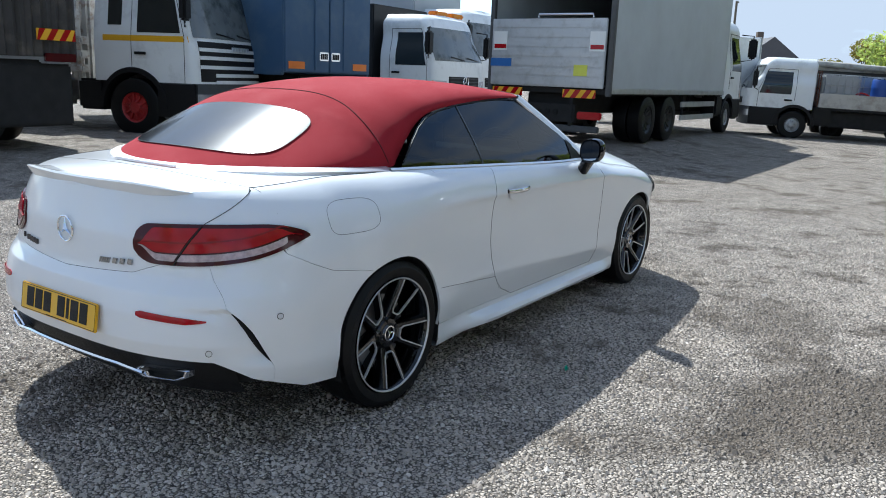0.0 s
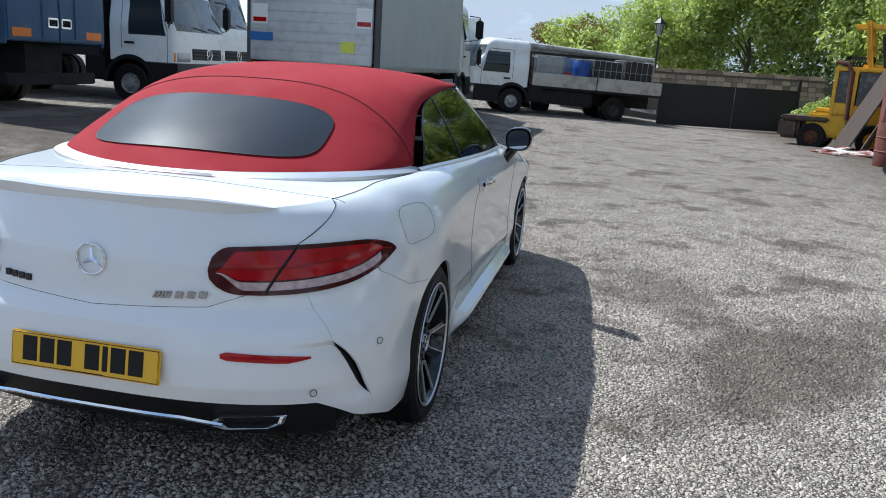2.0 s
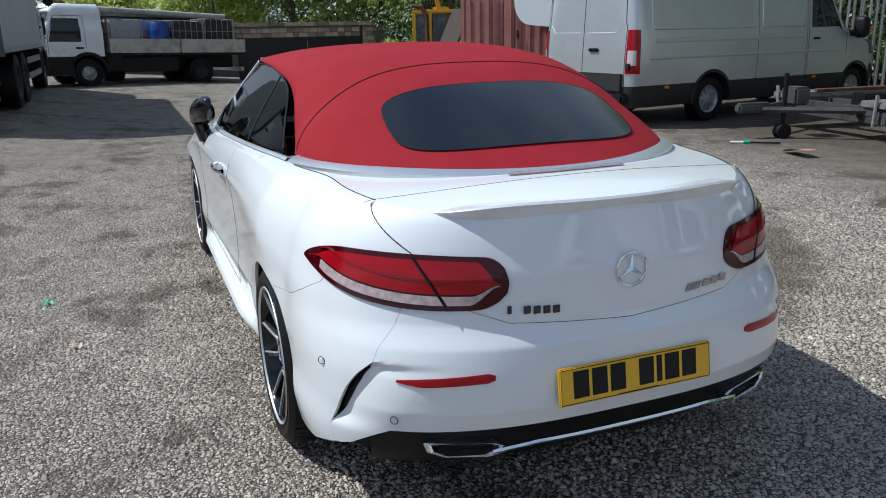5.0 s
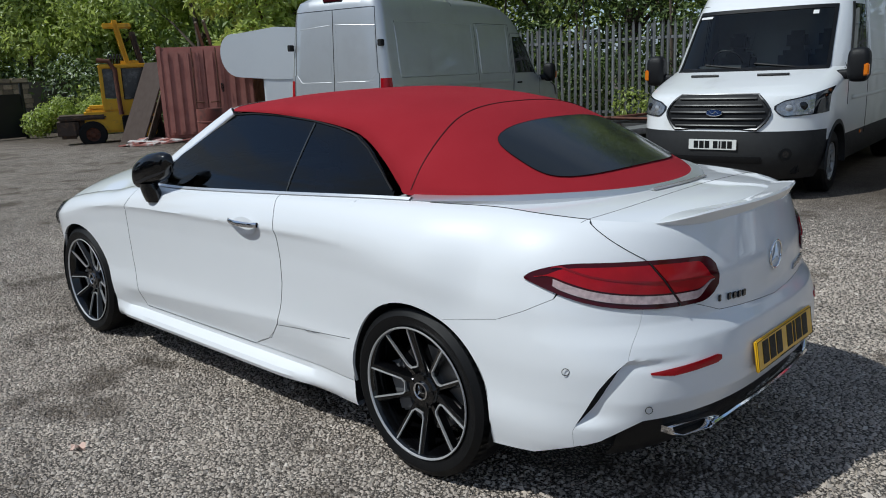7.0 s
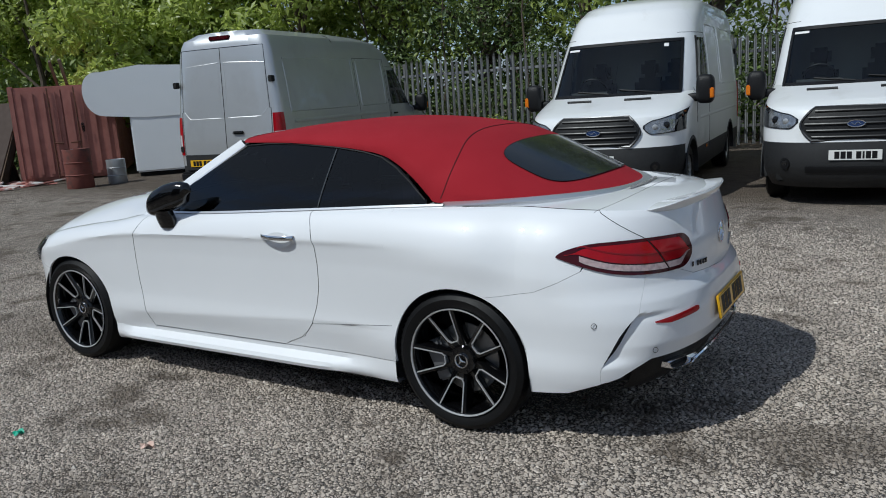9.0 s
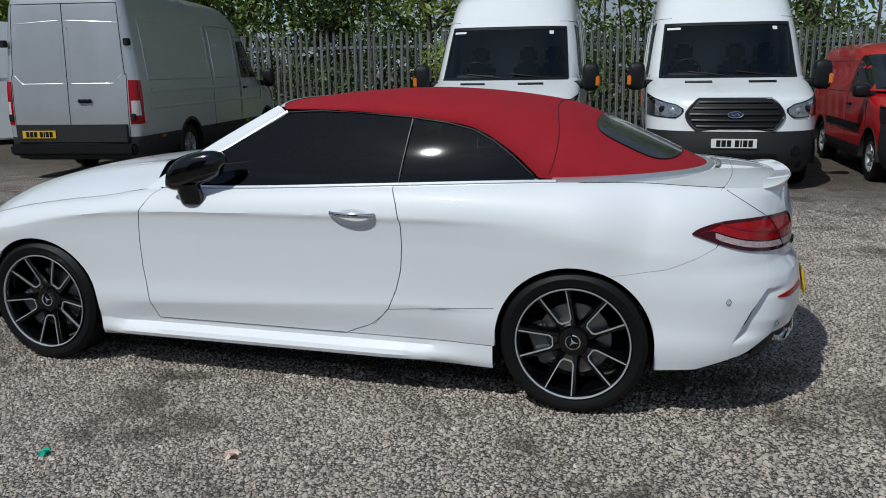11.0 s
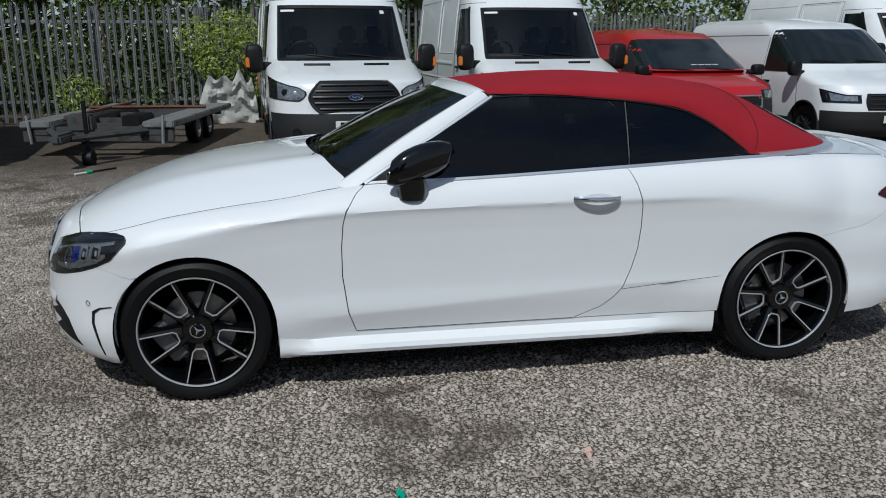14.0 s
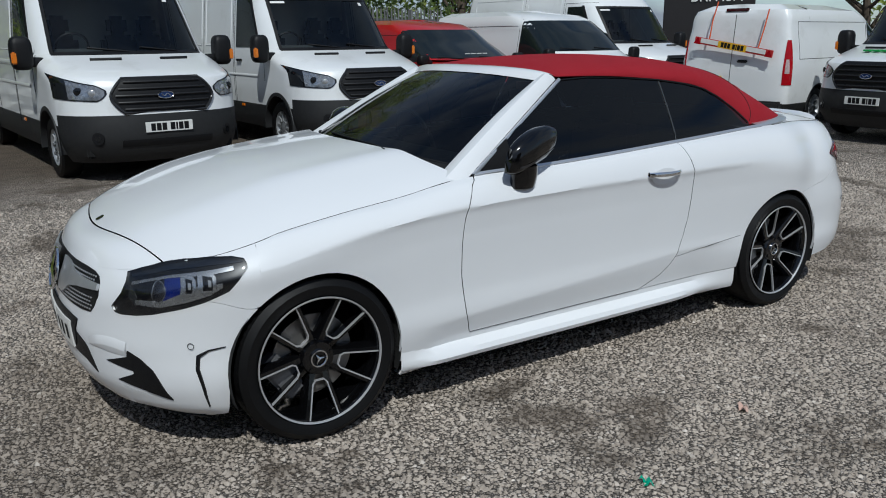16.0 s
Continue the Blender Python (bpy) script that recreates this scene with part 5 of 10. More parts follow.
both(bm, skin.patch(1.7147, 2, linear([(1.7147, 0.301), (1.7783, 0.338), (1.8584, 0.350), (2, 0.346)]), linear([(1.7147, 0.304), (1.7537, 0.402), (1.8194, 0.440), (2, 0.445)]), 24, 6), off=0.003, thick=0.01)
part("lower_intake", bm, PLASTIC, car, "black lower air intake")
bm = bmesh.new()
both(bm, skin.patch(skin.ux(3.25, 0.16), 2, lambda u: low_front(u) - 0.018, lambda u: low_front(u) + 0.006, 30, 2), off=0.006, thick=0.03)
part("front_lip", bm, PLASTIC, car)
bm = bmesh.new()
both(bm, skin.patch(1.800, 2, linear([(1.800, 0.486), (1.83, 0.372), (2, 0.360)]), linear([(1.800, 0.492), (1.87, 0.500), (2, 0.502)]), 24, 6), off=0.006, thick=0.012)
part("plate_holder", bm, PLASTIC, car, "black plate holder")
bm = bmesh.new()
both(bm, skin.patch(1.842, 2, 0.362, 0.470, 16, 4), off=0.012, thick=0.007)
fp = part("front_number_plate", bm, WHITE_PLATE, car, "white number plate")
for k in range(7):
    bm = bmesh.new()
    y = -0.205 + k * 0.066 + (0.02 if k > 3 else 0)
    add_grid(bm, [[on(y + a, z, 0.0132) for a in np.linspace(-0.016, 0.016, 3)] for z in (0.385, 0.415, 0.447)], True)
    part("character_bar", bm, DARK, fp)
bm = bmesh.new()
c = hood_pt(3.425, 0.0)
rows = [[c + Vector((math.cos(a) * 0.022 * r, math.sin(a) * 0.022 * r, 0.004 - 0.003 * r - math.cos(a) * 0.022 * r * 0.42)) for a in np.linspace(0, 2 * math.pi, 21)] for r in (0.02, 0.8, 1.0)]
add_grid(bm, rows)
part("bonnet_emblem", bm, GLOSS_BLACK, car)

# ---- ground ----
def smooth(t):
    t = min(max(t, 0), 1)
    return t * t * (3 - 2 * t)


def ground_z(x, y):
    rise = 0.24 * smooth((x * 0.5 + y * 0.6 - 4.5) / 4) * smooth((y - 0.8) / 2.6) * (1 - smooth((x - 19) / 4))
    rise -= 0.022 * min(max(0, x - 15), 45) * (1 - smooth((y + 5) / 7))
    return rise + 0.012 * noise.noise(Vector((x * 0.35, y * 0.35, 0))) * min(1, max(abs(x - 1.4) - 2.2, abs(y) - 1.0, 0))


def earth_shade_mask(n, l, co):
    """Ragged patches of trodden earth and one of painted lorry shade, from 0 to 1, over the yard's own coordinates."""
    big = n.new("ShaderNodeTexNoise")
    big.inputs["Scale"].default_value = 1.15
    big.inputs["Detail"].default_value = 12
    big.inputs["Roughness"].default_value = 0.72
    l.new(co.outputs["Object"], big.inputs["Vector"])
    sep = n.new("ShaderNodeSeparateXYZ")
    l.new(co.outputs["Object"], sep.inputs[0])
    r = n.new("ShaderNodeMapRange")
    r.inputs[1].default_value, r.inputs[2].default_value = 0.525, 0.60
    r.inputs[4].default_value = 0.78
    l.new(big.outputs["Fac"], r.inputs[0])
    # bare brown soil along the fence
    wave = n.new("ShaderNodeMath")
    wave.operation = "MULTIPLY_ADD"
    wave.inputs[1].default_value = 3.2
    l.new(big.outputs["Fac"], wave.inputs[0])
    l.new(sep.outputs["Y"], wave.inputs[2])
    fence = n.new("ShaderNodeMapRange")
    fence.inputs[1].default_value, fence.inputs[2].default_value = -3.6, -5.4
    fence.inputs[3].default_value, fence.inputs[4].default_value = 0.0, 0.9
    l.new(wave.outputs[0], fence.inputs[0])
    top = n.new("ShaderNodeMath")
    top.operation = "MAXIMUM"
    l.new(r.outputs[0], top.inputs[0])
    l.new(fence.outputs[0], top.inputs[1])
    last = top.outputs[0]
    # damp dark spots where vehicles have stood; the last, wide one paints lorry shade
    for x, y, rx, ry, turn, depth in ((1.35, -2.65, 1.45, 0.62, -28, 0.80), (2.6, -2.0, 0.8, 0.4, 10, 0.55), (3.75, 0.2, 0.9, 1.1, 0, 0.42), (2.0, 0.92, 0.22, 0.09, 10, 0.8), (1.76, 1.54, 0.16, 0.10, 30, 0.75), (-0.3, 1.55, 0.22, 0.12, 60, 0.8), (-1.5, 0.35, 0.5, 0.28, 20, 0.6), (8.5, 6.2, 5.5, 2.8, 0, 0.85)):
        mp = n.new("ShaderNodeMapping")
        mp.vector_type = "TEXTURE"
        mp.inputs["Location"].default_value = (x, y, 0)
        mp.inputs["Rotation"].default_value = (0, 0, radians(turn))
        mp.inputs["Scale"].default_value = (rx, ry, 50)
        l.new(co.outputs["Object"], mp.inputs["Vector"])
        ln = n.new("ShaderNodeVectorMath")
        ln.operation = "LENGTH"
        l.new(mp.outputs["Vector"], ln.inputs[0])
        rough_edge = n.new("ShaderNodeMath")
        rough_edge.operation = "MULTIPLY_ADD"
        rough_edge.inputs[1].default_value = -3.2
        l.new(big.outputs["Fac"], rough_edge.inputs[0])
        l.new(ln.outputs["Value"], rough_edge.inputs[2])
        spot = n.new("ShaderNodeMapRange")
        spot.inputs[1].default_value, spot.inputs[2].default_value = -0.55, -1.15
        spot.inputs[3].default_value, spot.inputs[4].default_value = 0.0, depth
        l.new(rough_edge.outputs[0], spot.inputs[0])
        mx = n.new("ShaderNodeMath")
        mx.operation = "MAXIMUM"
        l.new(last, mx.inputs[0])
        l.new(spot.outputs[0], mx.inputs[1])
        last = mx.outputs[0]
    return last


STONE_TONES = ((0.0, (0.325, 0.276, 0.230)), (0.2, (0.42, 0.358, 0.300)), (0.6, (0.475, 0.408, 0.344)), (0.94, (0.53, 0.458, 0.390)), (1.0, (0.68, 0.61, 0.535)))


def stone_ramp(n):
    ramp = n.new("ShaderNodeValToRGB")
    e = ramp.color_ramp.elements
    e[0].color = (*STONE_TONES[0][1], 1)
    e[1].color = (*STONE_TONES[-1][1], 1)
    for p, c in STONE_TONES[1:-1]:
        e.new(p).color = (*c, 1)
    return ramp


def gravel_material(name, chips=False):
    """Crushed stone with trodden earth between and its gaps shaded in the colour; chips are the loose pieces on top."""
    m = bpy.data.materials.new(name)
    m.use_nodes = True
    n, l = m.node_tree.nodes, m.node_tree.links
    b = n["Principled BSDF"]
    b.inputs["Roughness"].default_value = 0.72 if chips else 0.88
    b.inputs["Specular IOR Level"].default_value = 0.35 if chips else 0.25
    co = n.new("ShaderNodeTexCoord")
    ramp = stone_ramp(n)
    mud_shade = n.new("ShaderNodeMixRGB")
    mud_shade.inputs[2].default_value = (0.098, 0.076, 0.057, 1)
    fac = n.new("ShaderNodeMath")
    fac.operation = "MULTIPLY"
    fac.inputs[1].default_value = 0.88 if chips else 1.0
    l.new(earth_shade_mask(n, l, co), fac.inputs[0])
    l.new(fac.outputs[0], mud_shade.inputs["Fac"])
    wide = n.new("ShaderNodeTexNoise")
    wide.inputs["Scale"].default_value = 3.5
    wide.inputs["Detail"].default_value = 8
    wide.inputs["Roughness"].default_value = 0.7
    l.new(co.outputs["Object"], wide.inputs["Vector"])
    tone = n.new("ShaderNodeMapRange")
    tone.inputs[1].default_value, tone.inputs[2].default_value = 0.32, 0.68
    tone.inputs[3].default_value, tone.inputs[4].default_value = (0.70, 1.08) if chips else (0.88, 1.46)
    l.new(wide.outputs["Fac"], tone.inputs[0])
    hs = n.new("ShaderNodeHueSaturation")
    l.new(tone.outputs[0], hs.inputs["Value"])
    if chips:
        l.new(n.new("ShaderNodeNewGeometry").outputs["Random Per Island"], ramp.inputs["Fac"])
        l.new(ramp.outputs["Color"], mud_shade.inputs[1])
    else:
        vo = n.new("ShaderNodeTexVoronoi")
        vo.inputs["Scale"].default_value = 56
        ve = n.new("ShaderNodeTexVoronoi")
        ve.feature = "DISTANCE_TO_EDGE"
        ve.inputs["Scale"].default_value = 56
        v2 = n.new("ShaderNodeTexVoronoi")
        v2.inputs["Scale"].default_value = 125
        bend = n.new("ShaderNodeTexNoise")
        bend.inputs["Scale"].default_value = 60
        l.new(co.outputs["Object"], bend.inputs["Vector"])
        warp = n.new("ShaderNodeMixRGB")
        warp.blend_type = "LINEAR_LIGHT"
        warp.inputs["Fac"].default_value = 0.008
        l.new(co.outputs["Object"], warp.inputs[1])
        l.new(bend.outputs["Color"], warp.inputs[2])
        for t in (vo, ve, v2):
            l.new(warp.outputs["Color"], t.inputs["Vector"])
        bw = n.new("ShaderNodeSeparateXYZ")
        l.new(vo.outputs["Color"], bw.inputs[0])
        l.new(bw.outputs["X"], ramp.inputs["Fac"])
        # cell edges multiplied dark: shade in the gaps between stones, put into colour
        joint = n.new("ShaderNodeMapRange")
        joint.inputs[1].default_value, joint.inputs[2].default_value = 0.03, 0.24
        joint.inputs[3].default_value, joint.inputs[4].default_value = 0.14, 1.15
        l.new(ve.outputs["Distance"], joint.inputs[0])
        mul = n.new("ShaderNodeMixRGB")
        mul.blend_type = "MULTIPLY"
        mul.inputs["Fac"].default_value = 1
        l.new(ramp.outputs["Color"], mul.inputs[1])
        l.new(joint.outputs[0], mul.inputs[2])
        l.new(mul.outputs["Color"], mud_shade.inputs[1])
        add = n.new("ShaderNodeMath")
        add.operation = "MULTIPLY_ADD"
        add.inputs[1].default_value = 0.5
        l.new(v2.outputs["Distance"], add.inputs[0])
        l.new(vo.outputs["Distance"], add.inputs[2])
        bp = n.new("ShaderNodeBump")
        bp.invert = True
        bp.inputs["Strength"].default_value = 1.0
        bp.inputs["Distance"].default_value = 0.024
        l.new(add.outputs[0], bp.inputs["Height"])
        l.new(bp.outputs["Normal"], b.inputs["Normal"])
    l.new(mud_shade.outputs["Color"], hs.inputs["Color"])
    last = hs.outputs["Color"]
    l.new(last, b.inputs["Base Color"])
    return m


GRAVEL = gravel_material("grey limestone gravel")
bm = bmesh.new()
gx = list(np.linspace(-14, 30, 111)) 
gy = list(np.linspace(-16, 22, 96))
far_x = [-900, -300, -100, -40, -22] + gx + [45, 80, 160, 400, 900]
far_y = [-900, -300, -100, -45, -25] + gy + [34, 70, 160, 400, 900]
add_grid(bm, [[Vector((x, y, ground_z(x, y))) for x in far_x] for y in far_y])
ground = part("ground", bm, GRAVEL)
tagged(ground, "worn grey gravel yard with earthy patches", "ground", kind="structure")

def pod(bm, c, rx, ry, rz, e=0.55):
    """A rounded block, between a box and an ellipsoid."""
    f = lambda v, k: math.copysign(abs(v) ** k, v)
    rows = []
    for i in range(11):
        a = math.pi * i / 10 - math.pi / 2
        rows.append([Vector((c[0] + rx * f(math.cos(a), e) * f(math.cos(b), e), c[1] + ry * f(math.cos(a), e) * f(math.sin(b), e), c[2] + rz * f(math.sin(a), e))) for b in np.linspace(0, 2 * math.pi, 25)])
    add_grid(bm, rows)


# ---- vans ----
def plate(parent, m, text, yellow, w=0.52, h=0.111, bars=True):
    """A number plate on a vehicle, its characters as plain bars."""
    bm = bmesh.new()
    box(bm, -0.004, 0.004, -w / 2, w / 2, -h / 2, h / 2, 0.003)
    p = part("number_plate", bm, YELLOW_PLATE if yellow else WHITE_PLATE, parent, "yellow number plate" if yellow else "white number plate")
    p.matrix_basis = m
    bm = bmesh.new()
    cw, gap = 0.050 * w / 0.52, 0.061 * w / 0.52
    widths = [cw, cw, cw * 0.4, cw, None, cw, cw, cw]
    total = sum((c + 0.011 * w / 0.52) if c else 0.03 for c in widths)
    y = total / 2
    for c in widths:
        if c is None:
            y -= 0.03
            continue
        box(bm, 0.0045, 0.006, y - c, y, -0.0395 * h / 0.111, 0.0395 * h / 0.111)
        y -= c + 0.011 * w / 0.52
    part("plate_marking", bm, PLASTIC, p)
    return p


def road_wheel(parent, x, s, y, r, w, rim_mat, spokes=10, hub=0.0, rim_r=None, name="wheel"):
    """A van or lorry wheel: tyre, dished rim with holes between ribs."""
    h = new(name)
    h.parent = parent
    rim_r = rim_r or r * 0.62
    bm = bmesh.new()
    lathe(bm, [(-w / 2, rim_r), (-w / 2, r * 0.9), (-w / 2 + 0.025, r * 0.985), (0, r), (w / 2 - 0.025, r * 0.985), (w / 2, r * 0.9), (w / 2 - 0.004, rim_r * 1.05), (w / 2 - 0.02, rim_r)], 40)
    a = part("tyre", bm, RUBBER, h)
    bm = bmesh.new()
    d = w / 2 - 0.015
    lathe(bm, [(d - 0.02, rim_r * 1.01), (d, rim_r * 0.98), (d - 0.015, rim_r * 0.9), (d - 0.05, rim_r * 0.84), (d - 0.055 + hub * 0.5, rim_r * 0.5), (d - 0.03 + hub, rim_r * 0.36), (d - 0.02 + hub, 0.001)], 36)
    for k in range(spokes):
        t = 2 * math.pi * k / spokes
        rows = []
        for rr, hh in ((0.36, -0.028 + hub), (0.6, -0.035 + hub * 0.5), (0.88, -0.02)):
            c = Vector((math.cos(t) * rim_r * rr, 0, math.sin(t) * rim_r * rr))
            o = Vector((-math.sin(t), 0, math.cos(t))) * rim_r * 0.085
            rows.append([c - o + Vector((0, d + hh - 0.03, 0)), c - o * 0.7 + Vector((0, d + hh + 0.012, 0)), c + o * 0.7 + Vector((0, d + hh + 0.012, 0)), c + o + Vector((0, d + hh - 0.03, 0))])
        add_grid(bm, rows)
    part("rim", bm, rim_mat, h)
    h.matrix_basis = pose(x, y * s, r) @ pose(0, 0, 0, 0, 7 * x, 0 if s > 0 else 180)
    return h


def big_van(name, label, m, paint, length=5.98, wb=3.75, roof=2.74, plate_at="front", group="parked vans", lamp_trim=True):
    """A tall panel van, nose at the origin, pointing along +x, wheels on z = 0."""
    global CENTRE
    v = thing(name, label, "van", m, group)
    CENTRE = (-length / 2, 1.2)
    L = -length
    r_wh, ax_f = 0.345, -1.02
    ax_r = ax_f - wb
    ra = 0.42
    hump = roof - 2.25
    nose = linear([(0.22, -0.14), (0.30, -0.06), (0.45, 0.0), (0.62, 0.0), (0.72, -0.015), (0.80, -0.03), (0.95, -0.05), (1.08, -0.09), (1.12, -0.14), (1.18, -0.30), (1.26, -0.58), (1.34, -0.88), (1.375, -1.0),
                   (1.75, -1.30), (2.10, -1.58), (2.16, -1.63), (2.20, -1.67), (2.25 + hump * 0.45, -1.88), (2.25 + hump * 0.75, -2.15), (2.25 + hump * 0.93, -2.6), (roof, -3.3)])
    back = linear([(0.22, L + 0.05), (0.5, L), (1.0, L + 0.005), (1.4, L + 0.03), (roof - 0.2, L + 0.09), (roof - 0.05, L + 0.14), (roof, L + 0.25)])
    wz = table([(0.22, 0.95), (0.40, 1.005), (0.7, 1.028), (1.0, 1.03), (1.3, 1.025), (1.6, 0.995), (2.2, 0.925), (roof - 0.22, 0.865), (roof - 0.08, 0.79), (roof, 0.62)])
    sk = Shell(back, nose, lambda x, z: wz(z) - 0.012 * max(0, x + 1.4), lambda z: back(z) + 0.25, lambda z: nose(z) - (0.85 if z < 2.3 else 0.85 + (z - 2.3) * 0.6), 4.5, table([(0.3, 2.7), (1.1, 2.7), (1.4, 3.0), (2.2, 3.2), (roof, 2.4)]))

    def arc(xc):
        return lambda u: r_wh + math.sqrt(max(ra ** 2 - (sk.at(u, 0.6).x - xc) ** 2, 0))
    z_lo, z_cl = 0.30, 0.62
    bm = bmesh.new()
    add = lambda *a, **k: both(bm, sk.patch(*a, **k))
    ux = lambda x: (lambda z: sk.ux(x, z))
    add(-1, ux(ax_r - ra), 0.62, roof, 20, 22)
    add(ux(ax_r - ra), ux(ax_r + ra), lambda u: max(arc(ax_r)(u), 0.62), roof, 14, 22, ease="arch")
    uq = lambda k: (lambda z: sk.uy(k * sk.width(call(sk.fc, z), z), z, True))
    edge_to = lambda x: (lambda z: min(sk.ux(x, z), uq(0.815)(z)))
    add(ux(ax_r + ra), edge_to(ax_f - ra), 0.62, 2.06, 20, 18)
    add(ux(ax_r + ra), 2, 2.06, roof, 40, 20)
    add(ux(ax_f - ra), ux(ax_f + ra), lambda u: max(arc(ax_f)(u), 0.62), 1.10, 14, 10, ease="arch")
    add(ux(ax_f + ra), 2, 0.74, 1.10, 18, 8)
    add(ux(ax_f - ra), 2, 1.10, 1.375, 30, 12)
    add(edge_to(ax_f - ra), uq(0.815), 1.375, 2.06, 14, 14)
    top = [[Vector((p.x, p.y * q, roof + 0.012 * (1 - q * q))) for q in np.linspace(-1, 1, 9)] for p in [sk.at(u, roof) for u in np.linspace(-1, 2, 40)]]
    add_grid(bm, top)
    part("body", bm, paint, v)
    # grey lower cladding and bumpers
    bm = bmesh.new()
    add(-1, ux(ax_r - ra), z_lo, 0.62, 16, 5)
    add(ux(ax_r + ra), ux(ax_f - ra), z_lo, 0.62, 14, 5)
    add(ux(ax_f + ra), 2, 0.22, 0.74, 18, 8)
    for xc in (ax_r, ax_f):
        add(ux(xc - ra), ux(xc - ra * 0.74), lambda u, xc=xc: arc(xc)(u), 0.62, 4, 3)
        add(ux(xc + ra * 0.74), ux(xc + ra), lambda u, xc=xc: arc(xc)(u), 0.62, 4, 3)
        for s in (1, -1):
            y1 = sk.at(sk.ux(xc, 0.6), 0.6).y
            pts = [[Vector((xc + math.cos(a) * rr, s * (y1 + o), r_wh + math.sin(a) * rr)) for a in np.linspace(-0.1, math.pi + 0.1, 24)] for rr, o in ((ra + 0.05, -0.004), (ra + 0.045, 0.008), (ra, 0.010), (ra - 0.005, -0.25), (ra - 0.005, -0.35))]
            add_grid(bm, pts)
    part("cladding", bm, CLADDING, v, "dark grey bumpers and lower cladding")
    boxed("underbody", (L + 0.1, -0.25, -0.82, 0.82, 0.28, 0.55), DARK, v, 0.02)
    # front face
    scr = lambda q0, q1, z0, z1, nu=16, nv=12: sk.patch(lambda z: sk.uy(q0 * sk.width(call(sk.fc, z), z), z, True), lambda z: sk.uy(q1 * sk.width(call(sk.fc, z), z), z, True) if q1 else 2, z0, z1, nu, nv)
    bm = bmesh.new()
    both(bm, scr(0.835, 0, 1.37, 2.07), off=0.003, thick=0.006)
    part("windscreen", bm, glass_mat("van screen glass", (0.74, 0.79, 0.78)), v, "raked windscreen")
    # cab behind the screen
    CAB = mat("grey cab plastic", (0.09, 0.092, 0.095), 0.6, 0, 0.2, 8)
    bm = bmesh.new()
    box(bm, -1.95, -1.12, -0.84, 0.84, 1.02, 1.34, 0.06)
    box(bm, -1.75, -1.45, -0.80, -0.16, 1.30, 1.42, 0.05)
    part("dashboard", bm, CAB, v)
    boxed("bulkhead", (-2.62, -2.58, -0.88, 0.88, 0.6, 2.2), mat("grey bulkhead panel", (0.42, 0.42, 0.41), 0.7, 0, 0.15, 4), v, 0.01)
    for y in (-0.50, 0.22, 0.60):
        bm = bmesh.new()
        box(bm, -2.40, -2.22, y - 0.22, y + 0.22, 0.9, 1.58, 0.06)
        box(bm, -2.38, -2.26, y - 0.13, y + 0.13, 1.58, 1.82, 0.05)
        part("seat", bm, mat("dark cab cloth", (0.035, 0.036, 0.040), 0.9, 0, 0.3, 20), v)
    bm = bmesh.new()
    tube(bm, [Vector((-1.80 + 0.10 * math.sin(a), -0.48 + 0.19 * math.cos(a), 1.44 + 0.16 * math.sin(a))) for a in np.linspace(0, 2 * math.pi, 25)[:-1]], 0.015, 6, True)
    part("steering_wheel", bm, PLASTIC, v)
    bm = bmesh.new()
    both(bm, scr(0.80, 0.62, 1.985, 2.012, 3, 2), (-1,), 0.012, 0.002)
    part("screen_sticker", bm, WHITE_PLATE, v)
    bm = bmesh.new()
    both(bm, scr(0.66, 0.60, 1.965, 2.008, 3, 2), (1,), 0.012, 0.002)
    part("screen_sticker", bm, WHITE_PLATE, v)
    bm = bmesh.new()
    both(bm, scr(0.845, 0.812, 1.365, 2.07, 2, 12), off=0.009, thick=0.01)
    both(bm, scr(0.843, 0, 2.032, 2.075, 16, 2), off=0.009, thick=0.01)
    both(bm, scr(0.843, 0, 1.355, 1.388, 16, 2), off=0.009, thick=0.01)
    part("windscreen_seal", bm, PLASTIC, v)
    bm = bmesh.new()
    for q in (0.10, -0.55):
        a = [sk.at(sk.uy(abs(q + t * 0.5) * 0.9, 1.41, True), 1.41 + 0.05 * (0.5 - t) * (1 if q > 0 else 1)) for t in np.linspace(0, 1, 8)]
        a = [Vector((p.x + 0.015, (q + t * 0.5) * 0.9, p.z)) for p, t in zip(a, np.linspace(0, 1, 8))]
        tube(bm, a, 0.012, 5)
    part("wiper", bm, PLASTIC, v)
    bm = bmesh.new()
    g0, g1 = 0.765, 1.118
    both(bm, sk.patch(lambda z: sk.uy(0.555 - 0.13 * abs((z - 0.93) / 0.18) ** 1.6, z, True), 2, g0, g1, 12, 10), off=0.012, thick=0.02)
    grille = part("grille", bm, PLASTIC, v, "black slatted front grille")
    for k in range(5):
        z = lerp(g0 + 0.035, g1 - 0.035, k / 4)
        bm = bmesh.new()
        w = 0.515 - 0.13 * abs((z - 0.93) / 0.18) ** 1.6
        tube(bm, [Vector((sk.at(sk.uy(abs(y), z, True), z).x + 0.022, y, z)) for y in np.linspace(-w, w, 15)], 0.013, 6)
        part("slat", bm, mat("grille slat", (0.016, 0.016, 0.017), 0.4, 0.2, 0.2, 20), grille)
    bm = bmesh.new()
    w = [(0.56 - 0.13 * abs((z - 0.93) / 0.18) ** 1.6, z) for z in np.linspace(g0 - 0.004, g1 + 0.004, 11)]
    ring = [(y, z) for y, z in w] + [(-y, z) for y, z in w[::-1]]
    tube(bm, [Vector((sk.at(sk.uy(abs(y), z, True), z).x + 0.014, y, z)) for y, z in ring], 0.016, 6, True)
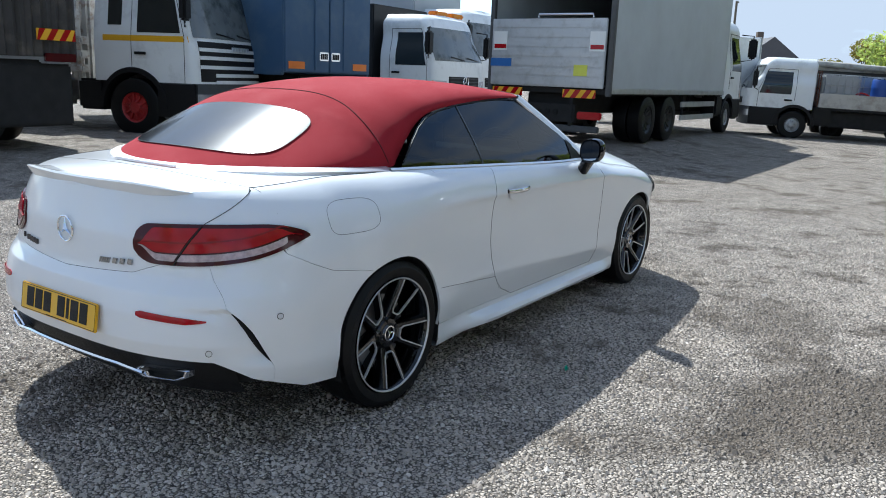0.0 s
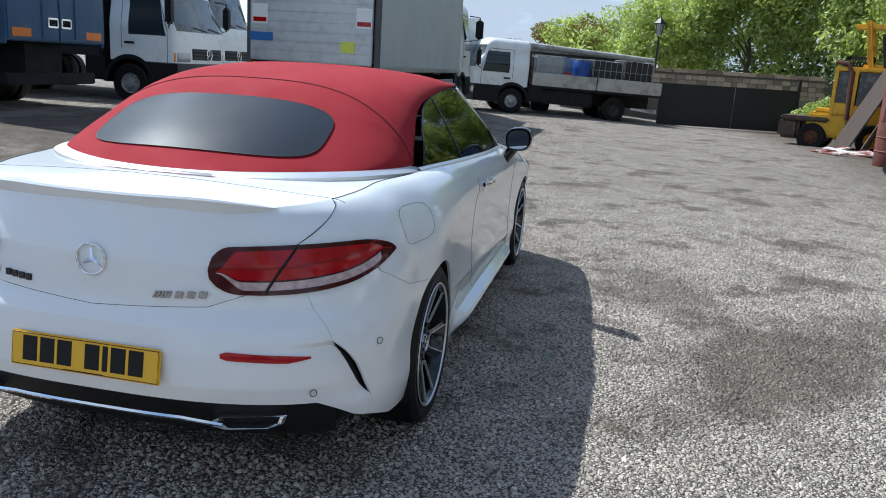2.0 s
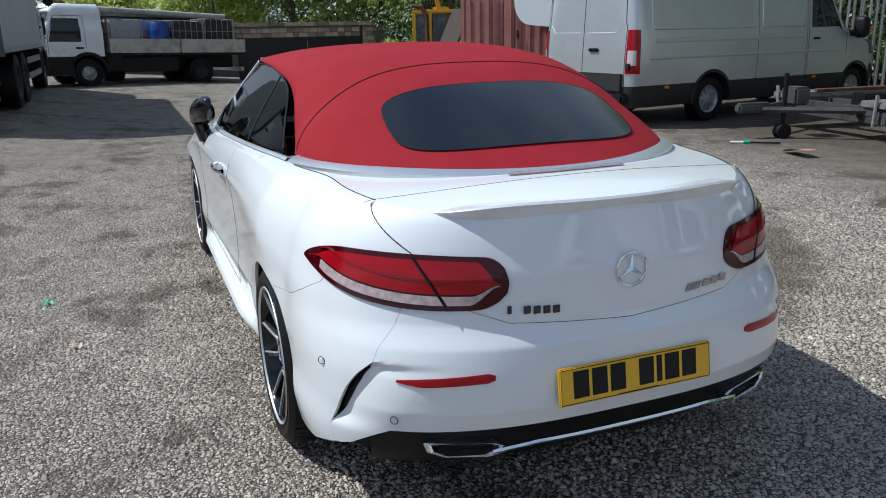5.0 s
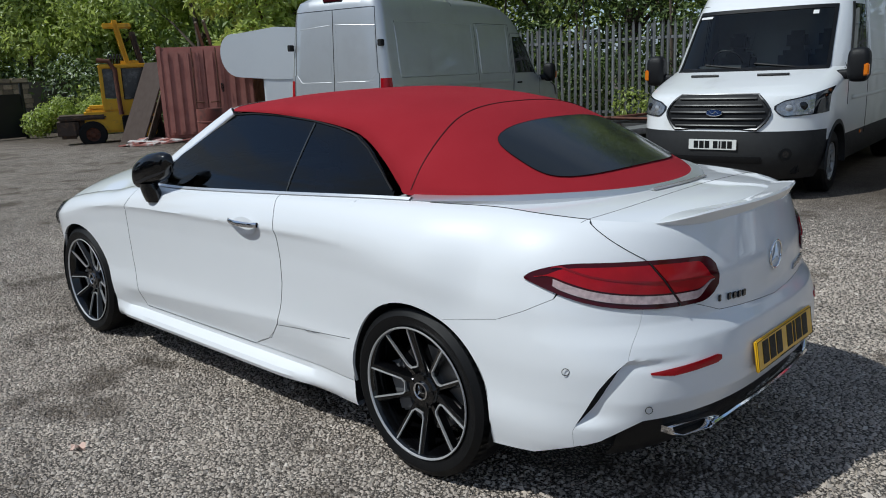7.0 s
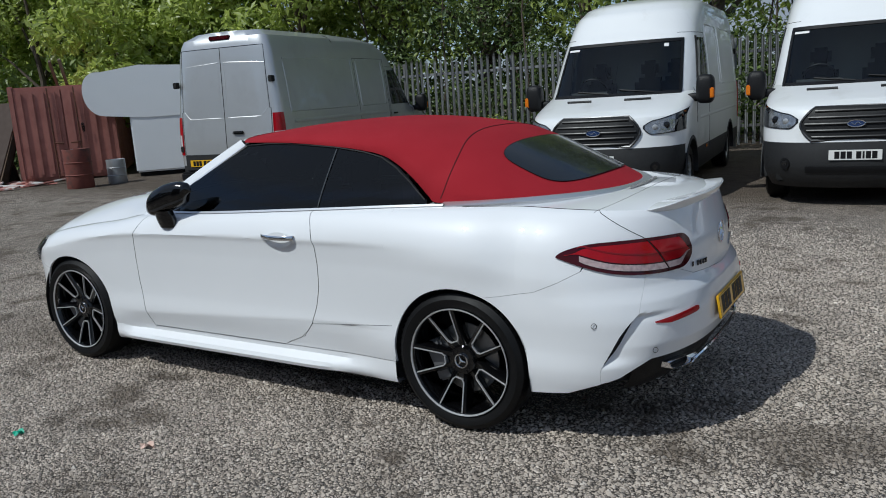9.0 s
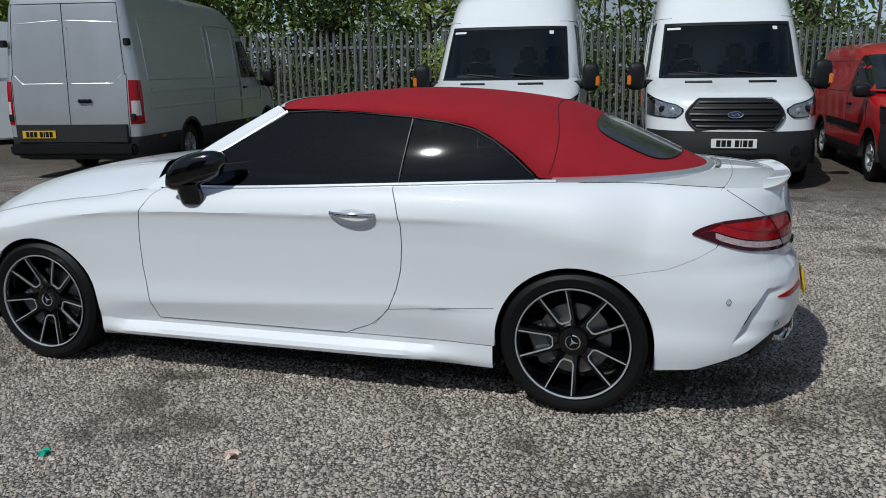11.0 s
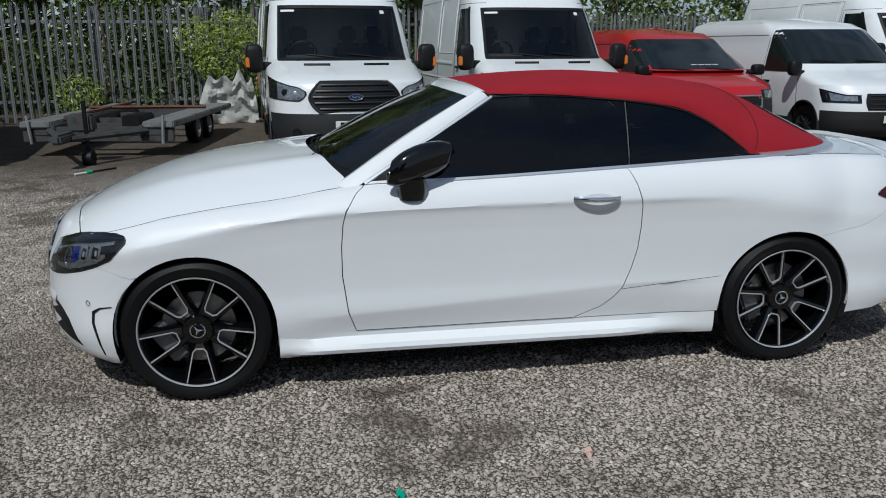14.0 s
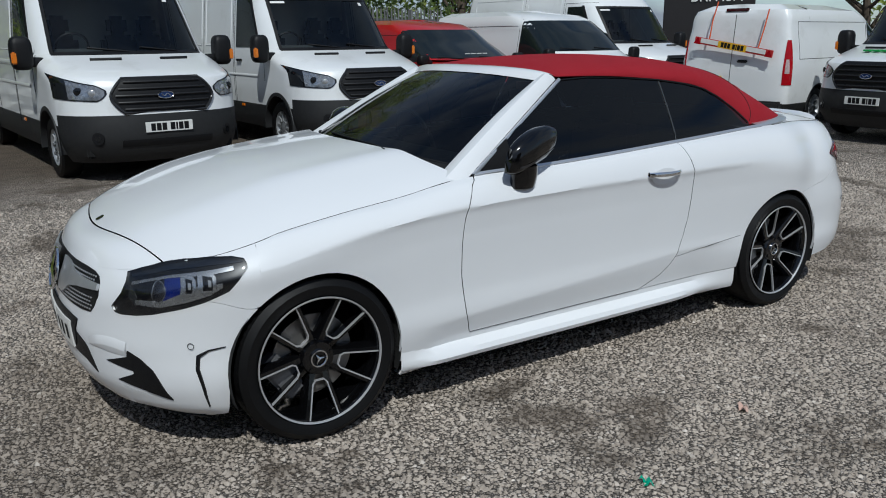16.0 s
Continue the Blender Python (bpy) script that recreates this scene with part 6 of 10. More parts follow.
    part("grille_frame", bm, mat("dark grille surround", (0.05, 0.05, 0.052), 0.3, 0.6, 0.2, 20), grille)
    bm = bmesh.new()
    x0 = sk.at(2, 0.94).x + 0.034
    rows = [[Vector((x0 + (0.010 if r < 1 else 0), math.cos(a) * 0.085 * r, 0.94 + math.sin(a) * 0.035 * r)) for a in np.linspace(0, 2 * math.pi, 25)] for r in (0.01, 0.9, 1.0)]
    add_grid(bm, rows)
    part("badge", bm, mat("blue oval badge", (0.02, 0.05, 0.16), 0.2, 0.3, 0.2, 30, coat=1), v, "blue oval badge with a chrome rim")
    bm = bmesh.new()
    tube(bm, [Vector((x0 + 0.006, math.cos(a) * 0.086, 0.94 + math.sin(a) * 0.036)) for a in np.linspace(0, 2 * math.pi, 25)[:-1]], 0.006, 5, True)
    tube(bm, [Vector((x0 + 0.012, y, 0.94 + 0.012 * math.sin(y * 90))) for y in np.linspace(-0.05, 0.05, 14)], 0.004, 4)
    part("badge_rim", bm, CHROME, v)
    for s in (1, -1):
        bm = bmesh.new()
        ua, ub = sk.ux(-0.66, 1.05), sk.uy(0.585, 1.0, True)
        along = lambda u: min(max((ub - u) / (ub - ua), 0), 1)
        tip = lambda u: smooth_step(along(u) / 0.16) ** 0.5
        h_lo = lambda u: lerp(0.965, 0.885 + 0.035 * along(u) ** 1.5, tip(u))
        h_hi = lambda u: lerp(1.000, 1.045 + 0.135 * along(u) ** 1.2, tip(u))
        both(bm, sk.patch(ua, ub, h_lo, h_hi, 22, 8), (s,), 0.008, 0.014)
        hl = part("headlight", bm, HEAD_DARK, v, "clear headlight with a dark outer corner")
        bm = bmesh.new()
        both(bm, sk.patch(lerp(ub, ua, 0.62), lerp(ub, ua, 0.03), lambda u: h_lo(u) + 0.012, lambda u: h_hi(u) - 0.014, 14, 6), (s,), 0.011, 0.014)
        part("reflector", bm, mat("bright lamp reflector", (0.62, 0.63, 0.65), 0.18, 0.75, 0.9, 30, coat=0.6), hl)
        for k, r in ((0.20, 0.036), (0.42, 0.044)):
            u = lerp(ub, ua, k)
            p = sk.at(u, (h_lo(u) + h_hi(u)) / 2)
            bm = bmesh.new()
            c = Vector((p.x + 0.014, s * (p.y + 0.008), p.z))
            n = Vector((0.9, s * 0.42, 0)).normalized()
            sd = n.cross(Vector((0, 0, 1)))
            add_grid(bm, [[c + n * (0.012 * (1 - f * f)) + (sd * math.cos(a) + Vector((0, 0, math.sin(a)))) * r * f for a in np.linspace(0, 2 * math.pi, 17)] for f in (0.0, 0.5, 0.8, 1.0)])
            part("bulb_lens", bm, HEAD_DARK if k > 0.3 else HEAD_GLASS, hl)
        # fog lamp, bonnet vent, mirror, side window
        bm = bmesh.new()
        p = sk.at(sk.uy(0.72, 0.5, True), 0.50)
        n = Vector((0.8, s * 0.6, 0)).normalized()
        c = Vector((p.x, s * p.y, 0.50))
        cyl(bm, c - n * 0.03, c + n * 0.006, 0.066, n=18)
        fog = part("fog_lamp", bm, PLASTIC, v)
        bm = bmesh.new()
        cyl(bm, c, c + n * 0.010, 0.036, n=18)
        part("fog_lens", bm, HEAD_DARK, fog)
        bm = bmesh.new()
        pv = [Vector((sk.at(sk.uy(y, 1.30, True), 1.30).x, s * y, 1.312)) for y in np.linspace(0.22, 0.55, 6)]
        tube(bm, pv, 0.018, 6)
        part("bonnet_vent", bm, PLASTIC, v)
        bm = bmesh.new()
        pod(bm, (-1.19, s * 1.16, 1.385), 0.105, 0.115, 0.185)
        pod(bm, (-1.23, s * 1.03, 1.285), 0.075, 0.12, 0.055)
        mr = part("door_mirror", bm, PLASTIC, v, "black door mirror with amber indicator")
        boxed("indicator", (-1.135, -1.082, min(s * 1.215, s * 1.278), max(s * 1.215, s * 1.278), 1.27, 1.40), AMBER, mr, 0.012)
        bm = bmesh.new()
        box(bm, -1.274, -1.268, min(s * 1.08, s * 1.23), max(s * 1.08, s * 1.23), 1.27, 1.53, 0.002)
        part("mirror_glass", bm, CHROME, mr)
        bm = bmesh.new()
        both(bm, sk.patch(lambda z: sk.ux(-2.38, z), lambda z: sk.ux(-1.57 - 0.60 * (z - 1.40), z), 1.40, 2.08, 10, 10), (s,), 0.006, 0.01)
        part("door_window", bm, VAN_GLASS, v)
        bm = bmesh.new()
        both(bm, sk.patch(lambda z: sk.ux(-1.59 - 0.60 * (z - 1.40), z), lambda z: sk.ux(-1.54 - 0.60 * (z - 1.40), z), 1.36, 2.1, 3, 10), (s,), 0.008, 0.01)
        part("window_trim", bm, PLASTIC, v)
        # door lines and pressed side panel
        bm = bmesh.new()
        for pts in ([(-2.45, 0.55), (-2.45, 2.15), (-1.75, 2.15)], [(-1.38, 0.95), (-1.38, 1.36)], [(-2.5, 0.55), (-2.5, 2.3)] if s < 0 else [(-2.45, 0.55), (-2.45, 0.6)], [(-3.75, 0.55), (-3.75, 2.3), (-2.5, 2.3)] if s < 0 else [(-2.45, 0.6), (-2.45, 0.62)]):
            fine = []
            for (xa, za), (xb, zb) in zip(pts, pts[1:]):
                fine += [(lerp(xa, xb, t), lerp(za, zb, t)) for t in np.linspace(0, 1, 12)]
            q = [sk.at(sk.ux(x, z), z) for x, z in fine]
            tube(bm, [Vector((p.x, s * (p.y + 0.0005), p.z)) for p in q], 0.004, 4)
        tagged(part("door_joint", bm, DARK, v), kind="stuff")
        bm = bmesh.new()
        for z0, z1, xa, xb in ((1.22, 1.30, L + 0.5, -2.6), (0.98, 1.04, L + 0.4, -1.6)):
            rows = [[Vector((x, s * (sk.at(sk.ux(x, z), z).y + o), z)) for z, o in ((z0, -0.004), (z0 + 0.02, 0.008), (z1 - 0.02, 0.008), (z1, -0.004))] for x in np.linspace(xa, xb, 20)]
            add_grid(bm, rows)
        for xa, xb in ((L + 0.45, -3.85), (-3.65, -2.6)):
            for z0, z1 in ((1.42, 2.28),):
                fine = [(xa, z0), (xb, z0), (xb, z1), (xa, z1), (xa, z0)]
                pts = []
                for (x1, y1), (x2, y2) in zip(fine, fine[1:]):
                    pts += [(lerp(x1, x2, t), lerp(y1, y2, t)) for t in np.linspace(0, 1, 10)[:-1]]
                tube(bm, [Vector((x, s * (sk.at(sk.ux(x, z), z).y - 0.004), z)) for x, z in pts], 0.012, 5, True)
        part("side_pressing", bm, paint, v)
        bm = bmesh.new()
        p = sk.at(sk.ux(-2.28, 1.22), 1.22)
        box(bm, -2.33, -2.17, min(s * (p.y - 0.01), s * (p.y + 0.03)), max(s * (p.y - 0.01), s * (p.y + 0.03)), 1.20, 1.235, 0.008)
        part("handle", bm, PLASTIC, v)
        for x in (ax_r - 1.0, ax_f - 1.2):
            if x > L + 0.3:
                p = sk.at(sk.ux(x, 0.58), 0.58)
                boxed("side_marker", (x - 0.05, x + 0.05, min(s * (p.y - 0.01), s * (p.y + 0.012)), max(s * (p.y - 0.01), s * (p.y + 0.012)), 0.56, 0.60), AMBER, v, 0.005)
        # tail lamp
        bm = bmesh.new()
        both(bm, sk.patch(lambda z: sk.uy(0.90, z), lambda z: sk.ux(L + 0.20, z), 0.80, 1.42, 8, 10), (s,), 0.010, 0.02)
        tl = part("tail_lamp", bm, LAMP_RED, v, "tall red tail lamp")
        bm = bmesh.new()
        both(bm, sk.patch(lambda z: sk.uy(0.925, z), lambda z: sk.ux(L + 0.13, z), 0.92, 1.13, 6, 6), (s,), 0.014, 0.01)
        part("clear_lens", bm, mat("pale lens", (0.7, 0.66, 0.66), 0.15, 0, 0.3, 50, coat=1), tl)
        for xw in (ax_f, ax_r):
            road_wheel(v, xw, s, 0.87, r_wh, 0.235, STEEL_WHEEL, 10, 0.01)
    # rear doors
    bm = bmesh.new()
    tube(bm, [Vector((back(z) - 0.001, 0, z)) for z in np.linspace(0.62, roof - 0.25, 20)], 0.006, 4)
    for s in (1, -1):
        fine = [(0.06, 1.38), (0.70, 1.38), (0.84, 1.52), (0.80, 2.22), (0.06, 2.26), (0.06, 1.38)]
        pts = []
        for (y1, z1), (y2, z2) in zip(fine, fine[1:]):
            pts += [(lerp(y1, y2, t), lerp(z1, z2, t)) for t in np.linspace(0, 1, 8)[:-1]]
        pm = bmesh.new()
        tube(pm, [Vector((sk.at(sk.uy(y, z), z).x + 0.009, s * y, z)) for y, z in pts], 0.012, 6, True)
        part("door_pressing", pm, paint, v)
        tube(bm, [Vector((sk.at(sk.uy(y, z), z).x - 0.001, s * y, z)) for y, z in [(0.88, z) for z in np.linspace(0.62, 1.5, 8)] + [(lerp(0.86, 0.80, t), lerp(1.5, roof - 0.25, t)) for t in np.linspace(0, 1, 8)] + [(y, roof - 0.25) for y in np.linspace(0.79, 0, 8)]], 0.005, 4)
        for z in (0.90, 1.95):
            box(bm, L + 0.03, L + 0.12, min(s * 0.90, s * 0.98), max(s * 0.90, s * 0.98), z - 0.05, z + 0.05, 0.01)
    part("rear_door_joint", bm, DARK, v)
    bm = bmesh.new()
    box(bm, L - 0.07, L + 0.1, -0.96, 0.96, 0.36, 0.52, 0.03)
    part("rear_step", bm, PLASTIC, v)
    bm = bmesh.new()
    box(bm, L - 0.012, L + 0.05, -0.86, 0.86, 0.54, 0.80, 0.01)
    part("rear_panel", bm, CLADDING, v)
    bm = bmesh.new()
    box(bm, L - 0.03, L + 0.03, -0.36, -0.14, 1.11, 1.16, 0.02)
    part("rear_handle", bm, PLASTIC, v)
    bm = bmesh.new()
    box(bm, back(roof - 0.1) - 0.03, back(roof - 0.1) + 0.05, -0.2, 0.2, roof - 0.13, roof - 0.06, 0.015)
    part("high_brake_lamp", bm, LAMP_DARK, v)
    plate(v, pose(0.012 + nose(0.60), 0, 0.60), "", False)
    bm = bmesh.new()
    both(bm, sk.patch(lambda z: sk.uy(0.50, z, True), 2, 0.40, 0.475, 10, 3), off=0.006, thick=0.01)
    part("lower_intake", bm, PLASTIC, v)
    pr = plate(v, pose(L - 0.02, 0.50, 0.66) @ pose(0, 0, 0, 0, 0, 180), "", True)
    CENTRE = (1.0, 0.6)
    return v


def facing(x, y, dx, dy, z=0.0):
    return pose(x, y, z, 0, 0, math.degrees(math.atan2(dy, dx)))


big_van("panel_van", "white high-roof panel van with grey bumpers facing the yard", facing(1.76, -5.50, -0.085, 0.996), VAN_WHITE)
big_van("panel_van", "white high-roof panel van with a slatted black grille", facing(-1.10, -5.86, -0.05, 0.998), VAN_WHITE)
big_van("panel_van", "silver-grey long high-roof panel van, its rear doors closed", facing(7.98 + 0.16 * 6.7, -5.25 - 0.985 * 6.7, 0.16, -0.985), VAN_GREY, length=6.55, wb=3.75)



def small_van(name, label, m, paint, length, height, width, wb, style, group="parked vans"):
    """A low panel van, nose at the origin, pointing along +x."""
    global CENTRE
    v = thing(name, label, "van", m, group)
    L, H, W = -length, height, width / 2
    CENTRE = (L / 2, 0.9)
    r_wh, ra, ax_f = 0.32, 0.375, -0.90
    ax_r = ax_f - wb
    hood = 0.62 if style == "red" else 0.56
    nose = linear([(0.20, -0.12), (0.30, -0.03), (0.45, 0.0), (0.60, 0.0), (0.74, -0.03), (0.86, -0.07), (0.96, -0.15), (1.02, -0.32), (1.08, -0.55), (1.15, -0.80), (H * 0.63, -0.98), (H * 0.80, -1.38), (H * 0.90, -1.68), (H * 0.945, -1.86), (H * 0.985, -2.2), (H, -2.7)])
    back = linear([(0.20, L + 0.06), (0.45, L), (0.9, L), (1.2, L + 0.02), (H - 0.15, L + 0.07), (H - 0.04, L + 0.12), (H, L + 0.22)])
    wz = table([(0.20, W - 0.07), (0.35, W - 0.02), (0.6, W), (0.95, W), (1.15, W - 0.015), (H * 0.8, W - 0.09), (H - 0.12, W - 0.15), (H - 0.03, W - 0.24), (H, W - 0.38)])
    sk = Shell(back, nose, lambda x, z: wz(z) - 0.02 * max(0, x + 1.2), lambda z: back(z) + 0.22, lambda z: nose(z) - 0.75, 4.0, table([(0.3, 2.6), (1.0, 2.6), (1.2, 2.9), (H, 2.8)]))

    def arc(xc):
        return lambda u: r_wh + math.sqrt(max(ra ** 2 - (sk.at(u, 0.6).x - xc) ** 2, 0))
    ux = lambda x: (lambda z: sk.ux(x, z))
    zc = 0.42
    zb = 0.77 if style == "red" else 0.58 if style != "custom" else 0.50
    bm = bmesh.new()
    add = lambda *a, **k: both(bm, sk.patch(*a, **k))
    add(-1, ux(ax_r - ra), zc, H, 20, 18)
    add(ux(ax_r - ra), ux(ax_r + ra), lambda u: max(arc(ax_r)(u), zc), H, 14, 18, ease="arch")
    add(ux(ax_r + ra), ux(ax_f - ra), zc, H, 18, 18)
    add(ux(ax_f - ra), ux(ax_f + ra), lambda u: max(arc(ax_f)(u), zc), 0.95, 14, 8, ease="arch")
    add(ux(ax_f + ra), 2, zb, 0.95, 16, 8)
    add(ux(ax_f - ra), 2, 0.95, 1.16, 26, 10)
    add(ux(ax_f - ra), 2, 1.16, H, 26, 20)
    add_grid(bm, [[Vector((p.x, p.y * q, H + 0.015 * (1 - q * q))) for q in np.linspace(-1, 1, 9)] for p in [sk.at(u, H) for u in np.linspace(-1, 2, 36)]])
    part("body", bm, paint, v)
    bm = bmesh.new()
    add(-1, ux(ax_r - ra), 0.26, zc, 14, 4)
    add(ux(ax_r + ra), ux(ax_f - ra), 0.24, zc, 14, 4)
    add(ux(ax_f + ra), 2, 0.20, zb, 16, 8)
    for xc in (ax_r, ax_f):
        add(ux(xc - ra), ux(xc - ra * 0.93), lambda u, xc=xc: arc(xc)(u), zc, 3, 2)
        add(ux(xc + ra * 0.93), ux(xc + ra), lambda u, xc=xc: arc(xc)(u), zc, 3, 2)
        for s in (1, -1):
            y1 = sk.at(sk.ux(xc, 0.6), 0.6).y
            add_grid(bm, [[Vector((xc + math.cos(a) * rr, s * (y1 + o), r_wh + math.sin(a) * rr)) for a in np.linspace(-0.1, math.pi + 0.1, 24)] for rr, o in ((ra + 0.02, -0.003), (ra + 0.015, 0.004), (ra, 0.004), (ra - 0.005, -0.25), (ra - 0.005, -0.33))])
    part("cladding", bm, CLADDING, v, "dark grey bumpers and lower cladding")
    boxed("underbody", (L + 0.1, -0.25, -W + 0.22, W - 0.22, 0.22, 0.5), DARK, v, 0.02)
    fy = lambda k, z: sk.uy(k * sk.width(call(sk.fc, z), z), z, True)
    bm = bmesh.new()
    z0, z1 = H * 0.635, H * 0.905
    both(bm, sk.patch(lambda z: fy(0.90, z), 2, z0, z1, 16, 12), off=0.005, thick=0.01)
    ws = part("windscreen", bm, VAN_GLASS, v, "dark windscreen")
    bm = bmesh.new()
    for y0 in (0.45, -0.25):
        tube(bm, [Vector((sk.at(fy(abs(y0 - t * 0.5) / W, z0 + 0.03), z0 + 0.03).x + 0.012, y0 - t * 0.5, z0 + 0.02 + 0.04 * t)) for t in np.linspace(0, 1, 6)], 0.01, 5)
    part("wiper", bm, PLASTIC, v)
    if style == "red":
        bm = bmesh.new()
        for i in range(4):
            y = 0.18 - i * 0.12
            x = sk.at(fy(abs(y) / W, z0 + 0.10), z0 + 0.10).x
            box(bm, x + 0.004, x + 0.012, y - 0.05, y + 0.05, z0 + 0.07, z0 + 0.11)
        part("dashboard_paper", bm, WHITE_PLATE, v)
    g0, g1, gw = (0.66, 0.80, 0.42) if style == "red" else (0.60, 0.84, 0.52)
    bm = bmesh.new()
    both(bm, sk.patch(lambda z: sk.uy(gw - 0.25 * abs(z - (g0 + g1) / 2), z, True), 2, g0, g1, 10, 5), off=0.008, thick=0.02)
    gr = part("grille", bm, PLASTIC, v, "black front grille")
    for z in np.linspace(g0 + 0.03, g1 - 0.03, 4):
        bm = bmesh.new()
        tube(bm, [Vector((sk.at(sk.uy(abs(y), z, True), z).x + 0.014, y, z)) for y in np.linspace(-gw + 0.06, gw - 0.06, 11)], 0.009, 5)
        part("slat", bm, CLADDING, gr)
    if style == "red":
        bm = bmesh.new()
        ring = [(gw + 0.02, g0 - 0.005), (gw + 0.03, g1 + 0.02), (-gw - 0.03, g1 + 0.02), (-gw - 0.02, g0 - 0.005)]
        ring = [(lerp(a[0], b[0], t), lerp(a[1], b[1], t)) for a, b in zip(ring, ring[1:] + ring[:1]) for t in np.linspace(0, 1, 8)[:-1]]
        tube(bm, [Vector((sk.at(sk.uy(abs(y), z, True), z).x + 0.010, y, z)) for y, z in ring], 0.014, 6, True)
        part("grille_frame", bm, CHROME, gr)
    bm = bmesh.new()
    x0 = sk.at(2, 0.74).x + 0.025
    c = Vector((x0, 0, (g0 + g1) / 2))
    bm.faces.new([bm.verts.new(c + Vector((0.004, y, z))) for y, z in ((0, 0.085), (0.05, 0.0), (0, -0.085), (-0.05, 0.0))])
    tube(bm, [c + Vector((0.004, y, z)) for y, z in ((0, 0.085), (0.05, 0.0), (0, -0.085), (-0.05, 0.0))], 0.008, 5, True)
    part("emblem", bm, CHROME, v)
    for s in (1, -1):
        bm = bmesh.new()
        both(bm, sk.patch(lambda z: sk.ux(-0.62 + 0.5 * (0.95 - z), z), lambda z: sk.uy(gw + 0.05, z, True), lambda u: 0.775 if style == "red" else 0.70, lambda u: 0.90 + 0.34 * max(0, 1.5 - u) if style == "red" else 0.82 + 0.24 * max(0, 1.5 - u), 10, 7), (s,), 0.006, 0.012)
        hl = part("headlight", bm, HEAD_DARK, v, "clear headlight")
        bm = bmesh.new()
        both(bm, sk.patch(lambda z: sk.ux(-0.48 + 0.5 * (0.95 - z), z), lambda z: sk.uy(gw + 0.10, z, True), lambda u: 0.79 if style == "red" else 0.73, lambda u: 0.885 + 0.30 * max(0, 1.5 - u) if style == "red" else 0.80 + 0.20 * max(0, 1.5 - u), 8, 5), (s,), 0.010, 0.010)
        part("reflector", bm, mat("bright lamp reflector", (0.62, 0.63, 0.65), 0.18, 0.75, 0.9, 30, coat=0.6), hl)
        bm = bmesh.new()
        both(bm, sk.patch(lambda z: sk.ux(-2.05, z), lambda z: sk.ux(-1.18 - 0.75 * (z - 1.12), z), 1.12, H * 0.90, 8, 8), (s,), 0.005, 0.01)
        part("door_window", bm, VAN_GLASS, v)
        bm = bmesh.new()
        pod(bm, (-1.08, s * (W + 0.09), 1.19 if style != "red" else 1.16), 0.08, 0.10, 0.12 if style != "red" else 0.085)
        cyl(bm, (-1.1, s * (W - 0.08), 1.12), (-1.08, s * (W + 0.06), 1.12), 0.035, n=10)
        part("door_mirror", bm, PLASTIC, v, "black door mirror")
        bm = bmesh.new()
        for pts in ([(-2.10, 0.35), (-2.10, H * 0.92)], [(-1.10, 0.45), (-1.12, 1.10)], [(-2.15, 1.12), (L + 0.4, 1.12), (L + 0.4, H * 0.86), (-2.15, H * 0.86)]):
            fine = [(lerp(a[0], b[0], t), lerp(a[1], b[1], t)) for a, b in zip(pts, pts[1:]) for t in np.linspace(0, 1, 10)]
            tube(bm, [Vector((x, s * (sk.at(sk.ux(x, z), z).y + 0.0005), z)) for x, z in fine], 0.004, 4)
        part("door_joint", bm, DARK, v)
        bm = bmesh.new()
        p = sk.at(sk.ux(-1.95, 0.95), 0.95)
        box(bm, -2.02, -1.86, min(s * (p.y - 0.01), s * (p.y + 0.03)), max(s * (p.y - 0.01), s * (p.y + 0.03)), 0.94, 0.975, 0.008)
        part("handle", bm, PLASTIC, v)
        if style == "red":
            bm = bmesh.new()
            both(bm, sk.patch(lambda z: sk.ux(ax_r + ra + 0.05, z), lambda z: sk.ux(ax_f - ra - 0.05, z), 0.62, 0.72, 10, 2), (s,), 0.015, 0.02)
            part("rubbing_strip", bm, PLASTIC, v)
        bm = bmesh.new()
        both(bm, sk.patch(lambda z: sk.uy(W * 0.90, z), lambda z: sk.ux(L + 0.17, z), 0.72, 1.42, 6, 8), (s,), 0.008, 0.02)
        tl = part("tail_lamp", bm, LAMP_RED, v, "tall red tail lamp")
        bm = bmesh.new()
        both(bm, sk.patch(lambda z: sk.uy(W * 0.93, z), lambda z: sk.ux(L + 0.11, z), 0.90, 1.12, 5, 5), (s,), 0.011, 0.01)
        part("clear_lens", bm, LAMP_CLEAR, tl)
        for xw in (ax_f, ax_r):
            road_wheel(v, xw, s, W - 0.14, r_wh, 0.21, STEEL_WHEEL if style != "trafic" else BLACK_WHEEL, 7 if style == "red" else 9, 0.0, r_wh * 0.64)
    bm = bmesh.new()
    tube(bm, [Vector((back(z) - 0.001, 0, z)) for z in np.linspace(0.5, H - 0.15, 14)], 0.005, 4)
    part("rear_door_joint", bm, DARK, v)
    bm = bmesh.new()
    box(bm, L - 0.05, L + 0.1, -W + 0.06, W - 0.06, 0.30, 0.46, 0.03)
    part("rear_bumper", bm, CLADDING, v)
    plate(v, pose(0.014 + nose(0.47), 0, 0.47), "", False)
    plate(v, pose(L - 0.012, 0.40, 0.78) @ pose(0, 0, 0, 0, 0, 180), "", True)
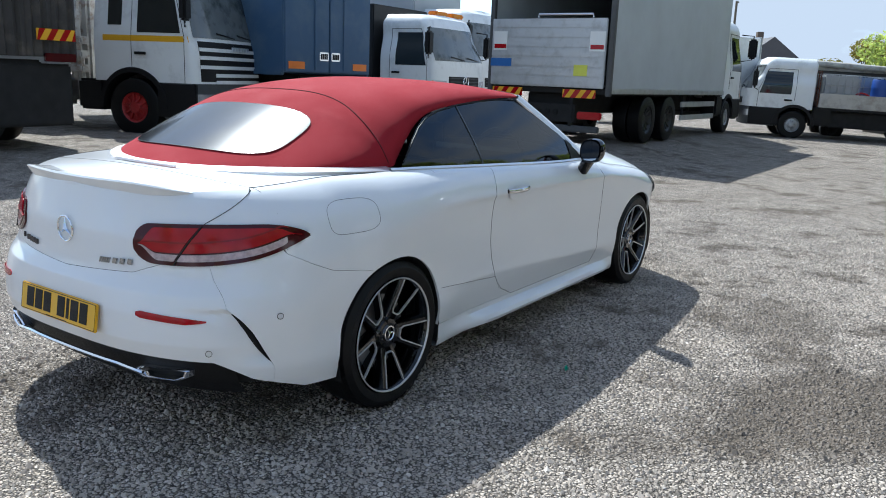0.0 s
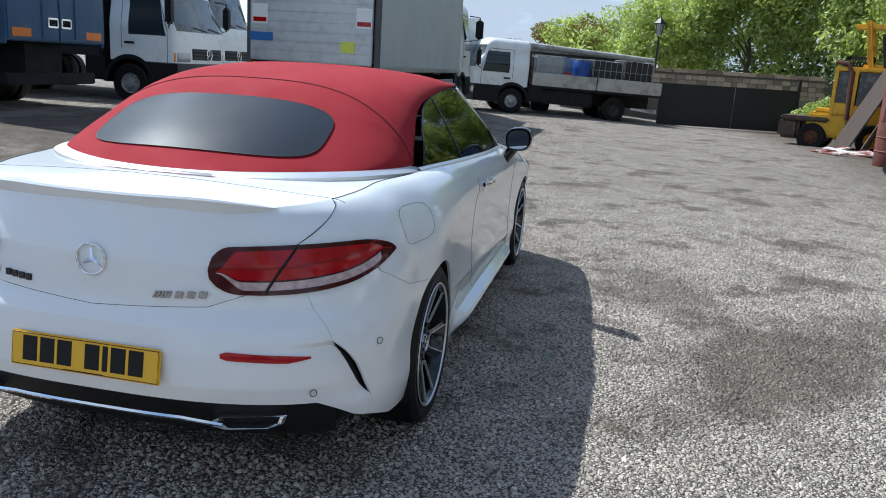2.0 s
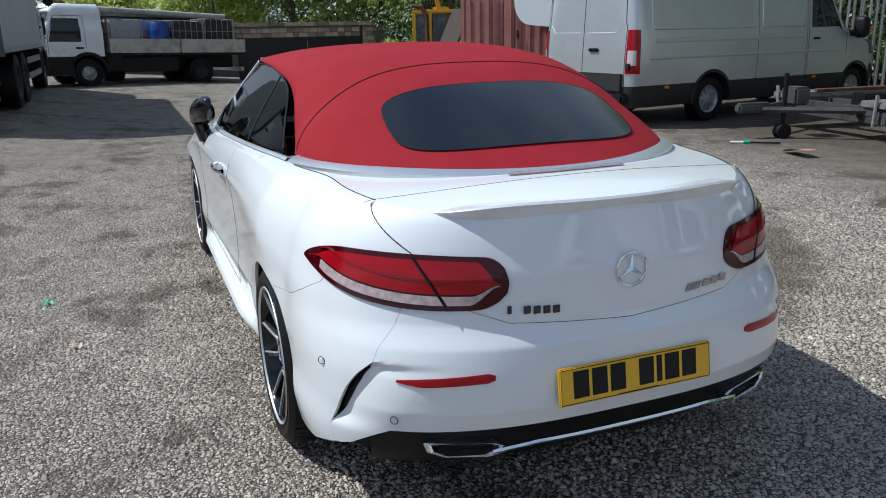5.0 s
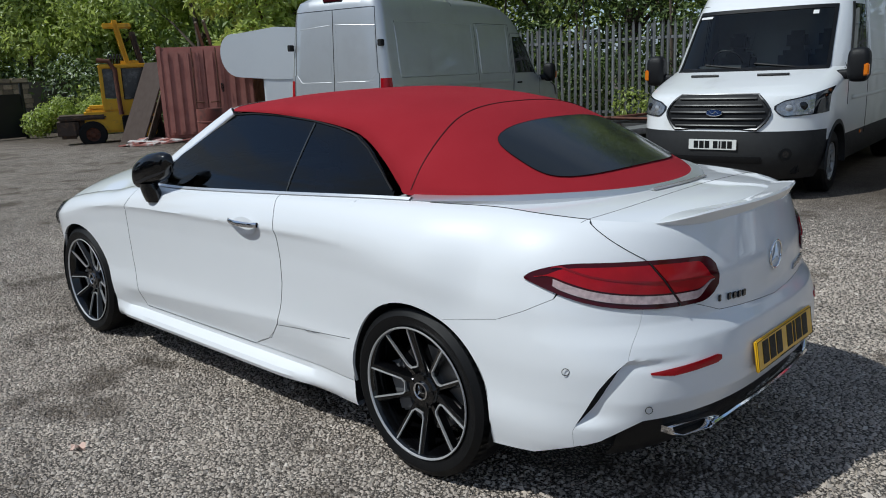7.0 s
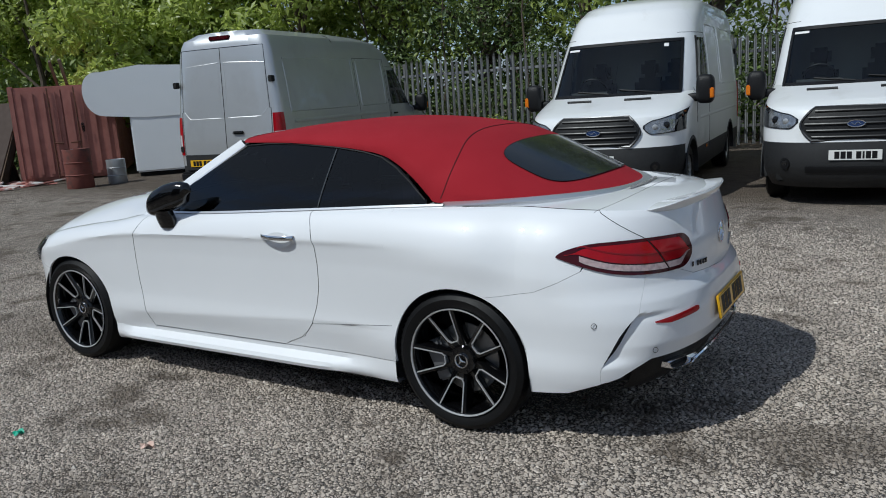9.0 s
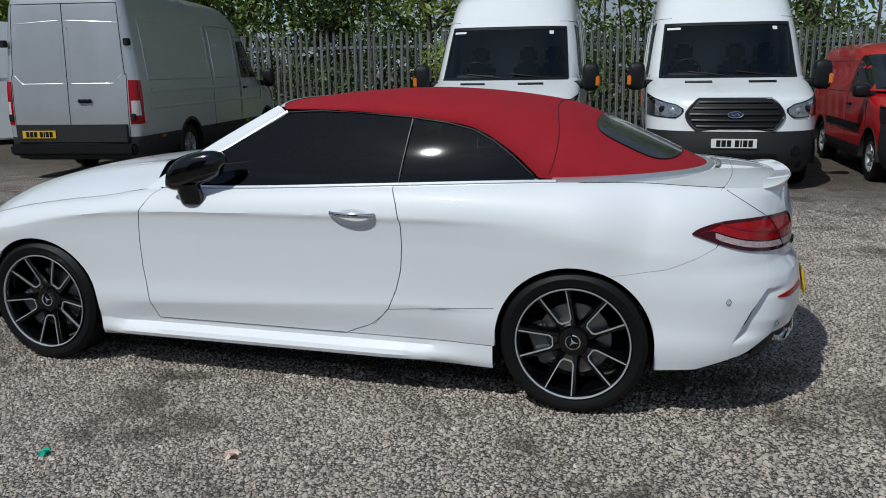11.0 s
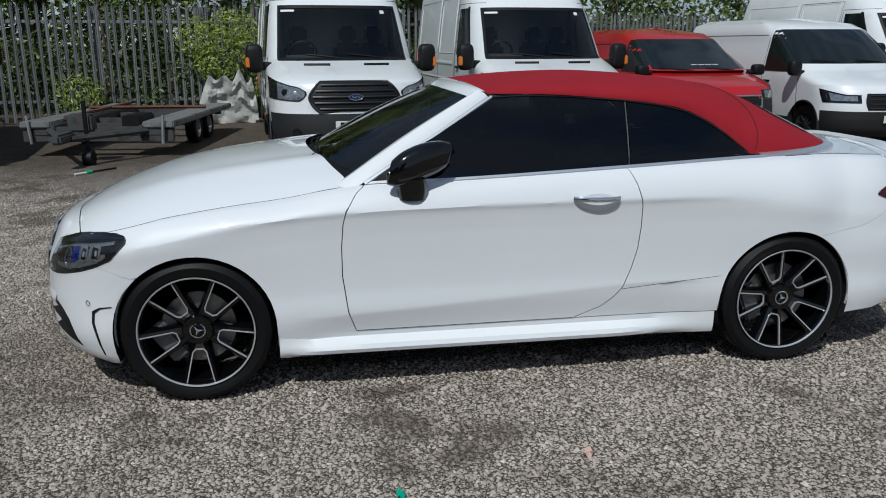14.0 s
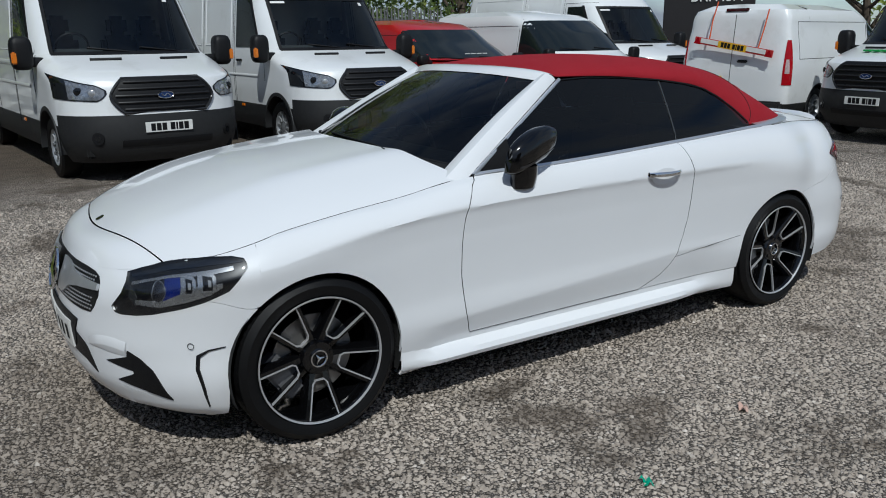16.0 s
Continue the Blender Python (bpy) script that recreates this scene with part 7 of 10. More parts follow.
    if style == "custom":
        bm = bmesh.new()
        box(bm, L - 0.03, L + 0.02, -0.30, -0.12, 1.06, 1.11, 0.015)
        part("rear_handle", bm, PLASTIC, v)
        bm = bmesh.new()
        box(bm, back(H - 0.1) - 0.02, back(H - 0.1) + 0.04, -0.2, 0.2, H - 0.1, H - 0.05, 0.01)
        part("high_brake_lamp", bm, LAMP_DARK, v)
        # trailer lighting board strapped across the rear doors
        tb = thing("trailer_board", "red and white trailer light board strapped across van doors", "light board", m @ pose(L - 0.05, -0.05, 1.32) @ pose(0, 0, 0, -9, 0, 180))
        boxed("board", (0.0, 0.025, -0.72, 0.72, -0.055, 0.055), mat("board red", (0.5, 0.02, 0.02), 0.4), tb, 0.005)
        boxed("board_face", (0.024, 0.030, -0.60, 0.60, -0.03, 0.045), WHITE_PLATE, tb, 0.002)
        plate(tb, pose(0.036, 0, 0), "", True)
        for s in (1, -1):
            bm = bmesh.new()
            bm.faces.new([bm.verts.new(Vector((0.034, s * 0.66 + a, b))) for a, b in ((-0.07, -0.06), (0.07, -0.06), (0, 0.065))])
            part("reflector_triangle", bm, LAMP_RED, tb)
            bm = bmesh.new()
            tube(bm, [Vector((0.012, s * 0.45, 0.05)), Vector((0.0, s * 0.47, 0.35)), Vector((-0.04, s * 0.46, H - 1.32))], 0.012, 5)
            part("strap", bm, mat("orange strap", (0.75, 0.13, 0.05), 0.7), tb)
    CENTRE = (1.0, 0.6)
    return v


small_van("small_van", "bright red small panel van with chrome grille surround", facing(-3.80, -6.45, -0.05, 1.0), VAN_RED, 4.38, 1.80, 1.81, 2.73, "red")
small_van("small_van", "white medium panel van with black bumper", facing(-6.30, -6.25, -0.03, 1.0), VAN_WHITE, 5.0, 1.97, 1.95, 3.10, "trafic")
small_van("small_van", "white panel van with its rear doors towards the yard", facing(-7.45 - 0.985 * 4.97, -5.25 - 0.12 * 4.97, -0.985, -0.12), VAN_WHITE, 4.97, 1.98, 1.98, 2.93, "custom")
big_van("panel_van", "white high-roof panel van parked among lower vans", facing(-8.45, -7.0, -0.03, 1.0), VAN_WHITE, roof=2.62)
liv = big_van("panel_van", "white panel van with green lettering on its bonnet", facing(-7.05, -2.72, 0.97, -0.06), VAN_WHITE, roof=2.5)
bm = bmesh.new()
for i in range(7):
    box(bm, -0.62, -0.52, 0.42 - i * 0.14, 0.52 - i * 0.14, 1.262, 1.290)
part("bonnet_marking", bm, mat("green lettering", (0.03, 0.35, 0.08), 0.4), liv)

# ---- lorries ----
LORRY_WHITE = mat("lorry white paint", (0.80, 0.81, 0.80), 0.4, 0, 0.08, 3, coat=0.3, mottled=(0.45, 0.45, 0.43), mottle_scale=2.2, mottle=(0.52, 0.85))
LORRY_GREY = mat("lorry grey trim", (0.06, 0.065, 0.07), 0.55, 0, 0.2, 10)
BOX_GREY = mat("grey box panel", (0.50, 0.52, 0.53), 0.5, 0, 0.06, 2, mottled=(0.40, 0.41, 0.42), mottle_scale=0.8, mottle=(0.4, 0.8))
BOX_BLUE = mat("weathered blue panel", (0.045, 0.10, 0.19), 0.55, 0, 0.15, 3, mottled=(0.10, 0.15, 0.21), mottle_scale=1.5, mottle=(0.45, 0.8))
ALU = mat("dull aluminium", (0.58, 0.59, 0.60), 0.4, 0.7, 0.12, 6, mottled=(0.36, 0.36, 0.35), mottle_scale=4, mottle=(0.5, 0.8))
ORANGE_REF = mat("orange reflector", (0.85, 0.22, 0.02), 0.35)
CHASSIS = mat("dirty chassis black", (0.012, 0.012, 0.012), 0.8, 0, 0.4, 6)
RED_HUB = mat("red hub paint", (0.40, 0.02, 0.02), 0.5, 0, 0.3, 12)
RUST = mat("rusty steel", (0.16, 0.06, 0.035), 0.85, 0, 0.5, 9, 0.3, 60, mottled=(0.05, 0.03, 0.025), mottle_scale=5)


def lorry_cab(v, H, W, depth, paint, style, ax=1.35):
    """A cab over its axle, front at x = 0, floor on z = 0, with screen, grille, lamps, mirrors and front wheels."""
    global CENTRE
    W /= 2
    CENTRE = (-depth / 2, 1.6)
    nose = linear([(0.35, -0.03), (0.5, 0.0), (1.0, 0.0), (1.45, -0.02), (1.6, -0.04), (H - 0.5, -0.28), (H - 0.25, -0.36), (H - 0.08, -0.44), (H, -0.62)])
    back = lambda z: -depth + (0.06 if z > H - 0.1 else 0)
    wz = table([(0.35, W - 0.03), (0.6, W), (1.6, W), (H - 0.5, W - 0.10), (H - 0.12, W - 0.13), (H, W - 0.24)])
    sk = Shell(back, nose, lambda x, z: wz(z), lambda z: -depth + 0.12, lambda z: nose(z) - 0.32, 5, 3.0)
    r, ra = (0.52, 0.62) if style == "scania" else (0.42, 0.52)

    def arc(u):
        return r + math.sqrt(max(ra ** 2 - (sk.at(u, 1.0).x + ax) ** 2, 0))
    zb = 0.98 if style == "scania" else 0.90
    bm = bmesh.new()
    both(bm, sk.patch(-1, 2, lambda u: max(zb, arc(u)), H, 70, 22))
    add_grid(bm, [[Vector((p.x, p.y * q, H + 0.02 * (1 - q * q))) for q in np.linspace(-1, 1, 9)] for p in [sk.at(u, H) for u in np.linspace(-1, 2, 36)]])
    part("cab", bm, paint, v)
    bm = bmesh.new()
    both(bm, sk.patch(lambda z: sk.ux(-ax + ra * 0.98, z), 2, 0.35, zb, 18, 6))
    part("lower_cab", bm, LORRY_GREY, v, "dark grey bumper and steps")
    for s in (1, -1):
        bm = bmesh.new()
        add_grid(bm, [[Vector((-ax + math.cos(a) * rr, s * (W + o), r + math.sin(a) * rr)) for a in np.linspace(0.0, math.pi, 26)] for rr, o in ((ra + 0.09, 0.0), (ra + 0.08, 0.02), (ra, 0.02), (ra - 0.02, -0.35))])
        box(bm, -ax - ra - 0.55, -ax - ra, min(s * (W - 0.4), s * W), max(s * (W - 0.4), s * W), 0.45, 1.0, 0.05)
        box(bm, -ax + ra * 0.8, -0.15, min(s * (W - 0.3), s * (W + 0.005)), max(s * (W - 0.3), s * (W + 0.005)), 0.38, zb, 0.02)
        part("wheel_arch", bm, PLASTIC, v)
    fy = lambda k, z: sk.uy(k * sk.width(call(sk.fc, z), z), z, True)
    z0, z1 = (H * 0.60, H * 0.885) if style != "flat" else (H * 0.60, H * 0.90)
    bm = bmesh.new()
    both(bm, sk.patch(lambda z: fy(0.94, z), 2, z0, z1, 14, 10), off=0.012, thick=0.018)
    # pale base colour stands in for sky reflected in the screen
    part("windscreen", bm, mat("hazy lorry screen", (0.20, 0.22, 0.225), 0.12, 0, 0.6, 1.6, spec=0.6, mottled=(0.05, 0.06, 0.06), mottle_scale=1.4, mottle=(0.48, 0.6)), v, "large windscreen with a pale haze")
    bm = bmesh.new()
    for y0 in (0.7, 0.0):
        tube(bm, [Vector((sk.at(fy(abs(y0 - t * 0.6) / W, z0 + 0.05), z0 + 0.05).x + 0.015, y0 - t * 0.6, z0 + 0.03 + 0.07 * t)) for t in np.linspace(0, 1, 6)], 0.012, 5)
    part("wiper", bm, PLASTIC, v)
    if style == "scania":
        bm = bmesh.new()
        both(bm, sk.patch(lambda z: fy(0.90, z), 2, 1.02, z0 - 0.06, 12, 8), off=0.006, thick=0.02)
        gr = part("grille", bm, PLASTIC, v, "dark grille with white slats")
        for z in (0.98, 1.10, 1.24, 1.40, 1.54):
            bm = bmesh.new()
            both(bm, sk.patch(lambda zz: fy(0.90 if z > 1.15 else 0.62, zz), 2, z, z + 0.062, 10, 2), off=0.022, thick=0.03)
            part("slat", bm, paint, gr)
        bm = bmesh.new()
        for i in range(6):
            box(bm, 0.0, 0.02, 0.30 - i * 0.105 - 0.042, 0.30 - i * 0.105 + 0.042, z0 - 0.20, z0 - 0.125, 0.004)
        part("name_marking", bm, SATIN, v)
        bm = bmesh.new()
        for s in (1, -1):
            both(bm, sk.patch(lambda z: sk.ux(-2.0, z), lambda z: fy(0.985, z), 1.68, 1.78, 8, 2), (s,), 0.003, 0.006)
        part("yellow_band", bm, mat("yellow band", (0.80, 0.42, 0.01), 0.4), v)
    else:
        bm = bmesh.new()
        gz = (0.98, 1.22) if style == "atego" else (0.98, 1.16)
        both(bm, sk.patch(lambda z: fy(0.60 if style == "atego" else 0.35, z), 2, gz[0], gz[1], 10, 4), off=0.006, thick=0.02)
        gr = part("grille", bm, PLASTIC, v, "black grille")
        for z in np.linspace(gz[0] + 0.03, gz[1] - 0.05, 3):
            bm = bmesh.new()
            both(bm, sk.patch(lambda zz: fy(0.56 if style == "atego" else 0.32, zz), 2, z, z + 0.02, 8, 2), off=0.014, thick=0.02)
            part("slat", bm, LORRY_GREY, gr)
        bm = bmesh.new()
        tube(bm, [Vector((0.03, math.cos(a) * 0.12, 1.10 + math.sin(a) * 0.12)) for a in np.linspace(0, 2 * math.pi, 25)[:-1]], 0.012, 6, True)
        for k in range(3):
            a = math.pi / 2 + k * 2 * math.pi / 3
            tube(bm, [Vector((0.03, 0, 1.10)), Vector((0.03, math.cos(a) * 0.12, 1.10 + math.sin(a) * 0.12))], 0.012, 5)
        if style == "atego":
            part("emblem", bm, CHROME, v)
        else:
            bm.free()
    for s in (1, -1):
        bm = bmesh.new()
        hz = (0.62, 0.80) if style != "atego" else (0.93, 1.12)
        both(bm, sk.patch(lambda z: fy(0.96, z), lambda z: fy(0.60 if style != "atego" else 0.68, z), hz[0], hz[1], 8, 4), (s,), 0.008, 0.02)
        part("headlight", bm, HEAD_GLASS, v, "rectangular headlight")
        bm = bmesh.new()
        both(bm, sk.patch(lambda z: sk.ux(-0.22, z), lambda z: fy(0.97, z), hz[0], hz[1], 4, 3), (s,), 0.008, 0.02)
        part("indicator", bm, AMBER, v)
        bm = bmesh.new()
        both(bm, sk.patch(lambda z: sk.ux(-1.30 if style != "atego" else -1.25, z), lambda z: sk.ux(-0.42 - 0.25 * (z - z0), z), z0 + (0.06 if style == "scania" else -0.12), H - 0.42, 8, 6), (s,), 0.005, 0.012)
        part("door_window", bm, VAN_GLASS, v)
        bm = bmesh.new()
        for pts in ([(-0.36, zb), (-0.36, z0), (-0.60, H - 0.34), (-1.42, H - 0.34), (-1.42, zb + 0.25)],):
            fine = [(lerp(a[0], b[0], t), lerp(a[1], b[1], t)) for a, b in zip(pts, pts[1:]) for t in np.linspace(0, 1, 8)]
            tube(bm, [Vector((x, s * (sk.at(sk.ux(x, z), z).y + 0.001), z)) for x, z in fine], 0.006, 4)
        part("door_joint", bm, DARK, v)
        boxed("handle", (-1.35, -1.12, min(s * W, s * (W + 0.03)), max(s * W, s * (W + 0.03)), z0 - 0.32, z0 - 0.27), PLASTIC, v, 0.008)
        if style == "scania" and True:
            bm = bmesh.new()
            both(bm, sk.patch(lambda z: sk.ux(-1.90, z), lambda z: sk.ux(-1.62, z), z0 + 0.18, H - 0.46, 5, 5), (s,), 0.006, 0.012)
            part("side_window", bm, VAN_GLASS, v)
        bm = bmesh.new()
        my = W + 0.20
        box(bm, -0.26, -0.12, min(s * (my - 0.11), s * (my + 0.11)), max(s * (my - 0.11), s * (my + 0.11)), H - 0.92, H - 0.40, 0.04)
        tube(bm, [Vector((-0.35, s * (W - 0.08), H - 0.30)), Vector((-0.2, s * my, H - 0.32)), Vector((-0.2, s * my, H - 0.95)), Vector((-0.35, s * (W - 0.04), H - 1.0))], 0.018, 6)
        part("door_mirror", bm, PLASTIC, v, "black lorry mirror")
        road_wheel(v, -ax, s, W - 0.16, r, 0.30, RED_HUB if style == "scania" else STEEL_WHEEL, 10, 0.03, r * 0.52)
    plate(v, pose(0.02, 0, 0.55), "", False)
    boxed("chassis", (-depth - 0.6, -0.4, -0.55, 0.55, 0.55, 0.95), CHASSIS, v, 0.03)
    CENTRE = (1.0, 0.6)


def hazard(parent, m, w=0.9, h=0.16, n=6):
    """A red and yellow slanted marker board."""
    hb = boxed("marker_board", (-0.006, 0.006, -w / 2, w / 2, -h / 2, h / 2), mat("marker yellow", (0.80, 0.42, 0.01), 0.4), parent, 0.003)
    hb.matrix_basis = m
    bm = bmesh.new()
    st = w / n
    for i in range(n // 2 + 1):
        y = -w / 2 + i * 2 * st
        q = [(y - st * 0.6, -h / 2), (y + st * 0.4, -h / 2), (y + st * 1.4, h / 2), (y + st * 0.4, h / 2)]
        q = [(min(max(a, -w / 2), w / 2), b) for a, b in q]
        for sx in (0.0075, -0.0075):
            bm.faces.new([bm.verts.new(Vector((sx, a, b))) for a, b in q])
    part("red_stripe", bm, LAMP_RED, hb)


def lorry_axle(v, x, r, y, twin=True):
    for s in (1, -1):
        road_wheel(v, x, s, y, r, 0.28, BLACK_WHEEL, 10, -0.04, r * 0.56)
        if twin:
            bm = bmesh.new()
            lathe(bm, [(-0.14, r * 0.5), (-0.14, r * 0.92), (0, r), (0.14, r * 0.92), (0.14, r * 0.5)], 32)
            o = part("inner_tyre", bm, RUBBER, v)
            o.matrix_basis = pose(x, s * (y - 0.31), r)


def cargo_box(v, x0, x1, w, z0, z1, material, frame=ALU, name="box_body"):
    """A lorry's box: panels with edge rails and corner caps."""
    boxed(name, (x0, x1, -w / 2, w / 2, z0, z1), material, v, 0.015)
    for s in (1, -1):
        for z in (z0, z1):
            boxed("edge_rail", (x0 - 0.01, x1 + 0.01, s * w / 2 - 0.03, s * w / 2 + 0.03, z - 0.05, z + 0.05), frame, v, 0.012)
        for x in (x0, x1):
            boxed("corner_post", (x - 0.03, x + 0.03, s * w / 2 - 0.032, s * w / 2 + 0.032, z0, z1), frame, v, 0.012)


# white tipper cab with crane beside the blue box
h = Vector((0.33, -0.944, 0)).normalized()
left = Vector((-h.y, h.x, 0))
hub = Vector((6.1, 9.8, 0))
c = hub + h * 1.42 + left * 1.22
sc = thing("crane_lorry", "white crane lorry with yellow band and red wheel hubs", "lorry", facing(c.x, c.y, h.x, h.y, 0.17), "parked lorries")
lorry_cab(sc, 2.95, 2.48, 2.25, LORRY_WHITE, "scania", 1.42)
bm = bmesh.new()
box(bm, -2.95, -2.55, -0.9, -0.55, 0.9, 2.9, 0.05)
tube(bm, [Vector((-2.75, -1.0, 1.0)), Vector((-2.75, -1.05, 1.9)), Vector((-2.8, -0.7, 2.9)), Vector((-2.9, 0.3, 3.2))], 0.11, 8)
tube(bm, [Vector((-2.62, -1.05, 0.5)), Vector((-2.62, -1.08, 1.4))], 0.07, 8)
for z in (1.1, 1.35, 1.6):
    box(bm, -2.9, -2.5, -1.2, -0.95, z, z + 0.14, 0.03)
part("crane", bm, mat("worn white crane", (0.55, 0.53, 0.50), 0.6, 0, 0.2, 6, mottled=(0.25, 0.17, 0.12), mottle_scale=6), sc, "folded white loader crane")
boxed("fuel_tank", (-3.9, -3.0, -1.2, -0.6, 0.5, 1.05), ALU, sc, 0.08)
boxed("tipper_body", (-7.2, -3.2, -1.22, 1.22, 1.15, 2.5), BOX_GREY, sc, 0.03)
lorry_axle(sc, -5.4, 0.5, 1.05)
# dark curtain-sided body at the yard's edge
cs = thing("curtain_lorry", "dark grey curtain-sided lorry body with marker boards", "lorry", facing(4.27, 8.5, 0.10, -0.995, 0.16), "parked lorries")
bm = bmesh.new()
rows = []
n_w = 60
for i in range(n_w + 1):
    y = -2.5 * i / n_w
    rows.append([Vector((0.035 * math.sin(i * 1.9) * (0.5 if i % 2 else 1), y, z)) for z in (1.35, 1.5, 3.2, 3.9)])
add_grid(bm, rows)
box(bm, -7.0, -0.06, -2.5, 0.0, 1.35, 3.9, 0.02)
part("curtain", bm, mat("dirty curtain", (0.045, 0.040, 0.036), 0.7, 0, 0.3, 4, mottled=(0.09, 0.075, 0.06), mottle_scale=3), cs)
hazard(cs, pose(0.05, -0.36, 1.66), 0.62)
boxed("tail_lamp", (0.0, 0.06, -0.55, -0.05, 1.28, 1.40), LAMP_DARK, cs, 0.01)
boxed("chassis", (-6.5, -0.1, -1.9, -0.5, 0.75, 1.3), CHASSIS, cs, 0.03)
boxed("side_guard", (-2.6, -0.05, -2.4, -0.06, 0.35, 1.25), CHASSIS, cs, 0.03)
for x in (-1.5, -2.8):
    for s in (-0.35, -2.15):
        bm = bmesh.new()
        lathe(bm, [(-0.15, 0.25), (-0.15, 0.46), (0, 0.5), (0.15, 0.46), (0.15, 0.25)], 32)
        o = part("tyre", bm, RUBBER, cs)
        o.matrix_basis = pose(x, s, 0.5)
# blue box, doors towards the yard
bl = thing("blue_box_lorry", "blue box lorry with closed rear doors and orange reflectors", "lorry", facing(9.54, 8.3, 0, -1, 0.22), "parked lorries")
cargo_box(bl, -7.0, 0.0, 2.5, 1.18, 3.75, BOX_BLUE, BOX_BLUE)
for s in (1, -1):
    d = boxed("rear_door", (0.004, 0.05, 0.012 if s > 0 else -1.235, 1.235 if s > 0 else -0.012, 1.20, 3.72), BOX_BLUE, bl, 0.012)
    boxed("reflector", (0.052, 0.06, s * 0.93 - 0.22, s * 0.93 + 0.22, 1.26, 1.40), ORANGE_REF, d, 0.004)
    bm = bmesh.new()
    box(bm, 0.05, 0.075, s * 0.17 - 0.13, s * 0.17 + 0.13, 1.43, 1.60, 0.015)
    part("latch_plate", bm, CHROME, d)
    bm = bmesh.new()
    for k in range(4):
        box(bm, 0.075, 0.085, s * 0.17 - 0.10 + k * 0.052, s * 0.17 - 0.07 + k * 0.052, 1.46, 1.57, 0.002)
    part("latch_slot", bm, DARK, d)
    bm = bmesh.new()
    tube(bm, [Vector((0.06, s * 0.42, 1.25)), Vector((0.06, s * 0.42, 3.7))], 0.016, 6)
    part("lock_rod", bm, BOX_BLUE, d)
boxed("chassis", (-6.8, -0.3, -0.5, 0.5, 0.6, 1.15), CHASSIS, bl, 0.03)
boxed("rear_bar", (-0.25, -0.1, -1.15, 1.15, 0.45, 0.65), CHASSIS, bl, 0.02)
lorry_axle(bl, -2.0, 0.48, 1.05)
# two white cabs in the row
hA = Vector((0.05, -1, 0)).normalized()
cA = Vector((12.56, 8.9, 0)) + hA * 1.25 + Vector((-hA.y, hA.x, 0)) * 1.15
at = thing("white_lorry", "white lorry with black grille and dark load box", "lorry", facing(cA.x, cA.y, hA.x, hA.y, 0.22), "parked lorries")
lorry_cab(at, 2.62, 2.35, 1.75, LORRY_WHITE, "atego", 1.25)
boxed("load_box", (-7.5, -1.9, -1.2, 1.2, 0.95, 2.85), mat("black load box", (0.015, 0.015, 0.016), 0.6), at, 0.03)
for y in (0.65, -0.1):
    boxed("beacon", (-0.9, -0.65, y - 0.28, y + 0.28, 2.63, 2.74), AMBER, at, 0.03)
lorry_axle(at, -5.0, 0.42, 1.0)
cB = Vector((16.2, 8.2, 0))
ab = thing("white_lorry", "white lorry cab parked behind the box lorry", "lorry", facing(cB.x, cB.y, 0.05, -1, 0.22), "parked lorries")
lorry_cab(ab, 2.95, 2.4, 1.9, LORRY_WHITE, "atego", 1.3)
boxed("load_box", (-8.0, -2.0, -1.22, 1.22, 1.0, 3.8), BOX_GREY, ab, 0.03)
lorry_axle(ab, -5.5, 0.45, 1.0)
# box lorry with tail lift
bx = thing("box_lorry", "grey box lorry with raised aluminium tail lift", "lorry", facing(11.1, 4.13, 1, 0.0, 0.24), "parked lorries")
W2 = 1.27
boxed("roof", (0.02, 7.45, -W2, W2, 3.42, 3.5), BOX_GREY, bx, 0.02)
boxed("side_panel", (0.02, 7.45, -W2, -W2 + 0.05, 1.07, 3.46), BOX_GREY, bx, 0.01)
boxed("side_panel", (0.02, 7.45, W2 - 0.05, W2, 1.07, 3.46), BOX_GREY, bx, 0.01)
boxed("front_wall", (7.40, 7.46, -W2, W2, 1.07, 3.46), BOX_GREY, bx, 0.01)
boxed("floor", (0.0, 7.45, -W2, W2, 0.98, 1.08), CHASSIS, bx, 0.01)
for s in (1, -1):
    boxed("corner_post", (-0.03, 0.06, s * (W2 - 0.02) - 0.05, s * (W2 - 0.02) + 0.05, 0.95, 3.5), mat("dark door post", (0.10, 0.10, 0.10), 0.5, 0.3, 0.3, 8), bx, 0.01)
    boxed("bottom_rail", (0.05, 7.47, s * W2 - 0.025, s * W2 + 0.025, 1.0, 1.10), ALU, bx, 0.01)
lift = boxed("tail_lift", (-0.09, -0.04, -W2 + 0.09, W2 - 0.07, 1.09, 2.33), ALU, bx, 0.012, "raised aluminium tail lift platform")
for k in range(7):
    bm = bmesh.new()
    z = 1.11 + k * 0.175
    box(bm, -0.105, -0.085, -W2 + 0.10, W2 - 0.08, z, z + 0.16, 0.008)
    part("plank", bm, ALU, lift)
for y, z, w, hh, mm in ((1.0, 1.92, 0.30, 0.35, WHITE_PLATE), (-1.02, 1.92, 0.30, 0.35, WHITE_PLATE), (0.97, 1.52, 0.46, 0.15, mat("blue sticker", (0.03, 0.14, 0.42), 0.4)), (-0.72, 1.40, 0.27, 0.20, mat("yellow sticker", (0.70, 0.72, 0.10), 0.4))):
    boxed("sticker", (-0.112, -0.104, y - w / 2, y + w / 2, z - hh / 2, z + hh / 2), mm, lift, 0.001)
for y in (1.0, -1.02):
    boxed("sticker", (-0.116, -0.11, y - 0.13, y + 0.13, 1.78, 1.86), LAMP_RED, lift, 0.001)
bm = bmesh.new()
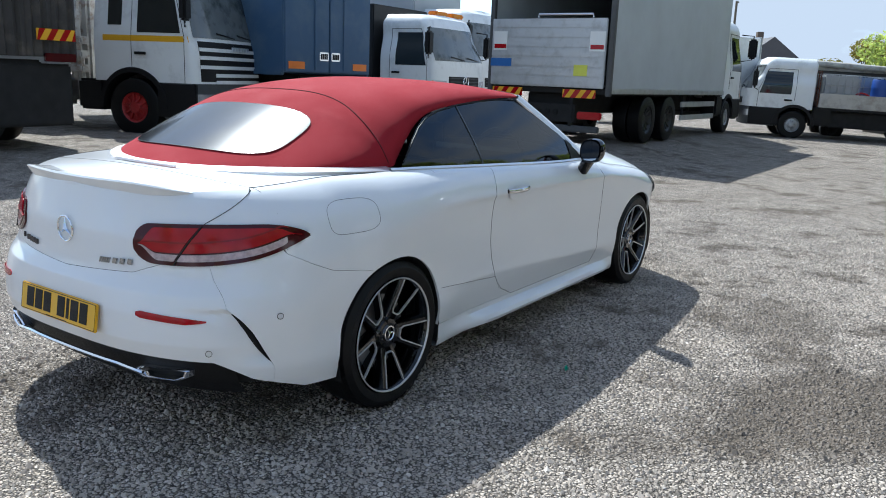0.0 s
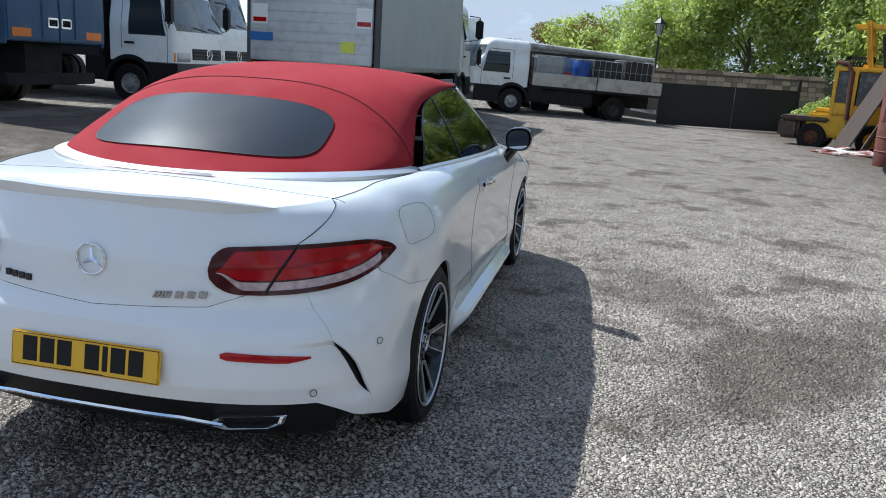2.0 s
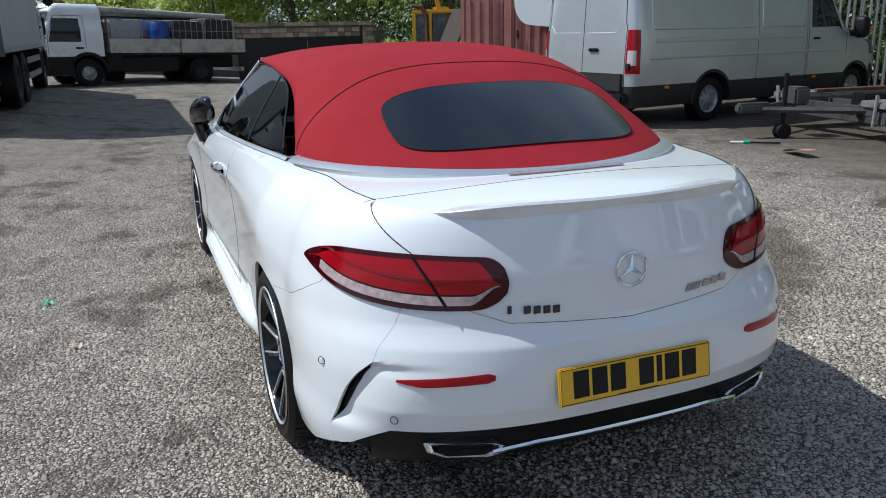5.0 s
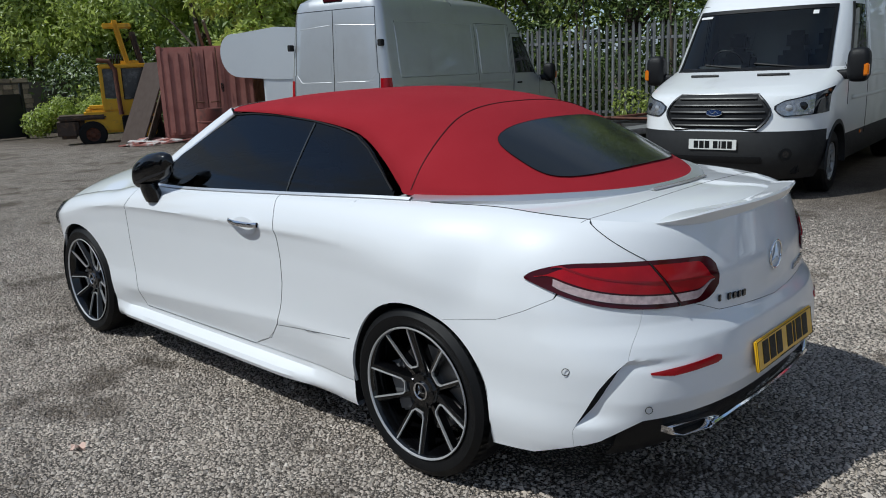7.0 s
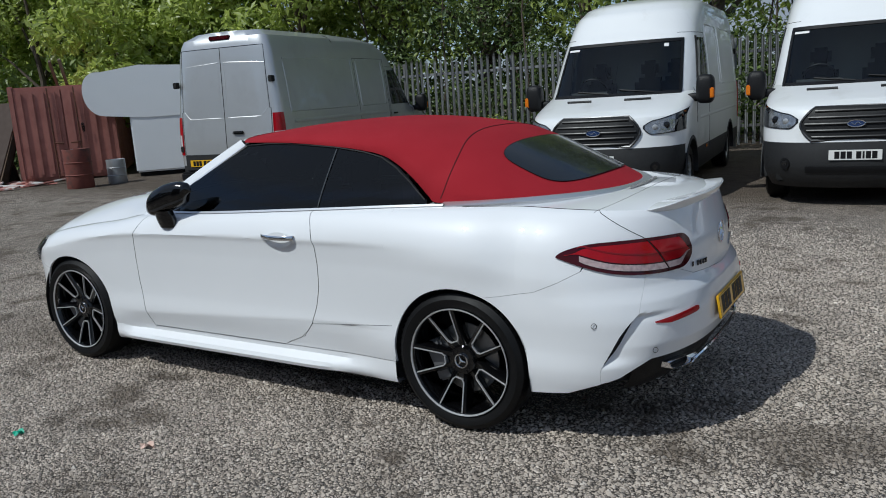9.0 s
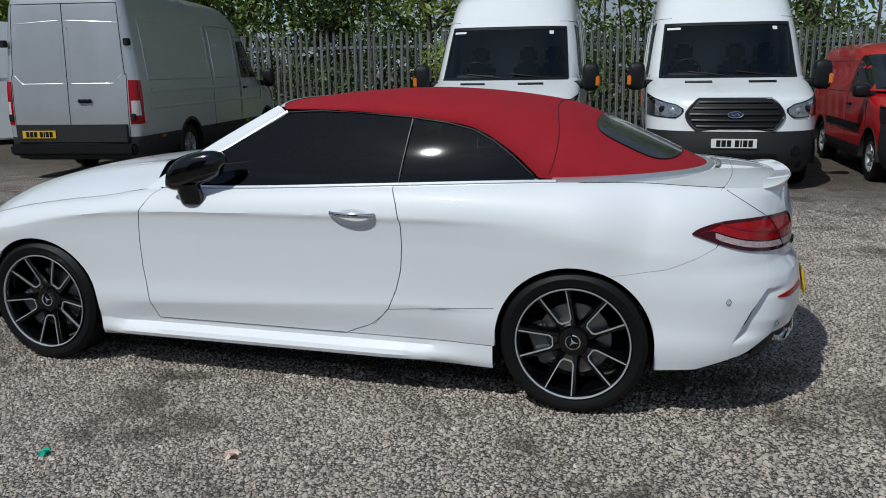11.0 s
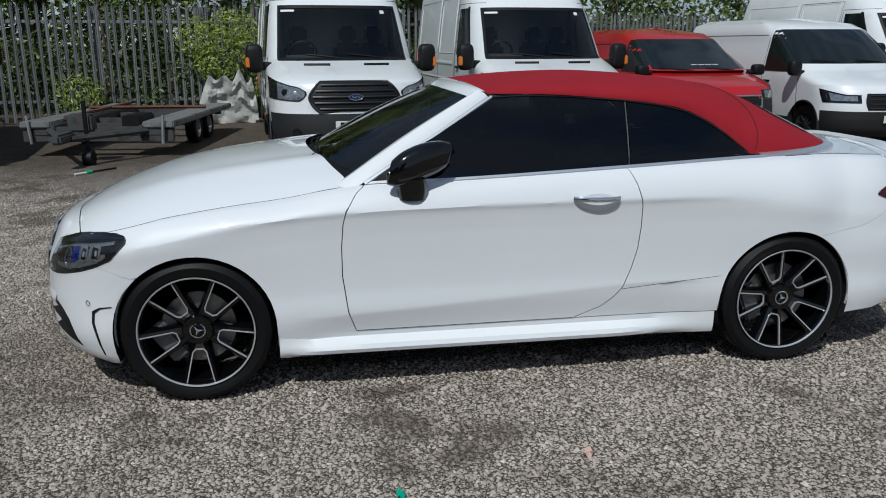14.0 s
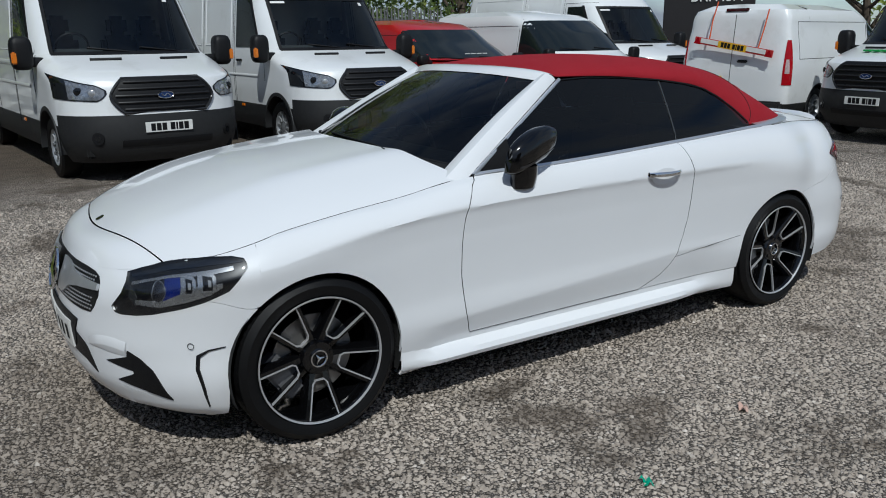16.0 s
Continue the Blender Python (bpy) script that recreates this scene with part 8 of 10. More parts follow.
tube(bm, [Vector((-0.1, 0.2, 2.34)), Vector((-0.1, 0.2, 2.40)), Vector((-0.1, -0.9, 2.40)), Vector((-0.1, -0.9, 2.34))], 0.02, 6)
part("lift_rail", bm, SATIN, lift)
for s in (0.80, -0.72):
    hazard(bx, pose(-0.10, s, 0.98) @ pose(0, 0, 0, 0, 0, 180), 0.66, 0.15)
bm = bmesh.new()
box(bm, -0.08, 0.05, -0.65, 0.75, 0.45, 0.78, 0.01)
part("under_run", bm, CHASSIS, bx)
bm = bmesh.new()
for k in range(5):
    cyl(bm, (-0.10, 0.42 - k * 0.17, 0.63), (-0.07, 0.42 - k * 0.17, 0.63), 0.055, n=14)
part("light_hole", bm, DARK, bx)
boxed("lift_bar", (-0.12, -0.02, -1.15, 1.2, 0.28, 0.40), LORRY_GREY, bx, 0.02)
for y in (-0.95, 0.95):
    boxed("tail_lamp", (-0.12, -0.04, y - 0.24, y + 0.24, 0.52, 0.66), LAMP_RED, bx, 0.02)
    boxed("bracket", (-0.1, 0.0, y * 0.6 - 0.04, y * 0.6 + 0.04, 0.35, 0.98), CHASSIS, bx, 0.01)
boxed("chassis", (0.2, 9.0, -0.5, 0.5, 0.6, 0.98), CHASSIS, bx, 0.02)
lorry_axle(bx, 2.25, 0.48, 1.08)
lorry_axle(bx, 3.55, 0.48, 1.08)
for s in (1, -1):
    for z in (0.48, 0.78):
        boxed("side_guard", (4.3, 6.9, s * 1.22 - 0.02, s * 1.22 + 0.02, z - 0.06, z + 0.06), ALU, bx, 0.01)
    boxed("guard_post", (4.5, 4.56, s * 1.18 - 0.02, s * 1.18 + 0.02, 0.42, 1.0), CHASSIS, bx, 0.005)
cab = new("front_cab")
cab.parent = bx
cab.matrix_basis = pose(9.55, 0, 0)
lorry_cab(cab, 2.9, 2.45, 2.0, LORRY_WHITE, "atego", 1.38)
for o in list(cab.children):
    o.parent = bx
    o.matrix_basis = cab.matrix_basis @ o.matrix_basis
bpy.data.objects.remove(cab)
# white trailer beyond it
tr = thing("white_box_trailer", "white box trailer behind the lorries", "trailer", facing(24.6, 6.4, 0.36, 0.93, 0.1))
cargo_box(tr, -2.6, 3.5, 2.5, 0.9, 2.9, LORRY_WHITE)
boxed("chassis", (-2.4, 3.3, -0.6, 0.6, 0.5, 0.9), CHASSIS, tr, 0.02)
lorry_axle(tr, 1.0, 0.45, 1.0, False)

# flatbed with tanks
hf = Vector((-0.36, 0.933, 0)).normalized()
lf = Vector((-hf.y, hf.x, 0))
cf = Vector((23.96, 3.79, 0))
GF = 0.01
fl = thing("flatbed_lorry", "white flatbed lorry loaded with tanks and a blue drum", "lorry", facing(cf.x, cf.y, hf.x, hf.y, GF) @ pose(0, 0, 0, 0, -1.6, 0), "parked lorries")
lorry_cab(fl, 2.40, 2.2, 2.0, LORRY_WHITE, "flat", 1.45)
BOARD = mat("weathered white boards", (0.52, 0.50, 0.45), 0.75, 0, 0.2, 5, 0.2, 30, mottled=(0.22, 0.19, 0.16), mottle_scale=3, mottle=(0.45, 0.75))
boxed("load_bed", (-6.65, -2.05, -1.15, 1.15, 0.92, 1.02), CHASSIS, fl, 0.01)
for s in (1, -1):
    for a, b in ((-4.32, -2.1), (-6.6, -4.36)):
        boxed("drop_side", (a, b, s * 1.15 - 0.02, s * 1.15 + 0.02, 1.0, 1.42), BOARD, fl, 0.01)
boxed("tailboard", (-6.65, -6.6, -1.15, 1.15, 1.0, 1.42), BOARD, fl, 0.01)
bm = bmesh.new()
for i in range(8):
    y = -1.1 + i * 0.314
    tube(bm, [Vector((-2.07, y, 1.0)), Vector((-2.07, y, 2.05))], 0.018, 6)
for z in (1.55, 2.05):
    tube(bm, [Vector((-2.07, -1.1, z)), Vector((-2.07, 1.1, z))], 0.02, 6)
part("headboard", bm, RUST, fl)
boxed("chassis", (-6.5, -1.9, -0.5, 0.5, 0.5, 0.92), CHASSIS, fl, 0.02)
boxed("side_locker", (-4.3, -2.4, 0.35, 1.0, 0.42, 0.9), CHASSIS, fl, 0.03)
boxed("rear_bumper", (-6.62, -6.5, -1.05, 1.05, 0.38, 0.52), ALU, fl, 0.02)
lorry_axle(fl, -5.05, 0.42, 0.95)
IBC = mat("milky tank plastic", (0.35, 0.36, 0.37), 0.5, 0, 0.2, 3)
IBC_DARK = mat("dark tank plastic", (0.02, 0.021, 0.023), 0.5, 0, 0.3, 3)


def on_bed(x, y, z):
    return fl.matrix_basis @ pose(x, y, z)


def tank(x, y, body, lbl, h=0.95):
    t = thing("liquid_tank", lbl, "tank", on_bed(x, y, 1.022), "tanks on the flatbed")
    boxed("bottle", (-0.50, 0.50, -0.46, 0.46, 0.12, h), body, t, 0.06)
    boxed("pallet", (-0.55, 0.55, -0.5, 0.5, 0.0, 0.11), BOARD, t, 0.01)
    bm = bmesh.new()
    for s in (1, -1):
        for k in range(6):
            a = -0.5 + k * 0.2
            tube(bm, [Vector((a, s * 0.48, 0.1)), Vector((a, s * 0.48, h + 0.02))], 0.009, 5)
            tube(bm, [Vector((s * 0.53, a * 0.92, 0.1)), Vector((s * 0.53, a * 0.92, h + 0.02))], 0.009, 5)
        for z in (0.15, 0.4, 0.65, h + 0.02):
            tube(bm, [Vector((-0.53, s * 0.48, z)), Vector((0.53, s * 0.48, z))], 0.009, 5)
            tube(bm, [Vector((s * 0.53, -0.48, z)), Vector((s * 0.53, 0.48, z))], 0.009, 5)
    part("cage", bm, STEEL_WHEEL, t)
    bm = bmesh.new()
    cyl(bm, (0, 0, h), (0, 0, h + 0.06), 0.09, n=16)
    part("cap", bm, PLASTIC, t)


tank(-2.68, 0.50, IBC, "white caged liquid tank on the flatbed")
tank(-3.55, -0.10, mat("blue-grey tank", (0.24, 0.30, 0.40), 0.5), "blue-grey caged liquid tank on the flatbed")
tank(-4.72, 0.50, IBC_DARK, "dark caged liquid tank on the flatbed")
tank(-5.82, 0.50, IBC_DARK, "black caged liquid tank on the flatbed", 1.02)
dr = thing("plastic_drum", "bright blue plastic drum on the flatbed", "drum", on_bed(-3.86, 0.78, 1.022))
bm = bmesh.new()
lathe(bm, [(0.0, 0.001), (0.0, 0.27), (0.05, 0.29), (0.28, 0.295), (0.30, 0.30), (0.33, 0.295), (0.62, 0.295), (0.64, 0.30), (0.67, 0.295), (0.86, 0.29), (0.90, 0.27), (0.90, 0.001)], 28, "z")
part("shell", bm, mat("blue drum plastic", (0.012, 0.06, 0.28), 0.4), dr)
bm = bmesh.new()
cyl(bm, (0.12, 0.0, 0.895), (0.12, 0, 0.925), 0.05, n=14)
part("cap", bm, PLASTIC, dr)
cs2 = thing("coiled_hose", "red and white bundle beside the blue drum", "bundle", on_bed(-3.36, 0.86, 1.022))
bm = bmesh.new()
for k in range(4):
    tube(bm, [Vector((0.24 * math.cos(a), 0.10 * math.sin(a), 0.22 + 0.16 * math.sin(a * 1.0 + k) + 0.03 * k)) for a in np.linspace(0, 2 * math.pi, 25)[:-1]], 0.03, 6, True)
part("hose", bm, mat("red hose", (0.45, 0.03, 0.03), 0.6), cs2)
boxed("sack", (-0.35, 0.1, -0.15, 0.12, 0.0, 0.2), mat("white sack", (0.6, 0.6, 0.62), 0.8), cs2, 0.07)
# long pale roof rail of the body standing behind the flatbed
ca = cf - lf * 2.45
rl = thing("awning_trailer", "pale long trailer with a roof rail behind the flatbed", "trailer", facing(ca.x, ca.y, hf.x, hf.y, -0.05) @ pose(0, 0, 0, 0, -1.6, 0))
boxed("body", (-7.0, -1.6, -0.95, 0.88, 1.05, 2.22), mat("dark trailer side", (0.05, 0.05, 0.05), 0.6), rl, 0.03)
bm = bmesh.new()
cyl(bm, (-7.3, 1.02, 2.27), (-1.3, 1.02, 2.46), 0.10, n=16)
part("roof_rail", bm, BOARD, rl)
boxed("roof", (-7.2, -1.4, -1.0, 0.95, 2.22, 2.36), BOARD, rl, 0.03)
lorry_axle(rl, -3.2, 0.36, 0.8, False)
boxed("tail_post", (-7.12, -6.98, 0.90, 1.04, 0.55, 2.24), mat("pale timber", (0.42, 0.33, 0.22), 0.8), rl, 0.01)
bm = bmesh.new()
cyl(bm, (-2.1, 0.2, 2.36), (-2.1, 0.2, 2.52), 0.42, n=24)
part("spare_wheel", bm, RUBBER, rl)

# ---- forklift, container and scrap ----
FORK_Y = mat("forklift yellow", (0.80, 0.46, 0.015), 0.5, 0, 0.2, 5, mottled=(0.30, 0.16, 0.05), mottle_scale=4, mottle=(0.55, 0.78))
gz = ground_z(20.6, -6.7) - 0.10
fk = thing("forklift", "old yellow forklift truck with raised mast", "forklift", facing(20.51, -6.90, -0.40, -0.915, gz) @ Matrix.Scale(0.92, 4))
DIRT = mat("oily brown steel", (0.075, 0.052, 0.038), 0.7, 0, 0.3, 6, 0.2, 60, mottled=(0.16, 0.09, 0.045), mottle_scale=5, mottle=(0.5, 0.7))
bm = bmesh.new()
box(bm, -0.25, 0.92, -0.56, 0.56, 0.42, 1.12, 0.07)
box(bm, -0.12, 0.42, -0.48, 0.48, 1.10, 1.24, 0.05)
part("body", bm, FORK_Y, fk)
bm = bmesh.new()
box(bm, -1.02, -0.42, -0.60, 0.60, 0.30, 0.90, 0.10)
box(bm, -0.45, 0.3, -0.36, 0.36, 0.25, 0.86, 0.05)
box(bm, -0.98, 0.36, -0.66, 0.66, 0.84, 0.98, 0.05)
part("counterweight", bm, DIRT, fk, "oily brown counterweight over the rear wheels")
bm = bmesh.new()
box(bm, 0.86, 1.72, -0.55, 0.55, 0.36, 1.38, 0.04)
for x, y in ((0.36, 0.52), (0.36, -0.52), (0.88, 0.54), (0.88, -0.54), (1.68, 0.52), (1.68, -0.52)):
    box(bm, x - 0.05, x + 0.05, y - 0.04, y + 0.04, 1.08, 2.36, 0.01)
box(bm, 0.30, 1.76, -0.58, 0.58, 2.32, 2.44, 0.03)
box(bm, 0.32, 0.90, -0.55, -0.51, 1.10, 1.42, 0.01)
part("cab_frame", bm, FORK_Y, fk)
bm = bmesh.new()
for s in (1, -1):
    box(bm, 0.42, 0.82, s * 0.50 - 0.006, s * 0.50 + 0.006, 1.44, 2.30)
    box(bm, 0.96, 1.62, s * 0.50 - 0.006, s * 0.50 + 0.006, 1.40, 2.30)
box(bm, 0.34, 0.35, -0.46, 0.46, 1.3, 2.30)
part("cab_glass", bm, mat("dirty cab glass", (0.060, 0.066, 0.066), 0.15, 0, 0.5, 5, mottled=(0.20, 0.21, 0.20), mottle_scale=4, mottle=(0.5, 0.75)), fk)
boxed("seat", (0.75, 1.15, -0.25, 0.25, 1.1, 1.5), PLASTIC, fk, 0.04)
boxed("battery_box", (0.80, 1.35, -0.62, -0.54, 0.42, 0.92), PLASTIC, fk, 0.03)
lean = -0.19
for off, z0, z1, nm in ((0.0, 0.15, 3.35, "mast"), (-0.40, 1.9, 3.72, "inner_mast")):
    bm = bmesh.new()
    for s in (1, -1):
        for x0, x1, y0, y1 in ((-0.07, 0.07, 0.30, 0.33), (-0.07, -0.04, 0.30, 0.40), (0.04, 0.07, 0.30, 0.40)):
            vs = box(bm, 2.02 + off + x0, 2.02 + off + x1, min(s * y0, s * y1), max(s * y0, s * y1), z0, z1, 0.006)
    for z in ((0.5, 1.6, 2.5, 3.25) if off == 0 else (2.2, 2.95, 3.60)):
        box(bm, 1.96 + off, 2.08 + off, -0.36, 0.36, z, z + 0.12, 0.01)
    for vv in bm.verts:
        vv.co.x += lean * vv.co.z
    part(nm, bm, FORK_Y if off else DIRT, fk, "yellow lifting mast tilted back" if off else "dark mast rail")
for z in (2.4, 3.50):
    bm = bmesh.new()
    box(bm, 1.18 + (3.5 - z) * 0.15, 1.98, -0.30, 0.30, z, z + 0.13, 0.02)
    for vv in bm.verts:
        vv.co.x += lean * (vv.co.z - 0.4)
    part("mast_bridge", bm, FORK_Y, fk)
bm = bmesh.new()
tube(bm, [Vector((0.80, -0.60, 0.95)), Vector((0.76, -0.60, 2.25)), Vector((0.62, -0.58, 2.52)), Vector((0.30, -0.52, 2.56))], 0.065, 8)
part("exhaust", bm, RUST, fk)
bm = bmesh.new()
for k in range(7):
    cx = 0.62 + k * 0.085
    tube(bm, [Vector((cx + 0.03 * math.sin(a), 0.30 * math.cos(a), 2.60 + 0.13 * math.sin(a))) for a in np.linspace(0, 2 * math.pi, 17)[:-1]], 0.026, 5, True)
part("coiled_hose", bm, PLASTIC, fk)
for x, r in ((-0.05, 0.40), (1.55, 0.44)):
    for s in (1, -1):
        road_wheel(fk, x, s, 0.52, r, 0.26, FORK_Y if x > 1 else RUST, 6, 0.02, r * 0.5)

CONT = mat("container red paint", (0.38, 0.155, 0.125), 0.7, 0, 0.12, 4, mottled=(0.25, 0.09, 0.07), mottle_scale=2, mottle=(0.45, 0.8))
cg = ground_z(17.5, -8.5) + 0.0
ct = thing("shipping_container", "faded red shipping container with closed ribbed doors", "container", facing(17.1, -8.55, -0.75, 0.66, cg))
boxed("shell", (-6.0, 0.0, -1.15, 1.15, 0.06, 2.42), CONT, ct, 0.02)
for s in (1, -1):
    d = boxed("door", (0.0, 0.045, 0.01 if s > 0 else -1.12, 1.12 if s > 0 else -0.01, 0.14, 2.34), CONT, ct, 0.01)
    for k in range(4):
        boxed("rib", (0.04, 0.075, s * (0.18 + k * 0.26) - 0.06, s * (0.18 + k * 0.26) + 0.06, 0.20, 2.28), CONT, d, 0.015)
    bm = bmesh.new()
    tube(bm, [Vector((0.10, s * 0.31, 0.1)), Vector((0.10, s * 0.31, 2.38))], 0.018, 6)
    tube(bm, [Vector((0.10, s * 0.31, 1.0)), Vector((0.12, s * 0.08, 0.98))], 0.018, 6)
    part("lock_rod", bm, RUST, d)
for y in (-1.15, 1.15):
    boxed("corner_post", (-0.08, 0.06, y - 0.06, y + 0.06, 0.0, 2.45), CONT, ct, 0.015)
for s in (1, -1):
    bm = bmesh.new()
    for k in range(20):
        box(bm, -5.8 + k * 0.29, -5.66 + k * 0.29, min(s * 1.14, s * 1.175), max(s * 1.14, s * 1.175), 0.2, 2.3, 0.01)
    part("side_corrugation", bm, CONT, ct)
bm = bmesh.new()
for k in range(3):
    tube(bm, [Vector((0.13, 0.42 + 0.03 * math.cos(a + k), 1.35 + 0.11 * math.sin(a))) for a in np.linspace(0, 2 * math.pi, 17)[:-1]], 0.008, 4, True)
part("cable_loop", bm, PLASTIC, ct)


def drum_at(x, y, r, hgt, material, lbl, name="oil_drum"):
    t = thing(name, lbl, "drum", pose(x, y, ground_z(x, y)))
    bm = bmesh.new()
    lathe(bm, [(0.0, 0.001), (0.0, r * 0.97), (0.02, r), (hgt * 0.32, r * 0.985), (hgt * 0.34, r * 1.03), (hgt * 0.36, r * 0.985), (hgt * 0.64, r * 0.985), (hgt * 0.66, r * 1.03), (hgt * 0.68, r * 0.985), (hgt - 0.02, r), (hgt, r * 0.98), (hgt - 0.03, r * 0.93), (hgt - 0.03, 0.001)], 32, "z")
    part("shell", bm, material, t)
    bm = bmesh.new()
    cyl(bm, (r * 0.5, 0, hgt - 0.03), (r * 0.5, 0, hgt - 0.01), 0.035, n=12)
    part("bung", bm, STEEL_WHEEL, t)


drum_at(14.35, -6.9, 0.29, 0.87, mat("rusty red drum", (0.20, 0.055, 0.04), 0.75, 0, 0.35, 6, mottled=(0.07, 0.035, 0.03), mottle_scale=5), "rusty red oil drum standing before the container")
drum_at(14.2, -7.75, 0.21, 0.55, STEEL_WHEEL, "small steel keg standing on the gravel", "steel_keg")
# leaning boards and debris sheet between forklift and container
for i, (x, y, L, w, lean, col) in enumerate(((18.48, -6.95, 2.35, 1.05, 26, (0.060, 0.038, 0.028)), (18.75, -7.6, 2.5, 0.30, 25, (0.14, 0.09, 0.06)))):
    o = thing("leaning_board", "brown weathered board leaning against the forklift", "board", pose(x, y, ground_z(x, y) - 0.02, 0, 0, -84) @ pose(0, 0, 0, 0, lean, 0))
    boxed("plank", (-0.02, 0.02, -w / 2, w / 2, 0.0, L), mat("board brown %d" % i, col, 0.8, 0, 0.3, 6), o, 0.005)
bm = bmesh.new()
rng = random.Random(5)
for k in range(9):
    x, y = 17.1 + rng.uniform(-0.9, 1.1), -6.9 + rng.uniform(-0.8, 0.7)
    m = pose(x, y, ground_z(x, y) + 0.05, rng.uniform(-9, 9), rng.uniform(-9, 9), rng.uniform(0, 180))
    box(bm, -rng.uniform(0.2, 0.6), rng.uniform(0.2, 0.6), -0.12, 0.12, -0.02, 0.02, 0.004, m)
for k in range(2):
    pole = thing("timber_pole", "weathered timber pole lying across the container roof", "timber", ct.matrix_basis @ pose(-0.5 - 0.5 * k, 0.1 - 0.3 * k, 2.47, 0, -38, 0), "timber poles")
    boxed("pole", (-0.9, 0.9, -0.035, 0.035, 0.0, 0.07), mat("grey timber", (0.16, 0.12, 0.085), 0.85, 0, 0.3, 6), pole, 0.008)
sheet = part("scrap_pile", bm, mat("scrap sheet", (0.42, 0.16, 0.13), 0.7, 0, 0.4, 2, mottled=(0.55, 0.53, 0.5), mottle_scale=2.5, mottle=(0.45, 0.55)))
tagged(sheet, "red and pale scrap sheets lying before the container", "scrap", kind="stuff")
# luton box standing on the ground
lu = thing("luton_box", "white luton van body with rounded overhang resting on ground", "van body", pose(15.45, -8.05, ground_z(15.4, -8.5), 0, 0, 47))
LUT = mat("glossy white fibreglass", (0.84, 0.86, 0.87), 0.3, 0, 0.05, 2, coat=0.5)
boxed("body", (-4.6, -0.95, -1.985, -0.015, 0.12, 2.45), LUT, lu, 0.04)
bm = bmesh.new()
rows = []
for y in np.linspace(-2.0, 0.0, 12):
    prof = []
    for a in np.linspace(0, math.pi, 15):
        prof.append(Vector((-0.42 + 0.45 * math.sin(a) ** 0.8, y, 2.05 - 0.52 * math.cos(a) + 0.06 * math.sin(a))))
    rows.append([Vector((-1.3, y, 1.45))] + prof + [Vector((-1.3, y, 2.70)), Vector((-3.0, y, 2.62))])
add_grid(bm, rows)
for y in (-2.0, 0.0):
    bm.faces.new([bm.verts.new(v) for v in (rows[0] if y < -1 else rows[-1])] + [bm.verts.new(Vector((-3.0, y, 1.45)))])
part("overhang", bm, LUT, lu, "rounded white overhang")
boxed("skid", (-4.5, -1.0, -1.8, -0.2, 0.0, 0.12), CHASSIS, lu, 0.01)

# ---- gate, wall, lamp post, distance ----
GX0, GY0, GX1, GY1 = 27.6, -2.9, 28.2, -7.75
gdir = Vector((GX1 - GX0, GY1 - GY0, 0))
glen = gdir.length
gang = math.degrees(math.atan2(gdir.y, gdir.x))
gt = thing("yard_gate", "black sheeted double yard gate, closed", "gate", pose(GX0, GY0, ground_z(28, -5) - 0.0, 0, 0, gang))
BLK = mat("black gate sheet", (0.012, 0.013, 0.014), 0.55, 0, 0.3, 3)
for a, b in ((0.0, glen * 0.55), (glen * 0.555, glen)):
    leaf = boxed("gate_leaf", (a, b, -0.02, 0.02, 0.06, 1.56), BLK, gt, 0.01)
    for z in (0.10, 1.50):
        boxed("leaf_rail", (a, b, 0.02, 0.06, z - 0.04, z + 0.04), BLK, leaf, 0.008)
    bm = bmesh.new()
    tube(bm, [Vector((a + 0.1, 0.045, 0.12)), Vector((b - 0.1, 0.045, 1.48))], 0.025, 5)
    part("brace", bm, BLK, leaf)
boxed("gate_post", (glen, glen + 0.1, -0.05, 0.05, 0.0, 1.95), BLK, gt, 0.01)
bm = bmesh.new()
tube(bm, [Vector((glen * 0.55, 0.08, 0.0)), Vector((glen * 0.55, 0.08, 0.62))], 0.03, 6)
part("drop_bolt", bm, ALU, gt)
STONE = mat("sandstone", (0.52, 0.40, 0.28), 0.9, 0, 0.35, 5, 0.4, 40, per_object=0.45, mottled=(0.20, 0.15, 0.11), mottle_scale=3.0)
wall = thing("boundary_wall", "old coursed sandstone wall with coping", "wall", pose(31.5, 1.0, -0.4, 0, 0, -84), kind="structure")
boxed("wall_core", (0.0, 16.0, -0.2, 0.2, 0.0, 2.1), mat("mortar", (0.20, 0.17, 0.14), 0.95, 0, 0.3, 5), wall, 0.02)
stones = []
for k in range(4):
    bm = bmesh.new()
    box(bm, -0.5, 0.5, -0.5, 0.5, -0.5, 0.5, 0.06)
    for v in bm.verts:
        v.co += Vector(noise.noise_vector(v.co * 1.7 + Vector((k * 7, 0, 0)))) * 0.05
    me = bpy.data.meshes.new("stone")
    bm.to_mesh(me)
    bm.free()
    me.materials.append(STONE)
    stones.append(me)
rng = random.Random(11)
for row in range(5):
    x = 2.6 - rng.uniform(0, 0.3)
    while x < 10.4:
        w = rng.uniform(0.22, 0.42)
        o = new("stone", stones[rng.randrange(4)])
        o.parent = wall
        o.matrix_basis = pose(x + w / 2, -0.19, 1.16 + row * 0.19) @ Matrix.Diagonal((w - 0.02, 0.10, 0.175, 1))
        x += w
for k in range(12):
    o = new("coping_stone", stones[k % 4])
    o.parent = wall
    o.matrix_basis = pose(2.8 + k * 0.68, 0, 2.17) @ Matrix.Diagonal((0.66, 0.52, 0.16, 1))
lp = thing("lamp_post", "black ornamental lantern lamp post", "lamp post", pose(33.6, -2.85, -0.15))
